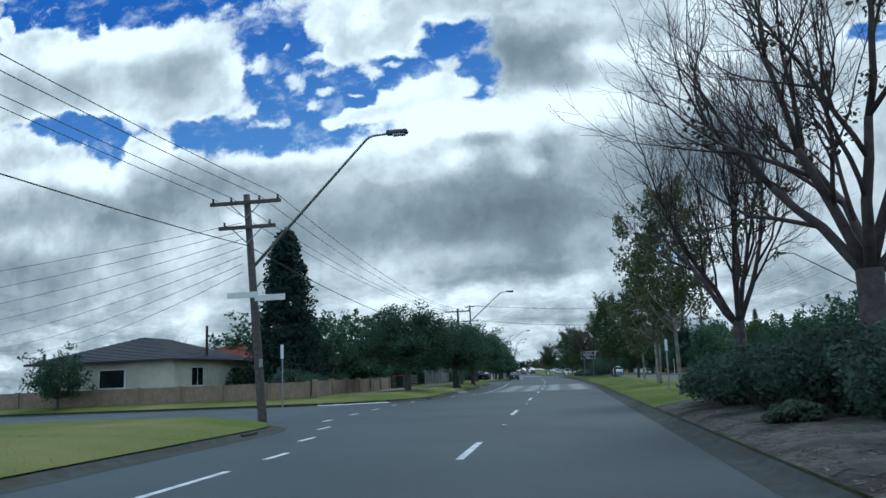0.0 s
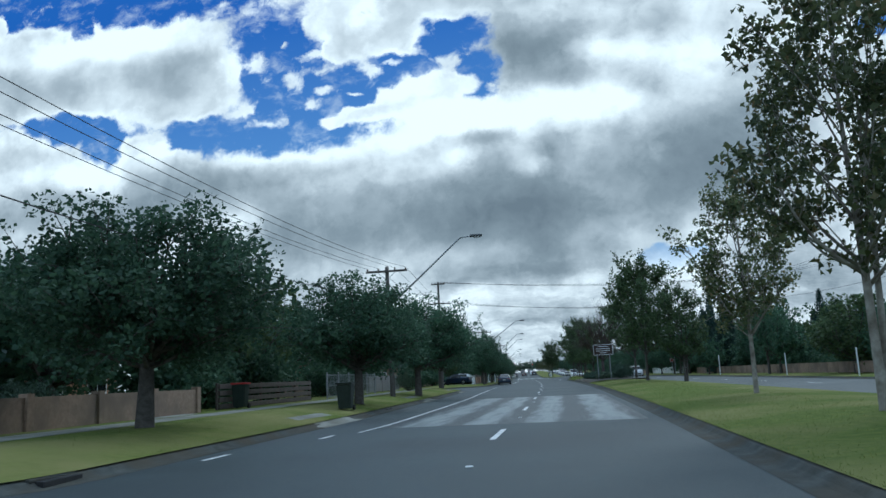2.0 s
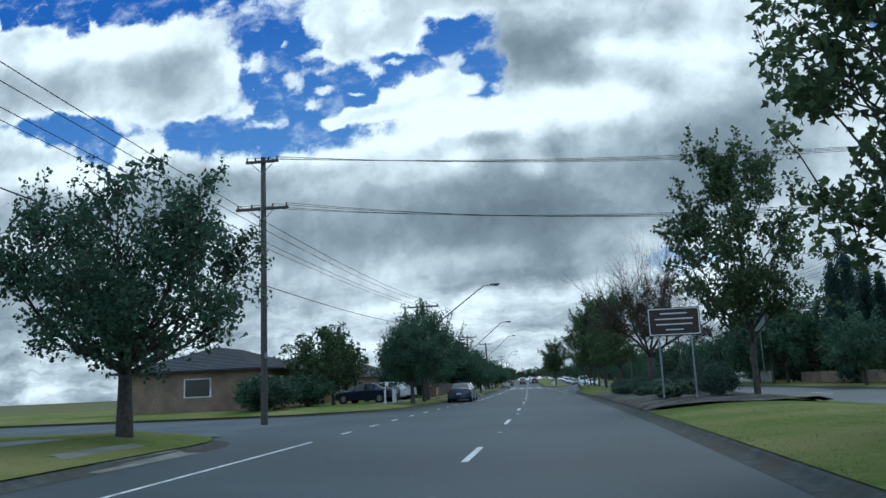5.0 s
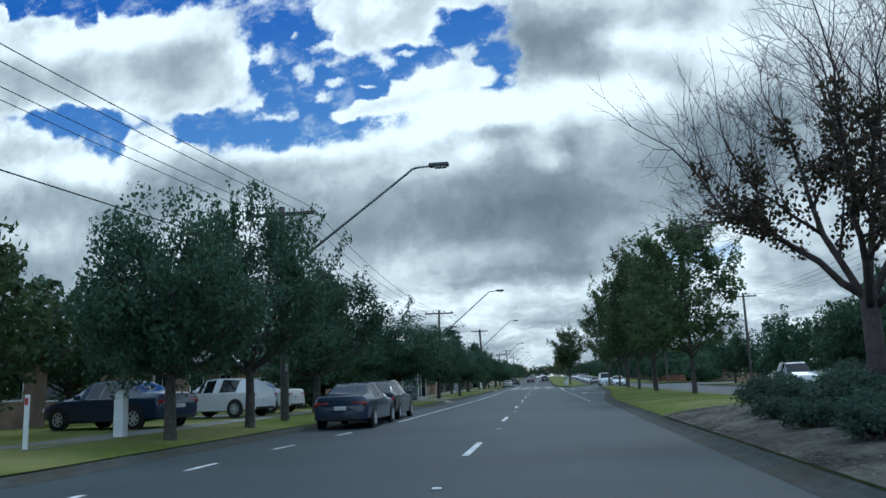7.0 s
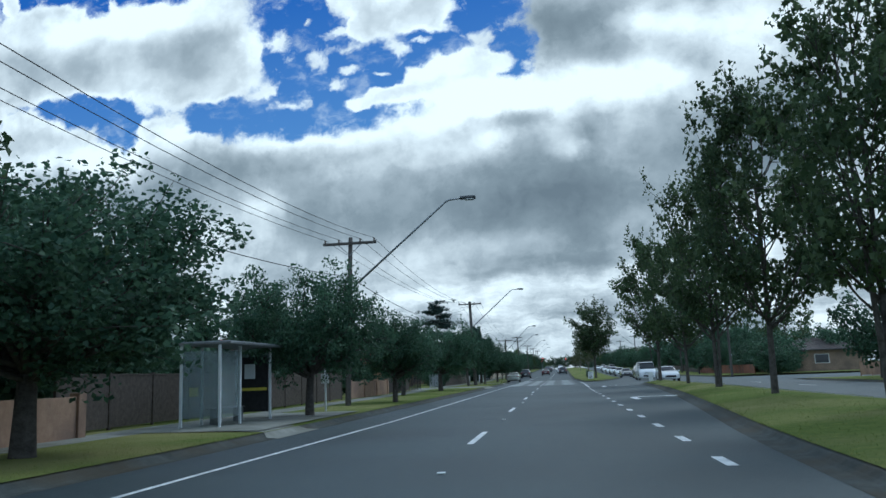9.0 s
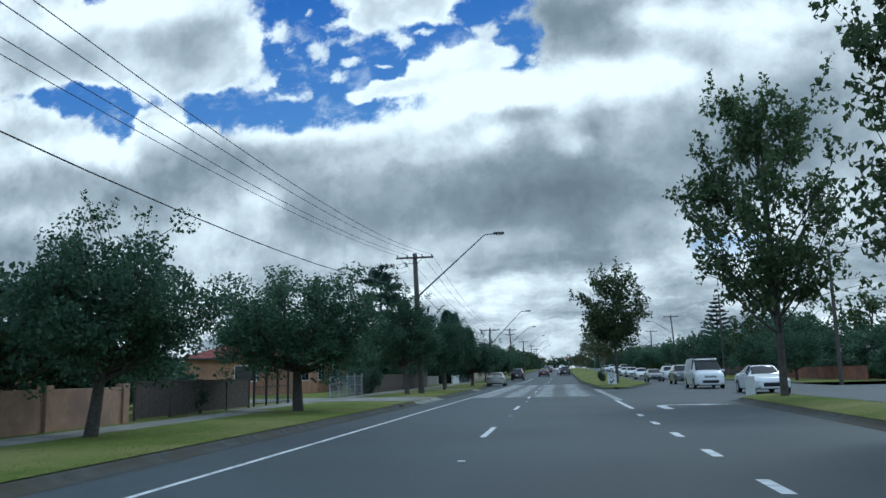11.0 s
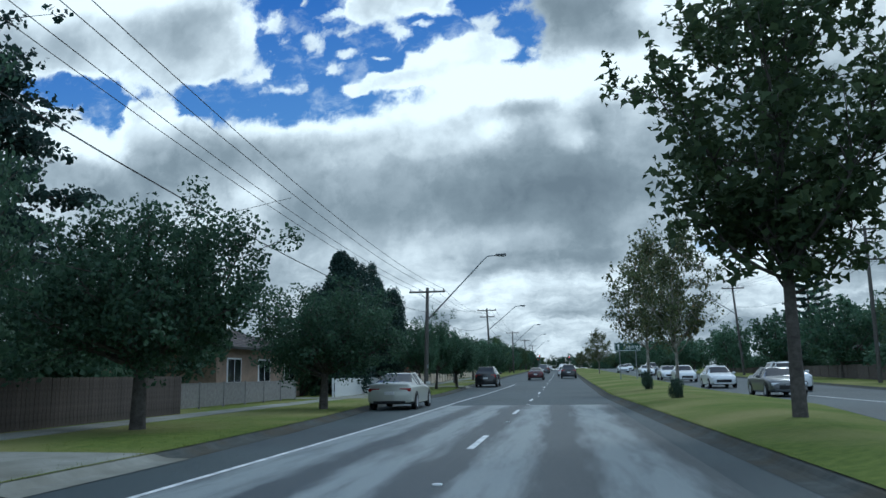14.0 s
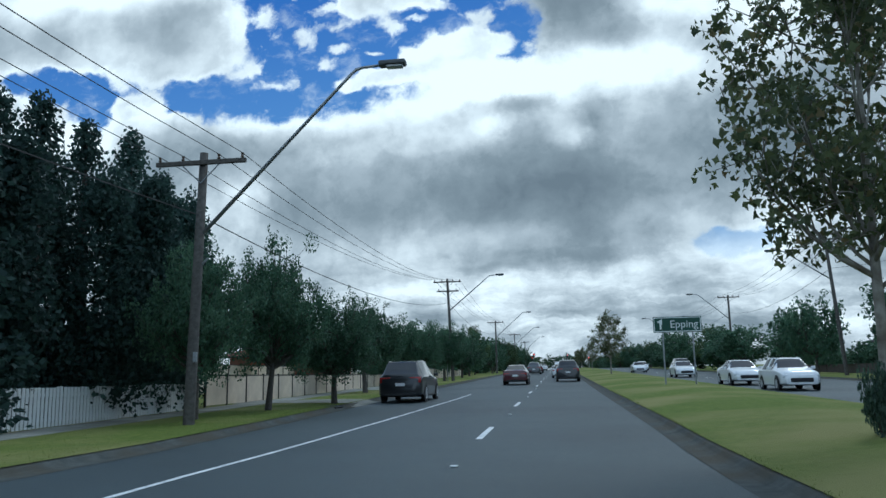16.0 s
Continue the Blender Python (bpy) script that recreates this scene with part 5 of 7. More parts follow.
wall_fence(41.5, 60.0, -12.1, 0.86, M_BRICK_TAN, "low tan brick front fence with piers", 3.1)
for n in range(8):
    z = ground_z(41.5, -14)
    ob = thing("side_fence", *at(41.5, -12.5 - n * 2.6, z), "low tan brick fence along the side street", "fence")
    bm = bmesh.new()
    box(bm, -1.3, 0, 0.4, 2.45, 0.12, 1.0, 0.008)
    part("wall_panel", bm, M_BRICK_TAN, ob)
    bm = bmesh.new()
    box(bm, 0, 0, 0.42, 0.25, 0.25, 1.06, 0.01)
    part("pier", bm, M_BRICK_TAN, ob)


def log_fence(y0, y1, u, label):
    z = ground_z(y0, u)
    ob = thing("sleeper_fence", *at(y0, u, z), label, "fence", turn=heading(y0))
    for i in range(4):
        bm = bmesh.new()
        box(bm, 0, (y1 - y0) / 2, 0.12 + i * 0.27, 0.09, y1 - y0, 0.2, 0.02)
        part("sleeper", bm, M_PALING, ob)
    for i in range(6):
        bm = bmesh.new()
        box(bm, -0.08, (y1 - y0) * i / 5, 0.52, 0.09, 0.13, 1.1, 0.01)
        part("post", bm, M_PALING, ob)
    return ob


log_fence(62.6, 74.2, -12.4, "dark timber sleeper fence with gaps")
panel_fence(75.2, 87.0, -11.7, 1.4, 2.3, M_MESH, M_MESH, "pale tubular steel front fence with gates", "steel_fence", mesh=True)
panel_fence(88.5, 100, -12.5, 1.2, 2.3, M_PALING_GREY, M_PALING_GREY, "grey timber panel fence", "timber_fence")
wall_fence(157.5, 169.5, -9.6, 0.95, M_BRICK_PINK, "low pinkish brick front fence", 3.0)
panel_fence(170, 196, -10.6, 1.5, 2.4, M_PALING, M_PALING, "tall dark timber panel fence behind the bus stop", "timber_fence")
wall_fence(197, 207, -10.4, 1.0, M_BRICK_PINK, "low pinkish brick front fence", 3.0)
panel_fence(208, 216.5, -10.6, 1.1, 2.4, M_PALING, M_PALING, "dark timber front fence", "timber_fence")
panel_fence(217.5, 223.0, -10.8, 1.55, 1.4, M_BLACK, M_BLACK, "dark steel driveway gate with upright bars", "driveway_gate", mesh=True)
panel_fence(228.0, 235.0, -10.7, 1.25, 1.75, M_MESH, M_MESH, "pale wire mesh front fence with tubular posts", "mesh_fence", mesh=True)
paling_fence(236.2, 262.0, -11.1, 1.25, M_PALING, "dark brown timber paling fence", 0.15, 0.01)
panel_fence(263.5, 277.0, -12.3, 0.95, 2.2, M_PALING_GREY, M_PALING_GREY, "low grey weathered timber fence", "timber_fence")
paling_fence(280.0, 297.5, -11.0, 1.1, M_WHITE, "white painted paling fence", 0.11, 0.04, True)
panel_fence(298.0, 336.0, -11.0, 1.15, 1.9, M_CREAM, M_BLACK, "cream panel fence with black steel frames", "panel_fence")
panel_fence(300.0, 330.0, -19.0, 1.9, 2.4, M_CREAM, M_BLACK, "cream boundary fence behind a front garden", "panel_fence")
panel_fence(340.0, 380.0, -11.4, 1.2, 2.4, M_CREAM, M_PALING_GREY, "pale panel front fence", "panel_fence")
panel_fence(44, 92, 24.6, 0.8, 2.4, M_PALING_GREY, M_PALING_GREY, "low grey rail fence across the road", "rail_fence")
panel_fence(94, 160, 25.0, 0.9, 2.4, M_BRICK_TAN, M_BRICK_TAN, "low brown front fence across the road", "front_fence")
panel_fence(172, 207, 26.0, 1.15, 2.4, M_WHITE, M_WHITE, "white panel fence across the road", "panel_fence")
panel_fence(208, 219, 25.0, 1.0, 2.4, M_BRICK_PINK, M_BRICK_PINK, "low brick front fence across the road", "front_fence")
panel_fence(254, 292, 25.5, 1.1, 2.4, M_BRICK_RED, M_BRICK_RED, "low red brick front fence across the road", "front_fence")
panel_fence(294, 360, 26.0, 1.3, 2.4, M_PALING, M_PALING, "dark timber front fence across the road", "timber_fence")


# ---- footpaths and driveways ----
def slab_path(y0, y1, u0, u1, name, label, dz=0.012, pitch=1.5):
    """A concrete path whose slabs are pieces with open joints between them."""
    n = max(1, round((y1 - y0) / pitch))
    root = strip(name, frange(y0, y1, 1.5), [u0, u1], lambda y, u: ground_z(y, u) + dz - 0.008, M_KERB, label, "footpath")
    step = (y1 - y0) / n
    for i in range(n):
        a, b = y0 + i * step + 0.012, y0 + (i + 1) * step - 0.012
        cs = [Vector(at(a, u0, ground_z(a, u0) + dz)), Vector(at(a, u1, ground_z(a, u1) + dz)), Vector(at(b, u1, ground_z(b, u1) + dz)), Vector(at(b, u0, ground_z(b, u0) + dz))]
        put("slab", cs + [c - Vector((0, 0, 0.03)) for c in cs], [(0, 1, 2, 3), (4, 5, 1, 0), (5, 6, 2, 1), (6, 7, 3, 2), (7, 4, 0, 3)], M_PATH, root)
    return root


slab_path(44, 101, -11.0, -9.7, "footpath", "pale concrete footpath with square slabs")
slab_path(132, 214, -9.8, -8.5, "footpath", "pale concrete footpath with square slabs")
slab_path(214, 345, -10.7, -9.4, "footpath", "pale concrete footpath with square slabs")


def driveway(y0, y1, u_in, label="pale concrete driveway crossing the verge"):
    u_k = kerb_l((y0 + y1) / 2)
    rows = [(u_k + 0.38, 0.010), (u_k + 0.06, 0.026), (u_k - 0.02, 0.066), (u_k - 0.10, 0.118), (u_k - 0.26, 0.142), (u_k - 1.0, 0.0), (u_in, 0.0)]
    verts, faces = [], []
    for k, (u, z) in enumerate(rows):
        flare = max(0.0, 0.6 - 0.12 * k)
        for y in (y0 - flare, y1 + flare):
            verts.append(at(y, u, z if k < 5 else ground_z(y, u) + 0.02))
    for k in range(len(rows) - 1):
        faces.append((2 * k, 2 * k + 1, 2 * k + 3, 2 * k + 2))
    return tagged(put("driveway", verts, faces, M_PATH), label, "driveway", kind="structure")


for y0, y1, ui in ((55.8, 59.0, -12), (76.5, 80, -12), (98, 101, -13), (149, 153, -14), (170.5, 172.5, -9), (222.2, 228.2, -15.5), (246, 249, -11), (277.2, 279.8, -13.6), (300.5, 303.5, -11), (316, 319, -11)):
    driveway(y0, y1, ui)


# ---- houses ----
M_TILE_RED = noisy("red_roof_tile", (0.20, 0.055, 0.04), (0.32, 0.10, 0.07), 5.0, 8, 0.7, 0.4, 30, c3=(0.15, 0.05, 0.045), scale3=0.7, vary=0.15)
M_TILE_GREY = noisy("grey_roof_tile", (0.035, 0.037, 0.042), (0.075, 0.078, 0.085), 5.0, 8, 0.7, 0.4, 30, c3=(0.05, 0.05, 0.05), scale3=0.7, vary=0.15)
M_TILE_BROWN = noisy("brown_roof_tile", (0.07, 0.055, 0.05), (0.13, 0.105, 0.095), 5.0, 8, 0.7, 0.4, 30, c3=(0.06, 0.05, 0.05), scale3=0.7, vary=0.15)
M_RENDER = noisy("cream_wall", (0.48, 0.45, 0.36), (0.60, 0.56, 0.46), 3.0, 6, 0.85, 0.2, 30, c3=(0.42, 0.39, 0.32), scale3=0.6)
M_ORANGE = noisy("orange_brick", (0.33, 0.17, 0.10), (0.45, 0.26, 0.16), 6.0, 8, 0.9, 0.4, 40, c3=(0.28, 0.16, 0.10), scale3=0.8)


def glass_material():
    m, n, l, b = material("window_glass", 0.04, 0, 0.42)
    b.inputs["Base Color"].default_value = (0.012, 0.015, 0.017, 1)
    return m


M_GLASS = glass_material()


def house(y, u, long_y, deep_u, wall_h, roof_h, wall_mat, roof_mat, label, windows=3, z=None, face=1):
    """A brick or rendered bungalow with a hipped tile roof in courses; its front faces the road."""
    zz = ground_z(y, u) if z is None else z
    ob = thing("house", *at(y, u, zz), label, "house", turn=heading(y))
    lx, ly = deep_u / 2, long_y / 2
    bm = bmesh.new()
    box(bm, 0, 0, wall_h / 2 - 0.2, deep_u, long_y, wall_h + 0.4)
    wall = part("wall", bm, wall_mat, ob)
    verts, faces = [], []
    courses, over = 16, 0.55
    ridge = max(0.1, ly - lx)
    ring = lambda f: ((lx + over) * (1 - f) + 0.02, (ly + over) * (1 - f) + ridge * f)  # noqa: E731
    for i in range(courses):
        f0, f1 = i / courses, (i + 1) / courses
        for f, dz in ((f0, 0.045), (f1, 0.0)):
            a, b = ring(f)
            zc = wall_h + roof_h * f + dz
            verts += [(-a, -b, zc), (a, -b, zc), (a, b, zc), (-a, b, zc)]
        s = len(verts) - 8
        for k in range(4):
            faces.append((s + k, s + (k + 1) % 4, s + 4 + (k + 1) % 4, s + 4 + k))
    s = 0
    faces.append((3, 2, 1, 0))
    for i in range(courses - 1):
        for k in range(4):
            a, b = 8 * i + 4, 8 * (i + 1)
            faces.append((a + k, a + (k + 1) % 4, b + (k + 1) % 4, b + k))
    roof = put("roof", verts, faces, roof_mat, ob)
    bm = bmesh.new()
    for sx in (-1, 1):
        box(bm, sx * (lx + over), 0, wall_h - 0.02, 0.11, long_y + 2 * over, 0.13)
    for sy in (-1, 1):
        box(bm, 0, sy * (ly + over), wall_h - 0.02, deep_u + 2 * over - 0.12, 0.11, 0.13)
    part("gutter", bm, M_BLACK, roof, "dark roof gutter")
    for i in range(windows):
        yy = -ly + long_y * (i + 0.5) / windows
        bm = bmesh.new()
        box(bm, face * (lx + 0.015), yy, wall_h * 0.58, 0.06, 1.7, 1.25, 0.01)
        w = part("window", bm, M_WHITE, wall, "white framed window")
        for k in (-1, 1):
            bm = bmesh.new()
            box(bm, face * (lx + 0.04), yy + k * 0.4, wall_h * 0.58, 0.03, 0.72, 1.1)
            o = part("pane", bm, M_GLASS, ob)
            o.parent = wall
    for sy in (-1,):
        bm = bmesh.new()
        box(bm, face * 0.5, sy * (ly + 0.015), wall_h * 0.58, 1.8, 0.06, 1.2, 0.01)
        part("window", bm, M_WHITE, wall, "white framed window")
        bm = bmesh.new()
        box(bm, face * 0.5, sy * (ly + 0.04), wall_h * 0.58, 1.6, 0.03, 1.05)
        part("pane", bm, M_GLASS, wall)
    return ob


hA = house(49, -26.0, 12, 9, 2.5, 1.7, M_RENDER, M_TILE_GREY, "cream rendered bungalow with a dark grey tile roof", 2)
v, f = tube([(4.2, -1.0, 2.7), (4.2, -1.0, 4.8)], [0.09, 0.09], 8)
put("flue", v, f, M_BLACK, hA, "black metal flue")
house(66, -27, 11, 9, 2.6, 1.9, M_ORANGE, M_TILE_RED, "brick bungalow with a red tile roof")
house(92, -23, 11, 9, 2.6, 1.8, M_BRICK_TAN, M_TILE_BROWN, "tan brick bungalow half hidden by trees")
house(137, -21, 13, 9, 2.6, 1.7, M_BRICK_TAN, M_TILE_GREY, "brick bungalow with a grey tile roof at the corner")
house(158, -22, 12, 9, 2.6, 1.8, M_BRICK_TAN, M_TILE_BROWN, "brick bungalow with a low brown tile roof")
house(183, -21, 12, 9, 2.6, 1.8, M_BRICK_PINK, M_TILE_BROWN, "brick bungalow behind a timber fence")
house(205, -21, 12, 9, 2.6, 1.8, M_BRICK_PINK, M_TILE_RED, "brick bungalow with a faded red tile roof")
house(245.5, -21.2, 12.0, 8.5, 2.65, 1.75, M_ORANGE, M_TILE_RED, "orange brick bungalow with a red tile roof")
house(277, -18.8, 12.0, 9.0, 2.65, 1.8, M_BRICK_TAN, M_TILE_BROWN, "brick bungalow with a brown tile roof")
house(292, -26, 10.0, 9.0, 2.65, 1.8, M_BRICK_TAN, M_TILE_RED, "brick bungalow with a red tile roof behind the cypresses")
house(334, -20.5, 8.0, 8.0, 2.4, 1.7, M_BRICK_RED, M_TILE_RED, "small brick bungalow with a bright red tile roof")
house(350, -25, 10.0, 9.0, 2.6, 1.8, M_RENDER, M_TILE_GREY, "pale bungalow with a grey roof")
for y, roof, wall, lab in ((62, M_TILE_BROWN, M_BRICK_TAN, "brown brick bungalow across the road"), (84, M_TILE_GREY, M_RENDER, "pale bungalow across the road"), (108, M_TILE_BROWN, M_BRICK_TAN, "brown brick bungalow with a wide roof across the road"),
                           (134, M_TILE_GREY, M_BRICK_TAN, "brick bungalow across the road"), (166, M_TILE_BROWN, M_BRICK_TAN, "brick bungalow across the road"), (192, M_TILE_GREY, M_BRICK_TAN, "pale brick bungalow across the road"),
                           (268, M_TILE_BROWN, M_BRICK_TAN, "tan brick bungalow across the road"), (290, M_TILE_GREY, M_BRICK_TAN, "brick bungalow across the road"), (318, M_TILE_BROWN, M_BRICK_TAN, "brown bungalow across the road"), (345, M_TILE_GREY, M_RENDER, "pale bungalow across the road")):
    house(y, 36, 13, 10, 2.7, 1.8, wall, roof, lab, 3, 0.13, -1)

# hedges and low garden growth that close the view under the trees
HEDGE = [shrub("hedge", 131 + i, 4.2, 2.6, "dense dark garden hedge", M_LEAF_DARK, 55, 64, 0.22) for i in range(3)]
seen_hedge = set()


def hedge(i, y, u, turn, sx, sz, label=""):
    first = i not in seen_hedge
    seen_hedge.add(i)
    return plant(HEDGE[i], y, u, turn, sx, sz, label, first)


for n, (y, u, sx, sz) in enumerate(((62, -14.5, 1.1, 1.0), (66, -15, 1.1, 1.1), (70, -14.8, 1.1, 1.2), (74, -15, 1.1, 1.1), (84, -14.5, 1.0, 0.9), (89, -15.5, 1.1, 1.0), (95, -15, 1.1, 1.0), (57, -19, 1.2, 1.0), (99, -17, 1.2, 1.1), (52, -22, 1.0, 0.8),
                                    (128, -15, 1.0, 0.8), (133, -14, 0.9, 0.8), (162, -13.5, 0.9, 0.9), (166, -13, 1.1, 1.1), (171, -13.5, 1.1, 1.1), (176, -13.5, 1.2, 1.1), (182, -13.5, 1.2, 1.1), (188, -13.5, 1.2, 1.0), (194, -13.5, 1.2, 1.0), (200, -14, 1.2, 1.0),
                                    (211, -14, 1.0, 0.9), (218, -16, 1.2, 0.9), (249, -13.5, 1.0, 1.1), (254, -13.5, 1.0, 1.1), (259, -13.8, 1.0, 1.0), (284, -14.5, 1.0, 1.3), (288, -14.5, 1.0, 1.3), (292, -14.5, 1.0, 1.3), (297, -14.8, 1.0, 1.3),
                                    (302, -16, 0.8, 0.8), (346, -15, 1.2, 1.0), (342, -14, 1.2, 1.0), (349, -14, 1.2, 1.1), (356, -13, 1.2, 1.1), (364, -13, 1.3, 1.1), (372, -13, 1.3, 1.1))):
    hedge(n % 3, y, u, 61 * n, sx, sz)
for n in range(46):
    y = 30 + n * 7.4
    if 216 < y < 251:
        continue
    hedge(n % 3, y, 27.5 + (n * 13 % 5) * 0.8, 47 * n, 1.3 + 0.1 * (n % 3), 0.85 + 0.12 * (n * 7 % 4), "dense dark hedge in a garden across the road")
for n in range(20):
    hedge(n % 3, 380 + n * 19, -11.5, 47 * n, 1.6, 1.2, "dark roadside hedge in the distance")
    hedge((n + 1) % 3, 380 + n * 19, 24, 57 * n, 1.6, 1.2, "dark roadside hedge in the distance")


# ---- vehicles ----
def paint(name, c, rough=0.3, metal=0.0):
    m = noisy(name, c, tuple(min(1, k * 1.12) for k in c), 3.0, 4, rough, metal=metal, spec=0.3)
    m.node_tree.nodes["Principled BSDF"].inputs["Coat Weight"].default_value = 0.9
    m.node_tree.nodes["Principled BSDF"].inputs["Coat Roughness"].default_value = 0.04
    return m


M_TYRE = noisy("tyre_rubber", (0.012, 0.012, 0.012), (0.025, 0.025, 0.025), 9.0, 4, 0.85)
M_RIM = noisy("alloy_rim", (0.42, 0.43, 0.44), (0.58, 0.59, 0.6), 9.0, 4, 0.35, metal=0.25)
M_TRIM = noisy("black_plastic", (0.012, 0.012, 0.013), (0.026, 0.026, 0.027), 9.0, 4, 0.6)
M_TAIL = noisy("red_tail_lens", (0.22, 0.012, 0.012), (0.32, 0.02, 0.02), 9.0, 4, 0.15, spec=0.6)
M_HEAD = noisy("headlight_lens", (0.55, 0.57, 0.6), (0.75, 0.76, 0.78), 9.0, 4, 0.1, spec=0.7)
M_PLATE = noisy("plate_white", (0.6, 0.6, 0.6), (0.7, 0.7, 0.7), 9.0, 3, 0.5)

# stations: share of the length from the tail, half width share, belt height, top height, top width share; then the glass spans
SHAPES = {
    "sedan": dict(l=4.75, w=1.80, h=1.41, belt=0.90, wheel=0.32, st=((0, .82, .60, .72, .76), (.015, .94, .84, .97, .84), (.06, .97, .90, 1.02, .84), (.17, .99, .91, 1.05, .82), (.335, 1, .91, 1.36, .62), (.35, 1, .91, 1.38, .62), (.47, 1, .91, 1.41, .64), (.485, 1, .91, 1.41, .64), (.58, 1, .90, 1.38, .63), (.595, 1, .90, 1.36, .63), (.735, .99, .87, .97, .84), (.80, .98, .85, .92, .84), (.95, .93, .70, .78, .78), (1.0, .76, .52, .58, .64))),
    "hatch": dict(l=4.25, w=1.77, h=1.48, belt=0.94, wheel=0.31, st=((0, .82, .62, .80, .76), (.02, .94, .88, 1.02, .80), (.05, .98, .94, 1.10, .78), (.17, .99, .94, 1.42, .62), (.19, 1, .94, 1.44, .62), (.36, 1, .94, 1.48, .63), (.375, 1, .94, 1.48, .63), (.45, 1, .94, 1.48, .63), (.56, 1, .93, 1.44, .62), (.58, 1, .93, 1.41, .62), (.73, .99, .90, 1.0, .80), (.80, .98, .87, .95, .80), (.95, .92, .74, .82, .74), (1.0, .76, .56, .62, .62))),
    "suv": dict(l=4.65, w=1.87, h=1.70, belt=1.06, wheel=0.36, st=((0, .84, .70, .92, .80), (.015, .95, .98, 1.12, .82), (.035, .98, 1.04, 1.20, .80), (.11, .99, 1.06, 1.62, .66), (.13, 1, 1.06, 1.65, .66), (.36, 1, 1.06, 1.70, .67), (.375, 1, 1.06, 1.70, .67), (.45, 1, 1.06, 1.70, .67), (.58, 1, 1.05, 1.65, .66), (.60, 1, 1.05, 1.62, .66), (.72, .99, 1.02, 1.14, .82), (.80, .98, .99, 1.09, .82), (.95, .94, .88, .98, .78), (1.0, .78, .64, .72, .66))),
    "van": dict(l=5.0, w=1.92, h=1.98, belt=1.12, wheel=0.34, st=((0, .90, .80, 1.0, .88), (.01, .97, 1.08, 1.3, .86), (.02, .98, 1.10, 1.42, .84), (.05, .99, 1.12, 1.90, .78), (.06, 1, 1.12, 1.94, .78), (.36, 1, 1.12, 1.98, .79), (.375, 1, 1.12, 1.98, .79), (.60, 1, 1.12, 1.98, .79), (.70, 1, 1.11, 1.93, .78), (.715, 1, 1.11, 1.90, .78), (.86, .99, 1.06, 1.20, .84), (.90, .98, 1.02, 1.14, .84), (.97, .94, .84, .94, .8), (1.0, .82, .64, .70, .72))),
    "ute": dict(l=5.2, w=1.88, h=1.80, belt=1.08, wheel=0.39, st=((0, .88, .80, 1.0, .84), (.01, .96, 1.04, 1.10, .84), (.03, .98, 1.06, 1.12, .84), (.36, .99, 1.08, 1.14, .84), (.39, 1, 1.08, 1.74, .66), (.50, 1, 1.08, 1.80, .67), (.515, 1, 1.08, 1.80, .67), (.56, 1, 1.08, 1.80, .67), (.64, 1, 1.07, 1.74, .66), (.655, 1, 1.07, 1.71, .66), (.76, .99, 1.04, 1.16, .84), (.82, .98, 1.02, 1.11, .84), (.96, .94, .90, 1.0, .8), (1.0, .8, .66, .74, .68))),
}


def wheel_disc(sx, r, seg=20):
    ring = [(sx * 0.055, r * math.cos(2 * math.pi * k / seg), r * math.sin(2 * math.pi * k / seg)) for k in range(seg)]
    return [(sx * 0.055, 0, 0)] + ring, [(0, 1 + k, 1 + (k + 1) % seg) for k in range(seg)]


def wheel_rim(sx, r, spokes=7):
    """A rim ring, a hub and tapered spokes between them."""
    seg, v, f = 21, [], []
    for a, k in ((0.075, r * 0.86), (0.106, r * 0.9), (0.106, r)):
        v += [(sx * a, k * math.cos(2 * math.pi * i / seg), k * math.sin(2 * math.pi * i / seg)) for i in range(seg)]
    for j in range(2):
        f += [(j * seg + i, j * seg + (i + 1) % seg, (j + 1) * seg + (i + 1) % seg, (j + 1) * seg + i) for i in range(seg)]
    for n in range(spokes):
        a, s0 = 2 * math.pi * n / spokes, len(v)
        for k, w in ((r * 0.1, 0.030), (r * 0.9, 0.022)):
            for side in (-1, 1):
                for x in (0.07, 0.1):
                    v.append((sx * x, k * math.cos(a) - side * w * math.sin(a), k * math.sin(a) + side * w * math.cos(a)))
        f += [(s0 + 1, s0 + 3, s0 + 7, s0 + 5), (s0, s0 + 1, s0 + 5, s0 + 4), (s0 + 2, s0 + 6, s0 + 7, s0 + 3)]
    s0 = len(v)
    v += [(sx * 0.104, r * 0.24 * math.cos(2 * math.pi * i / 10), r * 0.24 * math.sin(2 * math.pi * i / 10)) for i in range(10)]
    f.append(tuple(range(s0, s0 + 10)))
    return v, f


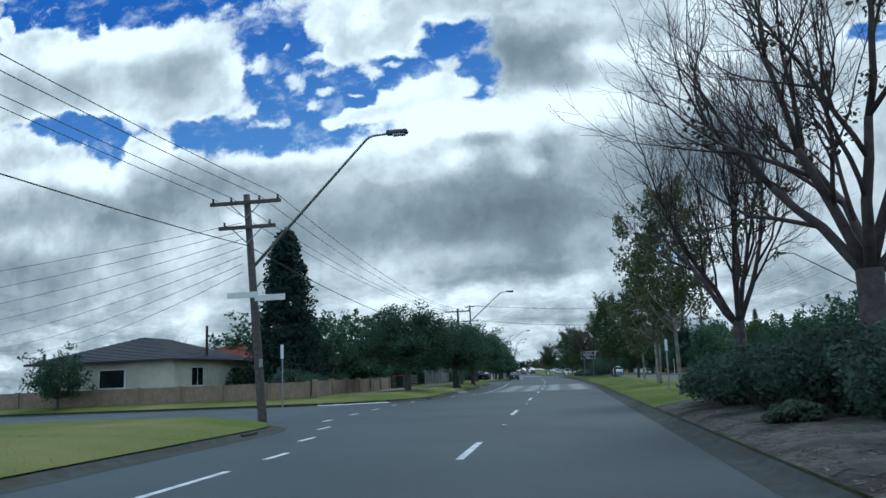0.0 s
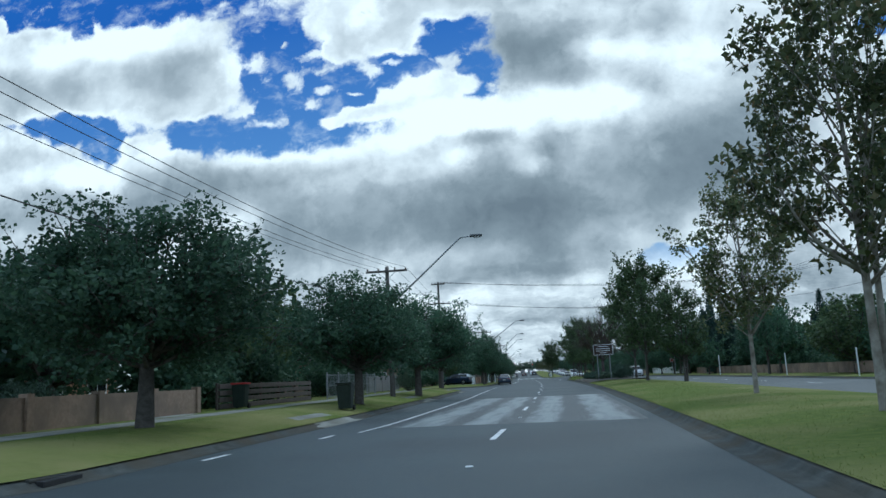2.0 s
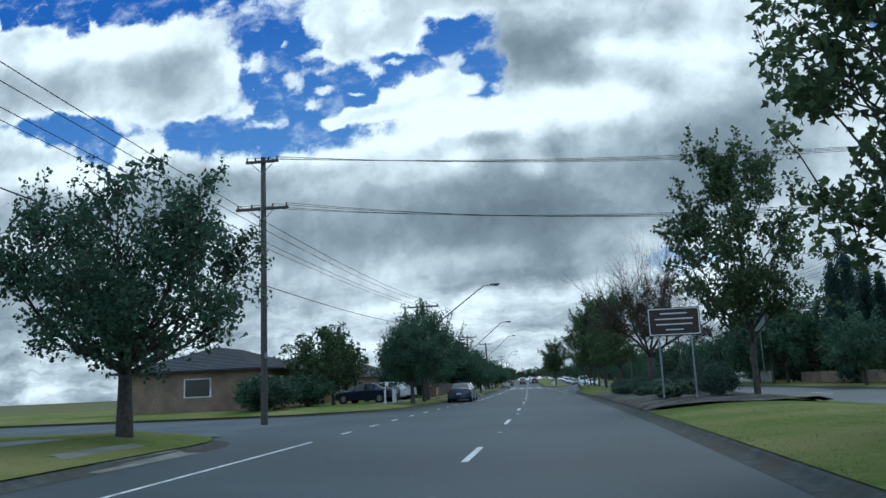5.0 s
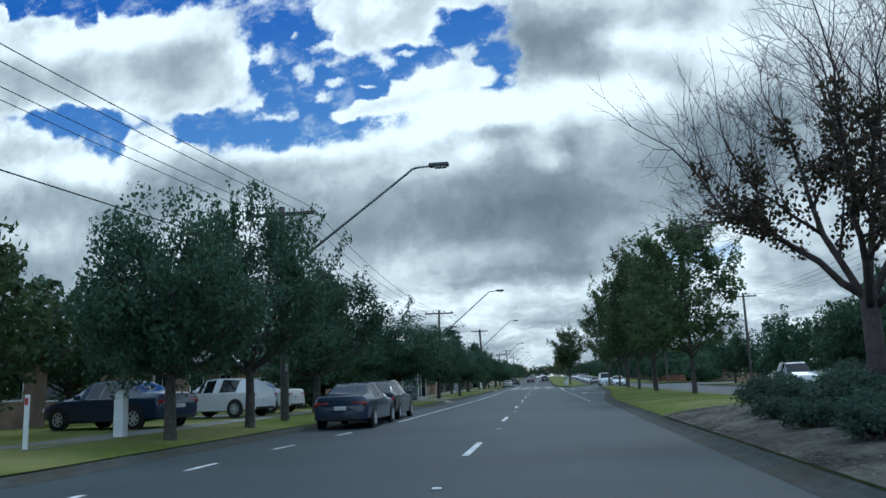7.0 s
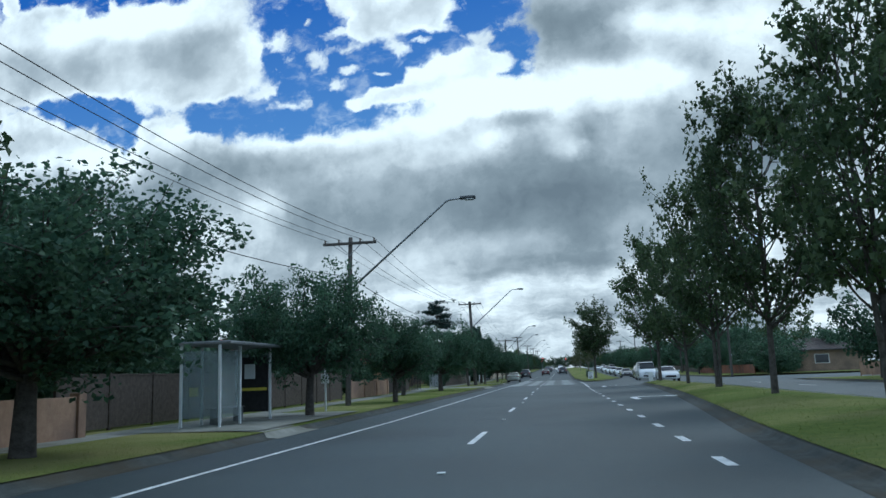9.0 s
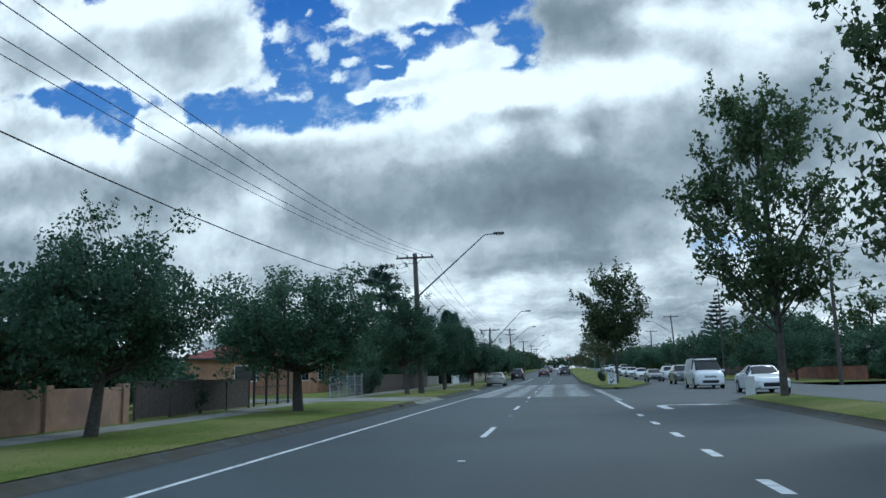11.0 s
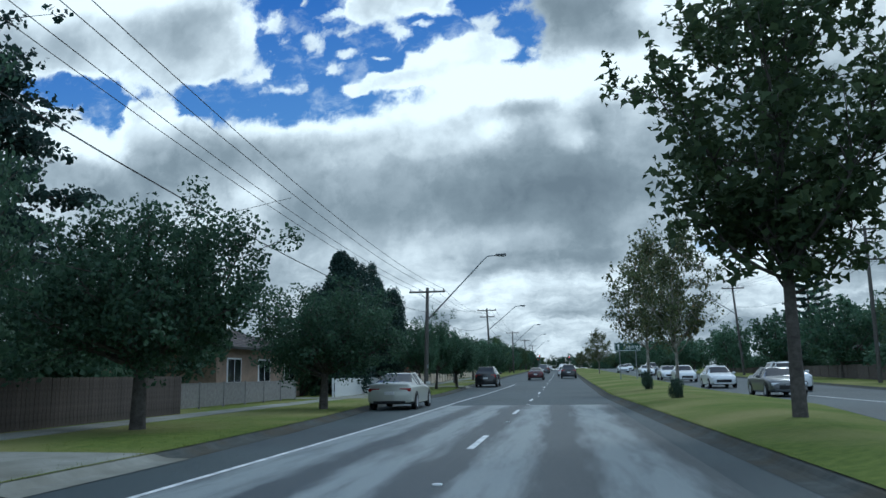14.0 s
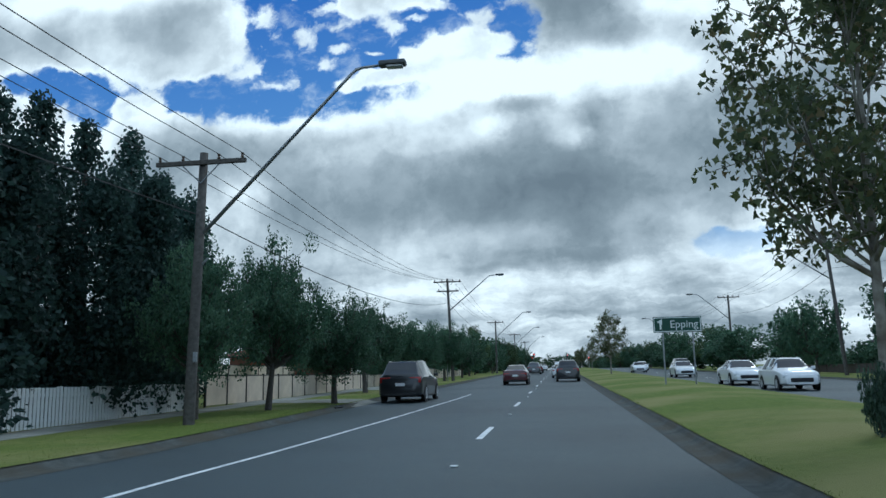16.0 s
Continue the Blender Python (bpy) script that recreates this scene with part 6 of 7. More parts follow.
def car(kind, y, u, mat, label, turn=0.0, group="", z=0.0):
    """A car that points along +y: lofted body, glass, wheels with rims, lamps, plates and mirrors."""
    s = SHAPES[kind]
    L, W, belt, wr = s["l"], s["w"] / 2, s["belt"], s["wheel"]
    ob = thing("van" if kind == "van" else "car", *at(y, u, z + 0.004), label, "van" if kind == "van" else "car", group, heading(y) + turn)
    rings = []
    for f, wf, bz, tz, tw in s["st"]:
        x, yy = W * wf, f * L - L / 2
        low = 0.20 if 0.06 < f < 0.94 else 0.27
        half = [(0, low), (x * 0.90, low), (x * 0.985, low + 0.14), (x, (low + bz) / 2 + 0.06), (x * 0.985, bz - 0.07), (x * 0.955, bz), (W * tw, tz - 0.035), (W * tw * 0.86, tz), (0, tz + 0.012)]
        rings.append([(a, yy, b) for a, b in half] + [(-a, yy, b) for a, b in half[-2:0:-1]])
    n, m = len(rings[0]), len(rings)

    def glide(p0, p1, p2, p3, t):
        return tuple(0.5 * (2 * b + (c - a) * t + (2 * a - 5 * b + 4 * c - d) * t * t + (3 * b - a - 3 * c + d) * t ** 3) for a, b, c, d in zip(p0, p1, p2, p3))

    SUB, CUT = 3, 2
    fine = []
    for i in range(m - 1):
        for q in range(SUB):
            t = q / SUB
            r0, r1, r2, r3 = rings[max(i - 1, 0)], rings[i], rings[i + 1], rings[min(i + 2, m - 1)]
            short = abs(r2[0][1] - r1[0][1]) < 0.12
            fine.append([tuple(x + (y_ - x) * t for x, y_ in zip(r1[k], r2[k])) if short or k in (0, 1, n - 1) else
                         (lambda w: (w[0], r1[k][1] + (r2[k][1] - r1[k][1]) * t, w[2]))(glide(r0[k], r1[k], r2[k], r3[k], t)) for k in range(n)])
    fine.append(rings[-1])
    verts, nn, mm = [], n * CUT, len(fine)
    for r in fine:
        for k in range(n):
            verts.append(r[k])
            verts.append(glide(r[k - 1], r[k], r[(k + 1) % n], r[(k + 2) % n], 0.5) if k not in (0, n - 1, 5, n - 6) else tuple((x + y_) / 2 for x, y_ in zip(r[k], r[(k + 1) % n])))
    groups = {"body": [], "windscreen": [], "rear_window": []}
    cabin0, cabin1 = 4, 8
    for fi in range(mm - 1):
        i, sub = divmod(fi, SUB)
        for fk in range(nn):
            k, half_ = divmod(fk, CUT)
            fc = (fi * nn + fk, fi * nn + (fk + 1) % nn, (fi + 1) * nn + (fk + 1) % nn, (fi + 1) * nn + fk)
            side = k in (5, n - 6)
            top = k in (6, 7, n - 8, n - 7)
            name = "body"
            if side and i in (cabin0 + 1, cabin0 + 3) and kind != "van":
                name = "side_window"
            if side and kind in ("hatch", "suv") and i == cabin0:
                name = "side_window"
            if side and kind == "sedan" and i == cabin0 - 1 and sub == 2:
                name = "side_window"
            if side and i == cabin1 + 1 and sub == 0 and kind != "van":
                name = "side_window"
            if kind == "van" and side and i == 7:
                name = "side_window"
            if top and i == cabin1 + 1:
                name = "windscreen"
            if top and i == cabin0 - 1:
                name = "rear_window"
            if name == "side_window":
                name = "side_window" + ("l" if k == 5 else "r") + ("f" if i > cabin0 + 1 else "b")
            groups.setdefault(name, []).append(fc)
    groups["body"].append(tuple(range(nn - 1, -1, -1)))
    groups["body"].append(tuple((mm - 1) * nn + k for k in range(nn)))
    for name, faces in groups.items():
        if not faces:
            continue
        idx = sorted({i for fc in faces for i in fc})
        back = {i: j for j, i in enumerate(idx)}
        o = put(name if name[:11] != "side_window" else "side_window", [verts[i] for i in idx], [tuple(back[i] for i in fc) for fc in faces], mat if name == "body" else M_GLASS, ob, "" if name == "body" else "dark tinted glass", True)
        o.data.set_sharp_from_angle(angle=radians(58))
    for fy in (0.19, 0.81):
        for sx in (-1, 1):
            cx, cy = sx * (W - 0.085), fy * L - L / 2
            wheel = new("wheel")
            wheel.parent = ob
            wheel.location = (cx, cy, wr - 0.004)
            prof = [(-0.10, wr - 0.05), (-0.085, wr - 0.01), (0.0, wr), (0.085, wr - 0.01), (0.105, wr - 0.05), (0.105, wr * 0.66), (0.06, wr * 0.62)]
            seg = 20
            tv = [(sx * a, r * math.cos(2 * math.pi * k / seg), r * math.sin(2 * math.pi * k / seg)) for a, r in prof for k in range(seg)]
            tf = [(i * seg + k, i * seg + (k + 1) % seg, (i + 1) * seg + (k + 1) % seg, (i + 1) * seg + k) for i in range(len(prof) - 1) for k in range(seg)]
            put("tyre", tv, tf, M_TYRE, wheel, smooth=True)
            # flat black disc standing in for the shade between the spokes
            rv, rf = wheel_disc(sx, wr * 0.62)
            put("hub_shade", rv, rf, M_TRIM, wheel, "dark disc for the shade behind the rim")
            rv, rf = wheel_rim(sx, wr * 0.66)
            put("rim", rv, rf, M_RIM, wheel, "silver alloy rim with spokes")
            av = [(sx * (W - 0.012), cy + (wr + 0.07) * math.cos(2 * math.pi * k / 20), wr + (wr + 0.07) * math.sin(2 * math.pi * k / 20)) for k in range(20)]
            av += [(sx * (W + 0.003), p[1], p[2]) for p in av]
            put("wheel_arch", av, [tuple(range(19, -1, -1)), tuple(range(20, 40))] + [(k, (k + 1) % 20, 20 + (k + 1) % 20, 20 + k) for k in range(20)], M_TRIM, ob, "black wheel arch")
    st = s["st"]
    rz, fz = st[1][2] - 0.08, st[-2][2] - 0.06
    for sx in (-1, 1):
        bm = bmesh.new()
        box(bm, sx * W * 0.67, -L / 2 + 0.075, rz + 0.0, W * 0.50, 0.12, 0.13 if kind not in ("suv", "van") else 0.24, 0.03)
        part("tail_light", bm, M_TAIL, ob, "red tail light", True)
        bm = bmesh.new()
        box(bm, sx * W * 0.68, L / 2 - 0.11 - (0.0 if kind == "van" else 0.05), fz - 0.05, W * 0.40, 0.16, 0.15, 0.04)
        part("headlight", bm, M_HEAD, ob, "clear headlight", True)
        bm = bmesh.new()
        box(bm, sx * (W + 0.09), st[9][0] * L - L / 2 + 0.2, belt + 0.06, 0.2, 0.10, 0.14, 0.03)
        part("mirror", bm, mat, ob, "", True)
        for hy in (-0.02, 0.17):
            bm = bmesh.new()
            box(bm, sx * (W * 0.985 + 0.012), hy * L - 0.25, belt - 0.13, 0.03, 0.18, 0.03, 0.008)
            part("door_handle", bm, mat, ob)
    for yy, zz, mt in ((-L / 2 - 0.01, 0.60 if kind in ("suv", "van", "ute") else 0.52, M_PLATE), (L / 2 - 0.03, 0.40, M_PLATE)):
        bm = bmesh.new()
        box(bm, 0, yy, zz + 0.12, 0.38, 0.06, 0.12, 0.005)
        part("licence_bar", bm, mt, ob, "plain pale bar")
    bm = bmesh.new()
    box(bm, 0, -L / 2 + 0.05, 0.31, W * 1.4, 0.12, 0.10, 0.03)
    part("rear_bumper", bm, M_TRIM, ob, "dark lower rear bumper")
    if kind == "van":
        for sx in (-1, 1):
            bm = bmesh.new()
            box(bm, sx * W * 0.62, -0.3, s["h"] + 0.16, 0.04, L * 0.62, 0.04, 0.008)
            part("rack_rail", bm, M_TRIM, ob, "black roof rack rail")
        for yy in (-1.6, -0.6, 0.4, 1.2):
            bm = bmesh.new()
            box(bm, 0, yy, s["h"] + 0.16, W * 1.24, 0.045, 0.035)
            for sx in (-1, 1):
                box(bm, sx * W * 0.55, yy, s["h"] + 0.06, 0.04, 0.05, 0.2)
            part("rack_bar", bm, M_TRIM, ob, "black roof rack bar")
        for k in range(3):
            bm = bmesh.new()
            box(bm, 0, L / 2 - 0.035, 0.66 + 0.08 * k, W * 0.8, 0.06, 0.03, 0.008)
            part("grille_bar", bm, M_TRIM, ob, "dark grille bar")
    bm = bmesh.new()
    box(bm, 0, L / 2 - 0.05, 0.46, W * 1.1, 0.14, 0.2, 0.04)
    part("grille", bm, M_TRIM, ob, "black grille")
    return ob


P_BLUE, P_BLACK, P_SILVER = paint("dark_blue_paint", (0.012, 0.026, 0.058)), paint("black_paint", (0.012, 0.013, 0.016)), paint("silver_paint", (0.46, 0.46, 0.41), 0.32, 0.35)
P_RED, P_WHITE, P_GREY, P_GREEN = paint("dark_red_paint", (0.055, 0.010, 0.014)), paint("white_car_paint", (0.62, 0.63, 0.64), 0.3, 0.0), paint("grey_paint", (0.07, 0.075, 0.08)), paint("green_paint", (0.10, 0.22, 0.10))
car("sedan", 144.3, -4.85, P_BLUE, "dark blue parked sedan beside the kerb")
car("hatch", 149.2, -4.95, P_BLACK, "black parked hatchback in front of a blue sedan")
car("sedan", 268.8, -4.7, P_SILVER, "older pale gold sedan parked beside the kerb")
car("suv", 304.8, -4.45, P_BLACK, "black compact wagon parked beside the kerb")
car("hatch", 148.3, -11.6, P_WHITE, "white hatchback parked in a driveway", 75, z=0.3)
car("sedan", 153.2, -12.2, P_WHITE, "white sedan parked in a driveway", 80, z=0.28)
car("sedan", 140.5, -11.6, P_BLUE, "dark sedan parked in a front garden", 75, z=0.3)
LEAD = "cars ahead on the main road"
car("sedan", 329.3, -1.1, P_RED, "dark red sedan driving ahead in the kerb lane", 0, LEAD)
car("suv", 336.5, 2.7, P_BLACK, "black wagon driving ahead beside the median", 0, LEAD)
car("suv", 383, -1.5, P_GREY, "dark grey wagon driving ahead in the kerb lane", 0, LEAD)
car("sedan", 396, -1.4, P_RED, "small red sedan driving along the main road", 0, LEAD)
car("sedan", 352, 2.2, P_WHITE, "white sedan driving ahead beside the median", 0, LEAD)
car("suv", 372, 2.2, P_WHITE, "white wagon driving ahead beside the median", 0, LEAD)
car("hatch", 412, 2.0, P_GREY, "grey hatchback driving beside the median", 0, LEAD)
car("sedan", 440, -1.5, P_WHITE, "white sedan far ahead on the main road", 0, LEAD)
car("suv", 455, 2.0, P_GREY, "grey wagon far ahead beside the median", 0, LEAD)
ONC = "oncoming cars on the far carriageway"
for kind, y, u, p, lab in (("sedan", 231, 12.2, P_WHITE, "white sedan coming the other way"), ("van", 244, 11.6, P_WHITE, "white delivery van coming the other way"), ("suv", 262, 12.9, P_GREY, "dark grey wagon coming the other way"),
                           ("sedan", 279.5, 12.4, P_GREY, "dark sedan coming the other way"), ("suv", 288.5, 15.3, P_WHITE, "large white wagon coming the other way"), ("hatch", 295, 12.6, P_WHITE, "white hatchback coming the other way"),
                           ("hatch", 311, 12.7, P_WHITE, "white hatchback with dark grille coming the other way"), ("sedan", 320, 12.5, P_WHITE, "white sedan coming the other way"), ("sedan", 344, 12.9, P_WHITE, "small white sedan coming the other way"),
                           ("ute", 172, 17.4, P_WHITE, "white pickup coming the other way"), ("suv", 362, 15.5, P_GREY, "grey wagon coming the other way"), ("sedan", 380, 12.6, P_WHITE, "white sedan far off coming the other way"), ("hatch", 404, 15.5, P_WHITE, "white hatchback far off coming the other way")):
    car(kind, y, u, p, lab, 180, ONC)


# ---- bus stop, signs, bin and small things ----
M_SIGN_GREEN = noisy("green_sign", (0.012, 0.05, 0.035), (0.02, 0.07, 0.05), 4.0, 4, 0.5)
M_SIGN_BROWN = noisy("brown_sign", (0.035, 0.022, 0.018), (0.055, 0.035, 0.028), 4.0, 4, 0.5)
M_SIGN_WHITE = noisy("white_sign", (0.62, 0.64, 0.64), (0.74, 0.75, 0.74), 4.0, 4, 0.5)
M_SIGN_YELLOW = noisy("yellow_strip", (0.55, 0.45, 0.05), (0.65, 0.55, 0.08), 4.0, 4, 0.5)
M_BIN = noisy("green_bin", (0.010, 0.018, 0.014), (0.02, 0.03, 0.024), 4.0, 4, 0.5)
M_RED_LID = noisy("red_plastic", (0.30, 0.02, 0.02), (0.38, 0.04, 0.03), 4.0, 4, 0.5)


def pane_material():
    m, n, l, b = material("shelter_glass", 0.15, 0, 0.5)
    b.inputs["Base Color"].default_value = (0.5, 0.55, 0.56, 1)
    tr, mx = n.new("ShaderNodeBsdfTransparent"), n.new("ShaderNodeMixShader")
    tr.inputs["Color"].default_value = (0.8, 0.86, 0.86, 1)
    mx.inputs["Fac"].default_value = 0.78
    l.new(b.outputs["BSDF"], mx.inputs[1])
    l.new(tr.outputs["BSDF"], mx.inputs[2])
    l.new(mx.outputs["Shader"], n["Material Output"].inputs["Surface"])
    return m


M_PANE = pane_material()


def words(text, size, mat, parent, m, name="lettering"):
    cu = bpy.data.curves.new(name, "FONT")
    cu.body, cu.size, cu.align_x, cu.align_y, cu.extrude = text, size, "CENTER", "CENTER", 0.002
    cu.materials.append(mat)
    o = new(name, cu)
    o.parent = parent
    o.matrix_basis = m
    return o


FACE = Matrix.Rotation(radians(90), 4, "X")      # turns flat writing to face -y


def board(y, u, w, h, top, mat, border, label, name="road_sign", posts=2, post_mat=None, post_top=None):
    z = ground_z(y, u)
    ob = thing(name, *at(y, u, z), label, "sign", turn=heading(y))
    bm = bmesh.new()
    box(bm, 0, 0, top - h / 2 - z, w, 0.03, h, 0.008)
    part("board", bm, mat, ob)
    if border:
        bm = bmesh.new()
        t = 0.035
        for sz in (-1, 1):
            box(bm, 0, -0.019, top - h / 2 - z + sz * (h / 2 - 0.05), w - 0.08, 0.006, t)
        for sx in (-1, 1):
            box(bm, sx * (w / 2 - 0.05), -0.019, top - h / 2 - z, t, 0.006, h - 0.1 - t)
        part("border", bm, border, ob, "thin pale border")
    for i in range(posts):
        x = 0 if posts == 1 else (i - 0.5) * w * 0.62
        v, f = tube([(x, 0.05, -0.2), (x, 0.05, (post_top or top - 0.1) - z)], [0.04, 0.04], 8)
        put("post", v, f, post_mat or M_STEEL, ob)
    return ob, top - h / 2 - z


sg, zc = board(117.5, 6.7, 2.1, 1.15, 4.05, M_SIGN_BROWN, M_SIGN_WHITE, "dark brown direction sign with pale lines of text")
for i, w in enumerate((1.2, 1.7, 1.6, 0.8)):
    bm = bmesh.new()
    box(bm, 0, -0.02, zc + 0.33 - 0.22 * i, w * 0.9, 0.008, 0.05)
    part("text_bar", bm, M_SIGN_WHITE, sg, "pale unreadable text bar")
sg, zc = board(312.0, 8.0, 2.35, 0.78, 3.65, M_SIGN_GREEN, M_SIGN_WHITE, "dark green direction sign with an arrow and a place name")
words("Epping", 0.52, M_SIGN_WHITE, sg, Matrix.Translation((0.32, -0.025, zc)) @ FACE)
bm = bmesh.new()
box(bm, -0.82, -0.022, zc - 0.06, 0.09, 0.008, 0.36)
bmesh.ops.create_cone(bm, segments=3, radius1=0.17, radius2=0.17, depth=0.008, cap_ends=True, matrix=Matrix.Translation((-0.82, -0.022, zc + 0.14)) @ Matrix.Rotation(radians(90), 4, "X") @ Matrix.Rotation(radians(90), 4, "Z"))
part("arrow", bm, M_SIGN_WHITE, sg, "white arrow pointing up")
kp, zc = board(246.3, 5.6, 0.62, 0.80, 1.14, M_SIGN_WHITE, None, "small white traffic sign with a black arrow", posts=1, post_top=1.0)
words("KEEP", 0.19, M_BLACK, kp, Matrix.Translation((0, -0.022, zc + 0.26)) @ FACE)
words("LEFT", 0.19, M_BLACK, kp, Matrix.Translation((0, -0.022, zc + 0.08)) @ FACE)
bm = bmesh.new()
turn45 = Matrix.Rotation(radians(-45), 4, "Y")
box(bm, 0.03, -0.02, zc - 0.17, 0.09, 0.008, 0.26, 0, Matrix.Rotation(radians(45), 4, "Y"))
box(bm, -0.13, -0.02, zc - 0.22, 0.06, 0.008, 0.17)
box(bm, -0.08, -0.021, zc - 0.30, 0.16, 0.007, 0.06)
part("arrow", bm, M_BLACK, kp, "black arrow pointing down to the left")
board(158.6, 21.5, 1.0, 2.0, 6.9, M_STEEL, None, "tall grey sign board on a post across the road", posts=1)
board(163.5, 22.0, 0.6, 0.6, 2.75, M_RED_LID, M_SIGN_WHITE, "small red and white sign across the road", posts=1)
board(340, -7.9, 0.7, 0.9, 3.0, M_SIGN_WHITE, None, "white square sign on a post past the parked wagon", posts=1, post_top=3.6)
board(35.2, 6.35, 0.12, 0.5, 2.5, M_SIGN_WHITE, None, "slender post with a narrow white sign edge", "marker_sign", posts=1)
st, zc = board(37.4, -12.5, 0.16, 0.7, 3.2, M_SIGN_WHITE, None, "street sign post at the side street corner", "sign_post", posts=1)
for a, u, dz in ((0, -0.62, 0.0), (90, 0.35, -0.12)):
    bm = bmesh.new()
    box(bm, u, -0.22, 4.05 + dz, 1.05, 0.02, 0.2, 0.005)
    part("street_name_plate", bm, M_SIGN_WHITE, POLES[1][0], "pale street name plate")
for y, u, h in ((89.7, 21.4, 1.9), (104, 20.9, 1.9), (129, 21.0, 2.3), (72, 21, 1.8)):
    ob = thing("guide_post", *at(y, u, 0.13), "slim white post beside the far kerb", "post")
    v, f = tube([(0, 0, -0.1), (0, 0, h)], [0.05, 0.05], 8)
    put("post", v, f, M_SIGN_WHITE, ob)
ob = thing("marker_post", *at(132.2, -8.6, ground_z(132, -8.6)), "white marker post with a red reflector on the verge", "post")
bm = bmesh.new()
box(bm, 0, 0, 0.5, 0.10, 0.04, 1.1, 0.01)
part("post", bm, M_SIGN_WHITE, ob)
bm = bmesh.new()
box(bm, 0, -0.024, 0.92, 0.07, 0.008, 0.14)
part("reflector", bm, M_RED_LID, ob, "red reflector")
ob = thing("service_pillar", *at(135.7, -8.65, ground_z(135, -8.6)), "pale grey service pillar on the verge", "service pillar")
bm = bmesh.new()
box(bm, 0, 0, 0.52, 0.26, 0.22, 1.16, 0.03)
part("body", bm, M_SIGN_WHITE, ob)
bm = bmesh.new()
box(bm, 0, 0, 1.13, 0.30, 0.26, 0.06, 0.015)
part("cap", bm, M_STEEL, ob)
ob = thing("bollard", *at(222.5, 9.7, 0.2), "grey square bollard on the median nose", "bollard")
bm = bmesh.new()
box(bm, 0, 0, 0.35, 0.36, 0.16, 0.8, 0.02)
part("body", bm, M_SIGN_WHITE, ob)


def wheelie_bin(y, u, turn, lid_mat, label):
    ob = thing("wheelie_bin", *at(y, u, ground_z(y, u)), label, "bin", turn=heading(y) + turn)
    bm = bmesh.new()
    made = box(bm, 0, 0, 0.52, 0.58, 0.56, 0.92)
    for vert in made:
        if vert.co.z < 0.3:
            vert.co.x *= 0.82
            vert.co.y *= 0.82
    bmesh.ops.bevel(bm, geom=list(bm.edges), offset=0.03, segments=2, affect="EDGES")
    part("body", bm, M_BIN, ob)
    bm = bmesh.new()
    box(bm, 0, 0, 1.02, 0.64, 0.66, 0.07, 0.025)
    part("lid", bm, lid_mat, ob)
    bm = bmesh.new()
    box(bm, 0, 0.36, 0.94, 0.46, 0.05, 0.05, 0.012)
    part("handle", bm, M_BIN, ob)
    for sx in (-1, 1):
        v, f = tube([(sx * 0.22, 0.24, 0.1), (sx * 0.30, 0.24, 0.1)], [0.1, 0.1], 12)
        put("wheel", v, f, M_TYRE, ob)
    return ob


wheelie_bin(62.0, -6.9, 0, M_BIN, "dark green wheelie bin on the verge")
wheelie_bin(63.6, -11.9, 0, M_RED_LID, "dark bin with a red lid by the sleeper fence")


def bus_shelter(y, u):
    z = ground_z(y, u)
    ob = thing("bus_shelter", *at(y, u, z), "glazed bus shelter with a flat roof", "bus shelter", turn=heading(y))
    L, D, H = 3.7, 1.1, 2.2
    for x, yy in ((0, 0), (0, 1.35), (0, L - 1.2), (0, L), (-D, 0), (-D, 1.25), (-D, 2.5), (-D, L)):
        if x == 0 and yy == L - 1.2:
            continue
        bm = bmesh.new()
        box(bm, x, yy, H / 2, 0.07, 0.07, H, 0.01)
        part("post", bm, M_SIGN_WHITE, ob, "pale grey post")
    bm = bmesh.new()
    box(bm, -D / 2 + 0.14, L / 2 + 0.1, H + 0.06, D + 0.4, L + 0.35, 0.09, 0.03)
    part("roof", bm, M_STEEL, ob, "flat grey roof")
    for yy in (0.63, 1.88, 3.1):
        bm = bmesh.new()
        box(bm, -D, yy, 1.15, 0.012, 1.14, 1.8)
        part("pane", bm, M_PANE, ob, "clear back pane")
    for yy in (0, L):
        bm = bmesh.new()
        box(bm, -D / 2, yy, 1.15, D - 0.1, 0.012, 1.8)
        part("pane", bm, M_PANE, ob, "clear end pane")
    bm = bmesh.new()
    box(bm, -0.0, 0.68, 1.15, 0.012, 1.2, 1.8)
    part("pane", bm, M_PANE, ob, "clear front pane")
    bm = bmesh.new()
    box(bm, -D / 2, L - 0.03, 0.95, D - 0.2, 0.02, 0.09)
    part("stripe", bm, M_SIGN_YELLOW, ob, "yellow stripe")
    bm = bmesh.new()
    box(bm, -D / 2 - 0.1, L - 0.05, 1.5, 0.34, 0.02, 0.46)
    part("timetable", bm, M_SIGN_WHITE, ob, "white timetable sheet")
    bm = bmesh.new()
    box(bm, -D / 2, L - 0.015, 1.1, D - 0.12, 0.02, 1.7, 0.004)
    part("notice_panel", bm, M_BLACK, ob, "dark end panel")
    bm = bmesh.new()
    box(bm, -D + 0.02, 0.7, 0.95, 0.015, 0.5, 0.24)
    part("sticker", bm, M_SIGN_YELLOW, ob, "faded yellow sticker")
    seat = new("bench")
    seat.parent = ob
    for k in range(3):
        bm = bmesh.new()
        box(bm, -D + 0.3 + 0.13 * k, 1.9, 0.46, 0.11, 1.9, 0.03, 0.008)
        part("slat", bm, M_PALING_GREY, seat)
    for yy in (1.2, 2.8):
        bm = bmesh.new()
        box(bm, -D + 0.43, yy, 0.22, 0.3, 0.05, 0.44)
        part("bench_leg", bm, M_STEEL, seat)
    return ob


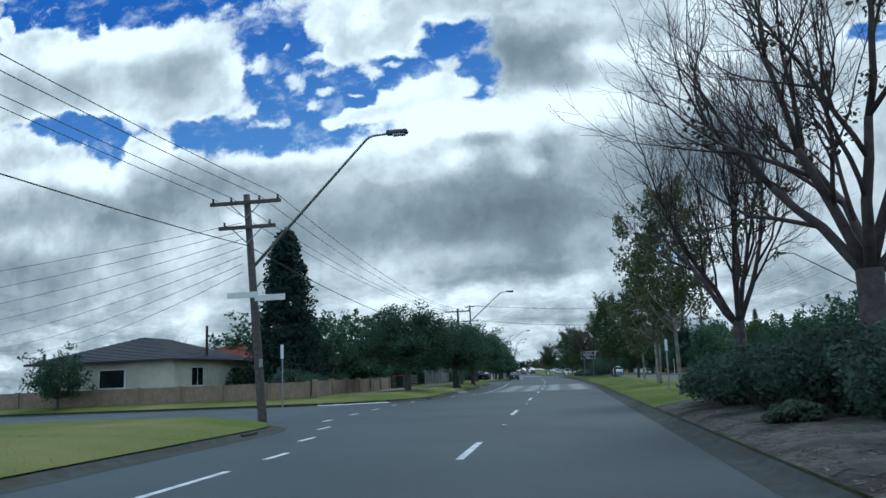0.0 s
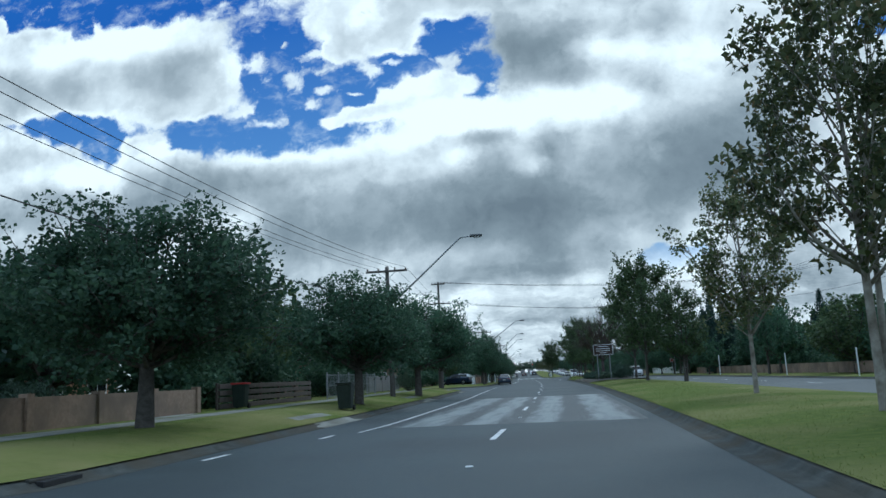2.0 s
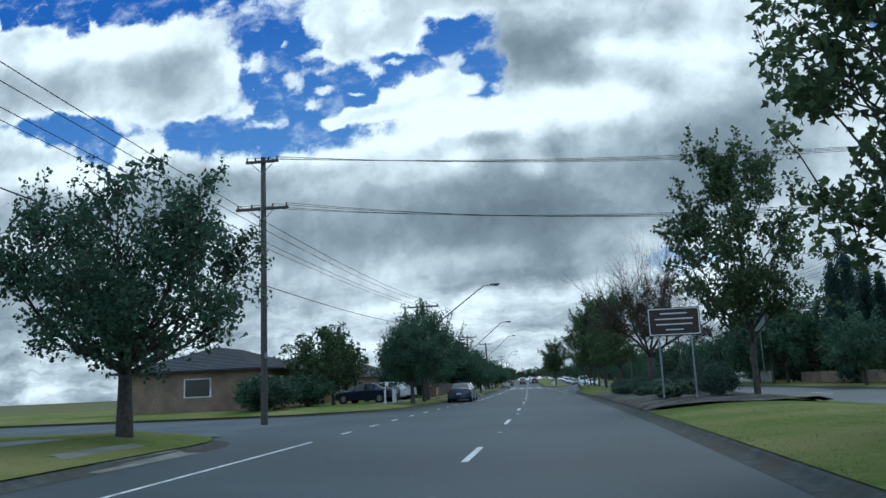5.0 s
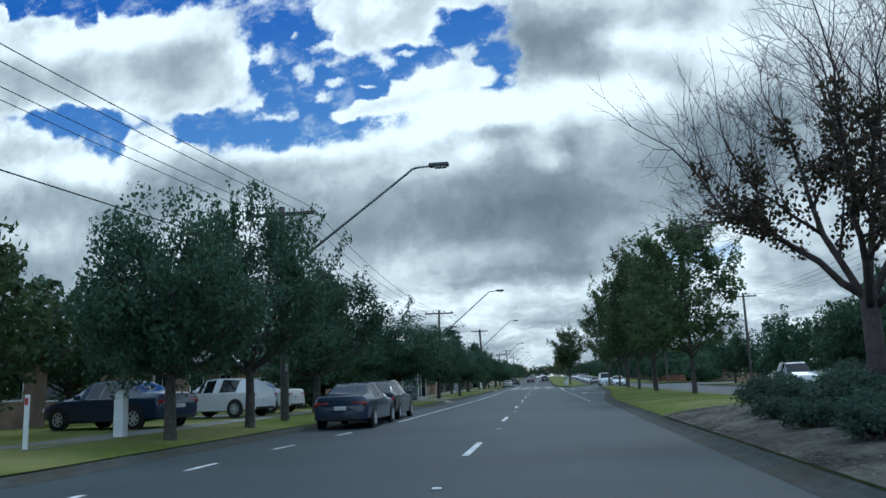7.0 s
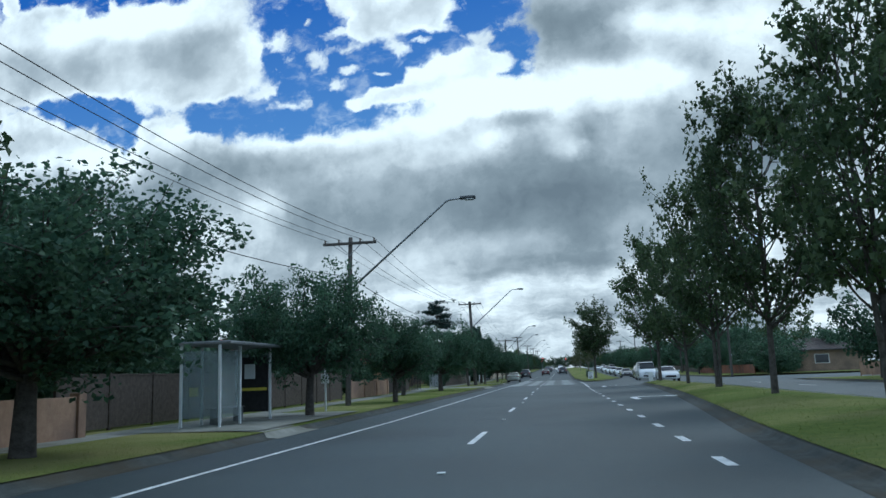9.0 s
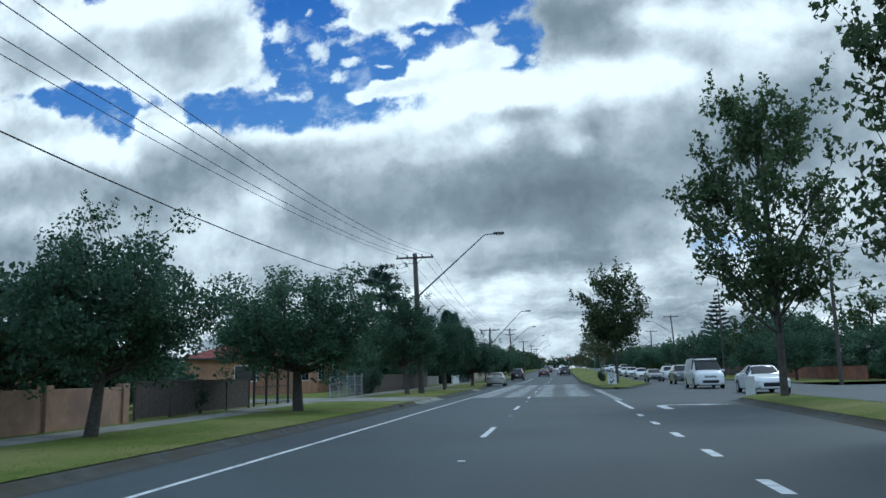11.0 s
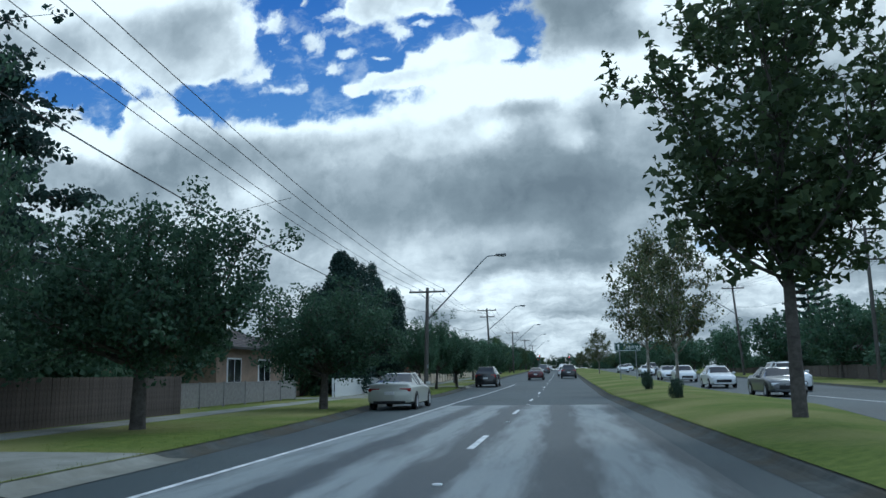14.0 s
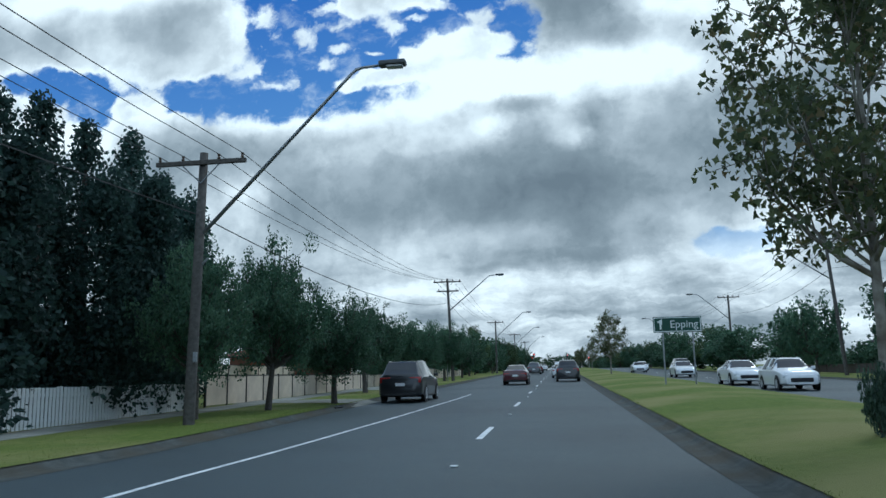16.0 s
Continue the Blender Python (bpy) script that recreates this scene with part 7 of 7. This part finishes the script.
bus_shelter(172.2, -7.15)
strip("bus_pad", frange(170.5, 180.0, 2), [-9.8, -7.6, -5.3], lambda y, u: 0.168, M_PATH, "concrete bus stop pad", "footpath")
ob = thing("bus_stop_sign", *at(181.0, -6.9, 0.15), "bus stop pole with white plates", "sign", turn=heading(181))
v, f = tube([(0, 0, -0.2), (0, 0, 3.1)], [0.04, 0.04], 8)
put("post", v, f, M_SIGN_WHITE, ob)
for zz, h in ((2.85, 0.36), (2.4, 0.3), (1.2, 0.36)):
    bm = bmesh.new()
    box(bm, -0.28 if zz > 2 else 0, -0.03, zz, 0.52 if zz > 2 else 0.3, 0.02, h, 0.006)
    part("plate", bm, M_SIGN_WHITE, ob)

# lane markings of the turning lane and the opening
for n in range(14):
    y0 = 163.9 + n * 3.6
    line(y0, y0 + 1.1, 4.05, 0.16, "turn_lane_line")
line(215.2, 223.0, 4.2, 0.16, "turn_lane_line")
for n in range(13):
    y0 = 223.5 + n * 1.75
    line(y0, y0 + 0.75, 4.38, 0.34, "turn_lane_line")


def turn_arrow(y, u):
    """A white arrow that turns right, painted on the asphalt."""
    way = [(0.0, 0.0), (1.2, 0.0), (2.3, 0.0), (2.75, 0.08), (3.05, 0.3), (3.2, 0.6), (3.25, 1.0), (3.25, 1.5)]
    bm, rows = bmesh.new(), []
    for i, (a, b) in enumerate(way):
        p, q = way[max(i - 1, 0)], way[min(i + 1, len(way) - 1)]
        n = Vector((q[1] - p[1], -(q[0] - p[0]))).normalized()
        rows.append([bm.verts.new(at(y + a + n.x * k, u + b + n.y * k, 0.007)) for k in (0.16, -0.16)])
    for r, t in zip(rows, rows[1:]):
        bm.faces.new((r[0], r[1], t[1], t[0]))
    bm.faces.new([bm.verts.new(at(y + a, u + b, 0.007)) for a, b in ((2.75, 1.51), (3.25, 2.6), (3.75, 1.51))])
    bmesh.ops.recalc_face_normals(bm, faces=list(bm.faces))
    for f in bm.faces:
        if f.normal.z < 0:
            f.normal_flip()
    return tagged(part("turn_arrow", bm, M_LINE, None), "white turning arrow painted on the road", "road marking", kind="structure")


turn_arrow(214.6, 5.35)
turn_arrow(187.5, 5.2)
line(266, 285, 13.9, 0.13)
for n in range(20):
    line(290 + 12 * n, 293 + 12 * n, 14.3, 0.12)
    line(20 + 12 * n if 20 + 12 * n < 215 else 600 + 12 * n, 23 + 12 * n if 20 + 12 * n < 215 else 603 + 12 * n, 16.0, 0.12)
# raised pavement markers and litter
for k in range(-2, 34):
    c = (dash_y(k) + dash_y(k + 1)) / 2
    ob = thing("road_stud", *at(c, dash_u(c) + 0.12, 0.004), "small white raised road marker", "road stud", "road studs")
    bm = bmesh.new()
    box(bm, 0, 0, 0.010, 0.11, 0.10, 0.02, 0.006)
    part("body", bm, M_SIGN_WHITE, ob)
# drains under the kerb
for y in (17.5, 43.5, 66.5, 218.8, 298.5):
    ob = thing("storm_drain", *at(y, kerb_l(y) - 0.02, 0.01), "dark storm drain opening in the kerb", "drain", turn=heading(y))
    bm = bmesh.new()
    box(bm, -0.05, 0, 0.045, 0.16, 0.9, 0.09, 0.01)
    part("opening", bm, M_BLACK, ob)
    bm = bmesh.new()
    box(bm, -0.25, 0, 0.102, 0.26, 1.1, 0.05, 0.012)
    part("lintel", bm, M_KERB, ob)


# ---- grass blades and bark chips beside the carriageway ----
def blades(name, label, category, spots, mat, height, width, seed, flat=0.0):
    """Many small slips standing or lying on the ground, as one loose cover."""
    rng = np.random.default_rng(seed)
    base = np.array(spots)
    n = len(base)
    a = rng.uniform(0, 2 * math.pi, n)
    side = np.stack((np.cos(a), np.sin(a), np.zeros(n)), 1) * (width * rng.uniform(0.6, 1.3, (n, 1)))
    lean = rng.normal(0, 0.5 + 3 * flat, (n, 3))
    lean[:, 2] = 1.0 - 0.8 * flat
    tip = base + lean * (height * rng.uniform(0.5, 1.3, (n, 1)))
    v = np.stack((base - side, base + side, tip + side * 0.25, tip - side * 0.25), 1).reshape(-1, 3)
    ob = new(name, array_mesh(name, v, np.arange(n * 4).reshape(n, 4), mat))
    return tagged(ob, label, category, kind="stuff")


def scatter(seed, count, y0, y1, inner, outer, power=1.6, lift=0.0):
    rng = np.random.default_rng(seed)
    out = []
    for y, k in zip(rng.uniform(y0, y1, count), rng.random(count) ** power):
        a, b = inner(y), outer(y)
        u = a + (b - a) * k
        out.append(at(y, u, ground_z(y, u) + lift))
    return out


M_BLADE = foliage("grass_blade", (0.0900, 0.1357, 0.0272), (0.2252, 0.2642, 0.0617), (0.3602, 0.3142, 0.1235), 0.8)
M_CHIP = foliage("bark_chip", (0.05, 0.042, 0.036), (0.20, 0.175, 0.15), (0.36, 0.33, 0.29), 0.9)
median_edge = lambda y: kerb_r(y) + 0.10
green = []
for y0, y1 in ((24, 111), (143.5, 220)):
    green += scatter(int(y0), int((y1 - y0) * 260), y0, y1, median_edge, lambda y: kerb_r(y) + 4.2)
green += scatter(7, 16000, 248, 310, lambda y: ml(y) + 0.1, lambda y: ml(y) + 4.0)
for y0, y1 in ((0, 16), (46, 101), (131, 171), (183, 320)):
    green += scatter(int(y0) + 3, int((y1 - y0) * 150), y0, y1, lambda y: kerb_l(y) - 0.1, lambda y: kerb_l(y) - 3.2)
blades("grass_blades", "short mown grass blades along the kerbs", "grass", green, M_BLADE, 0.024, 0.005, 4)
chips = scatter(15, 9000, 1, 22.5, median_edge, lambda y: 9.5, 1.3, 0.05) + scatter(16, 15000, 113, 142, median_edge, lambda y: 10.2, 1.3, 0.05)
blades("bark_chips", "loose bark chips and leaf litter on the mulch beds", "bark mulch", chips, M_CHIP, 0.03, 0.02, 5, 0.8)

# ---- pale crossing ramp on the corner of the side street ----
ramp = []
for a in (86, 76, 66, 56, 47):
    a = radians(a)
    y, u = 44 - 5.5 * math.sin(a), kerb_l(44) - 5.5 * (1 - math.cos(a))
    for off, z in ((-0.30, 0.02), (0.05, 0.05), (0.20, 0.15), (1.7, 0.165)):
        ramp.append(at(y + off * math.sin(a), u - off * math.cos(a) * 0.9, z))
tagged(put("crossing_ramp", ramp, [(i * 4 + k, i * 4 + k + 1, i * 4 + k + 5, i * 4 + k + 4) for i in range(4) for k in range(3)], M_WHITE), "pale concrete crossing ramp at the street corner", "ramp", kind="structure")


# ---- traffic signals far along the road ----
def lit(name, c, power):
    m, n, l, b = material(name, 0.4)
    b.inputs["Base Color"].default_value, b.inputs["Emission Color"].default_value = (*c, 1), (*c, 1)
    b.inputs["Emission Strength"].default_value = power
    return m


M_RED_LIGHT = lit("red_signal_lens", (0.9, 0.04, 0.03), 3.0)


def traffic_signal(y, u, h):
    ob = thing("traffic_signal", *at(y, u, 0), "dark traffic signal showing red on a post", "traffic light", "signals at the far crossing")
    v, f = tube([(0, 0, -0.1), (0, 0, h)], [0.07, 0.06], 8)
    put("post", v, f, M_STEEL, ob, "grey post")
    bm = bmesh.new()
    box(bm, 0, -0.1, h, 0.55, 0.12, 1.25, 0.03)
    part("target_board", bm, M_BLACK, ob, "black board")
    for k, m in ((0.36, M_RED_LIGHT), (0.0, M_TRIM), (-0.36, M_TRIM)):
        bm = bmesh.new()
        bmesh.ops.create_cone(bm, cap_ends=True, segments=14, radius1=0.14, radius2=0.14, depth=0.05, matrix=Matrix.Translation((0, -0.19, h + k)) @ Matrix.Rotation(radians(90), 4, "X"))
        part("lens", bm, m, ob, "red lit lens" if k > 0.1 else "unlit lens")


for y, u, h in ((520, -6.4, 3.6), (524, 4.6, 4.2), (540, -6.5, 5.2), (541, 12, 3.6)):
    traffic_signal(y, u, h)
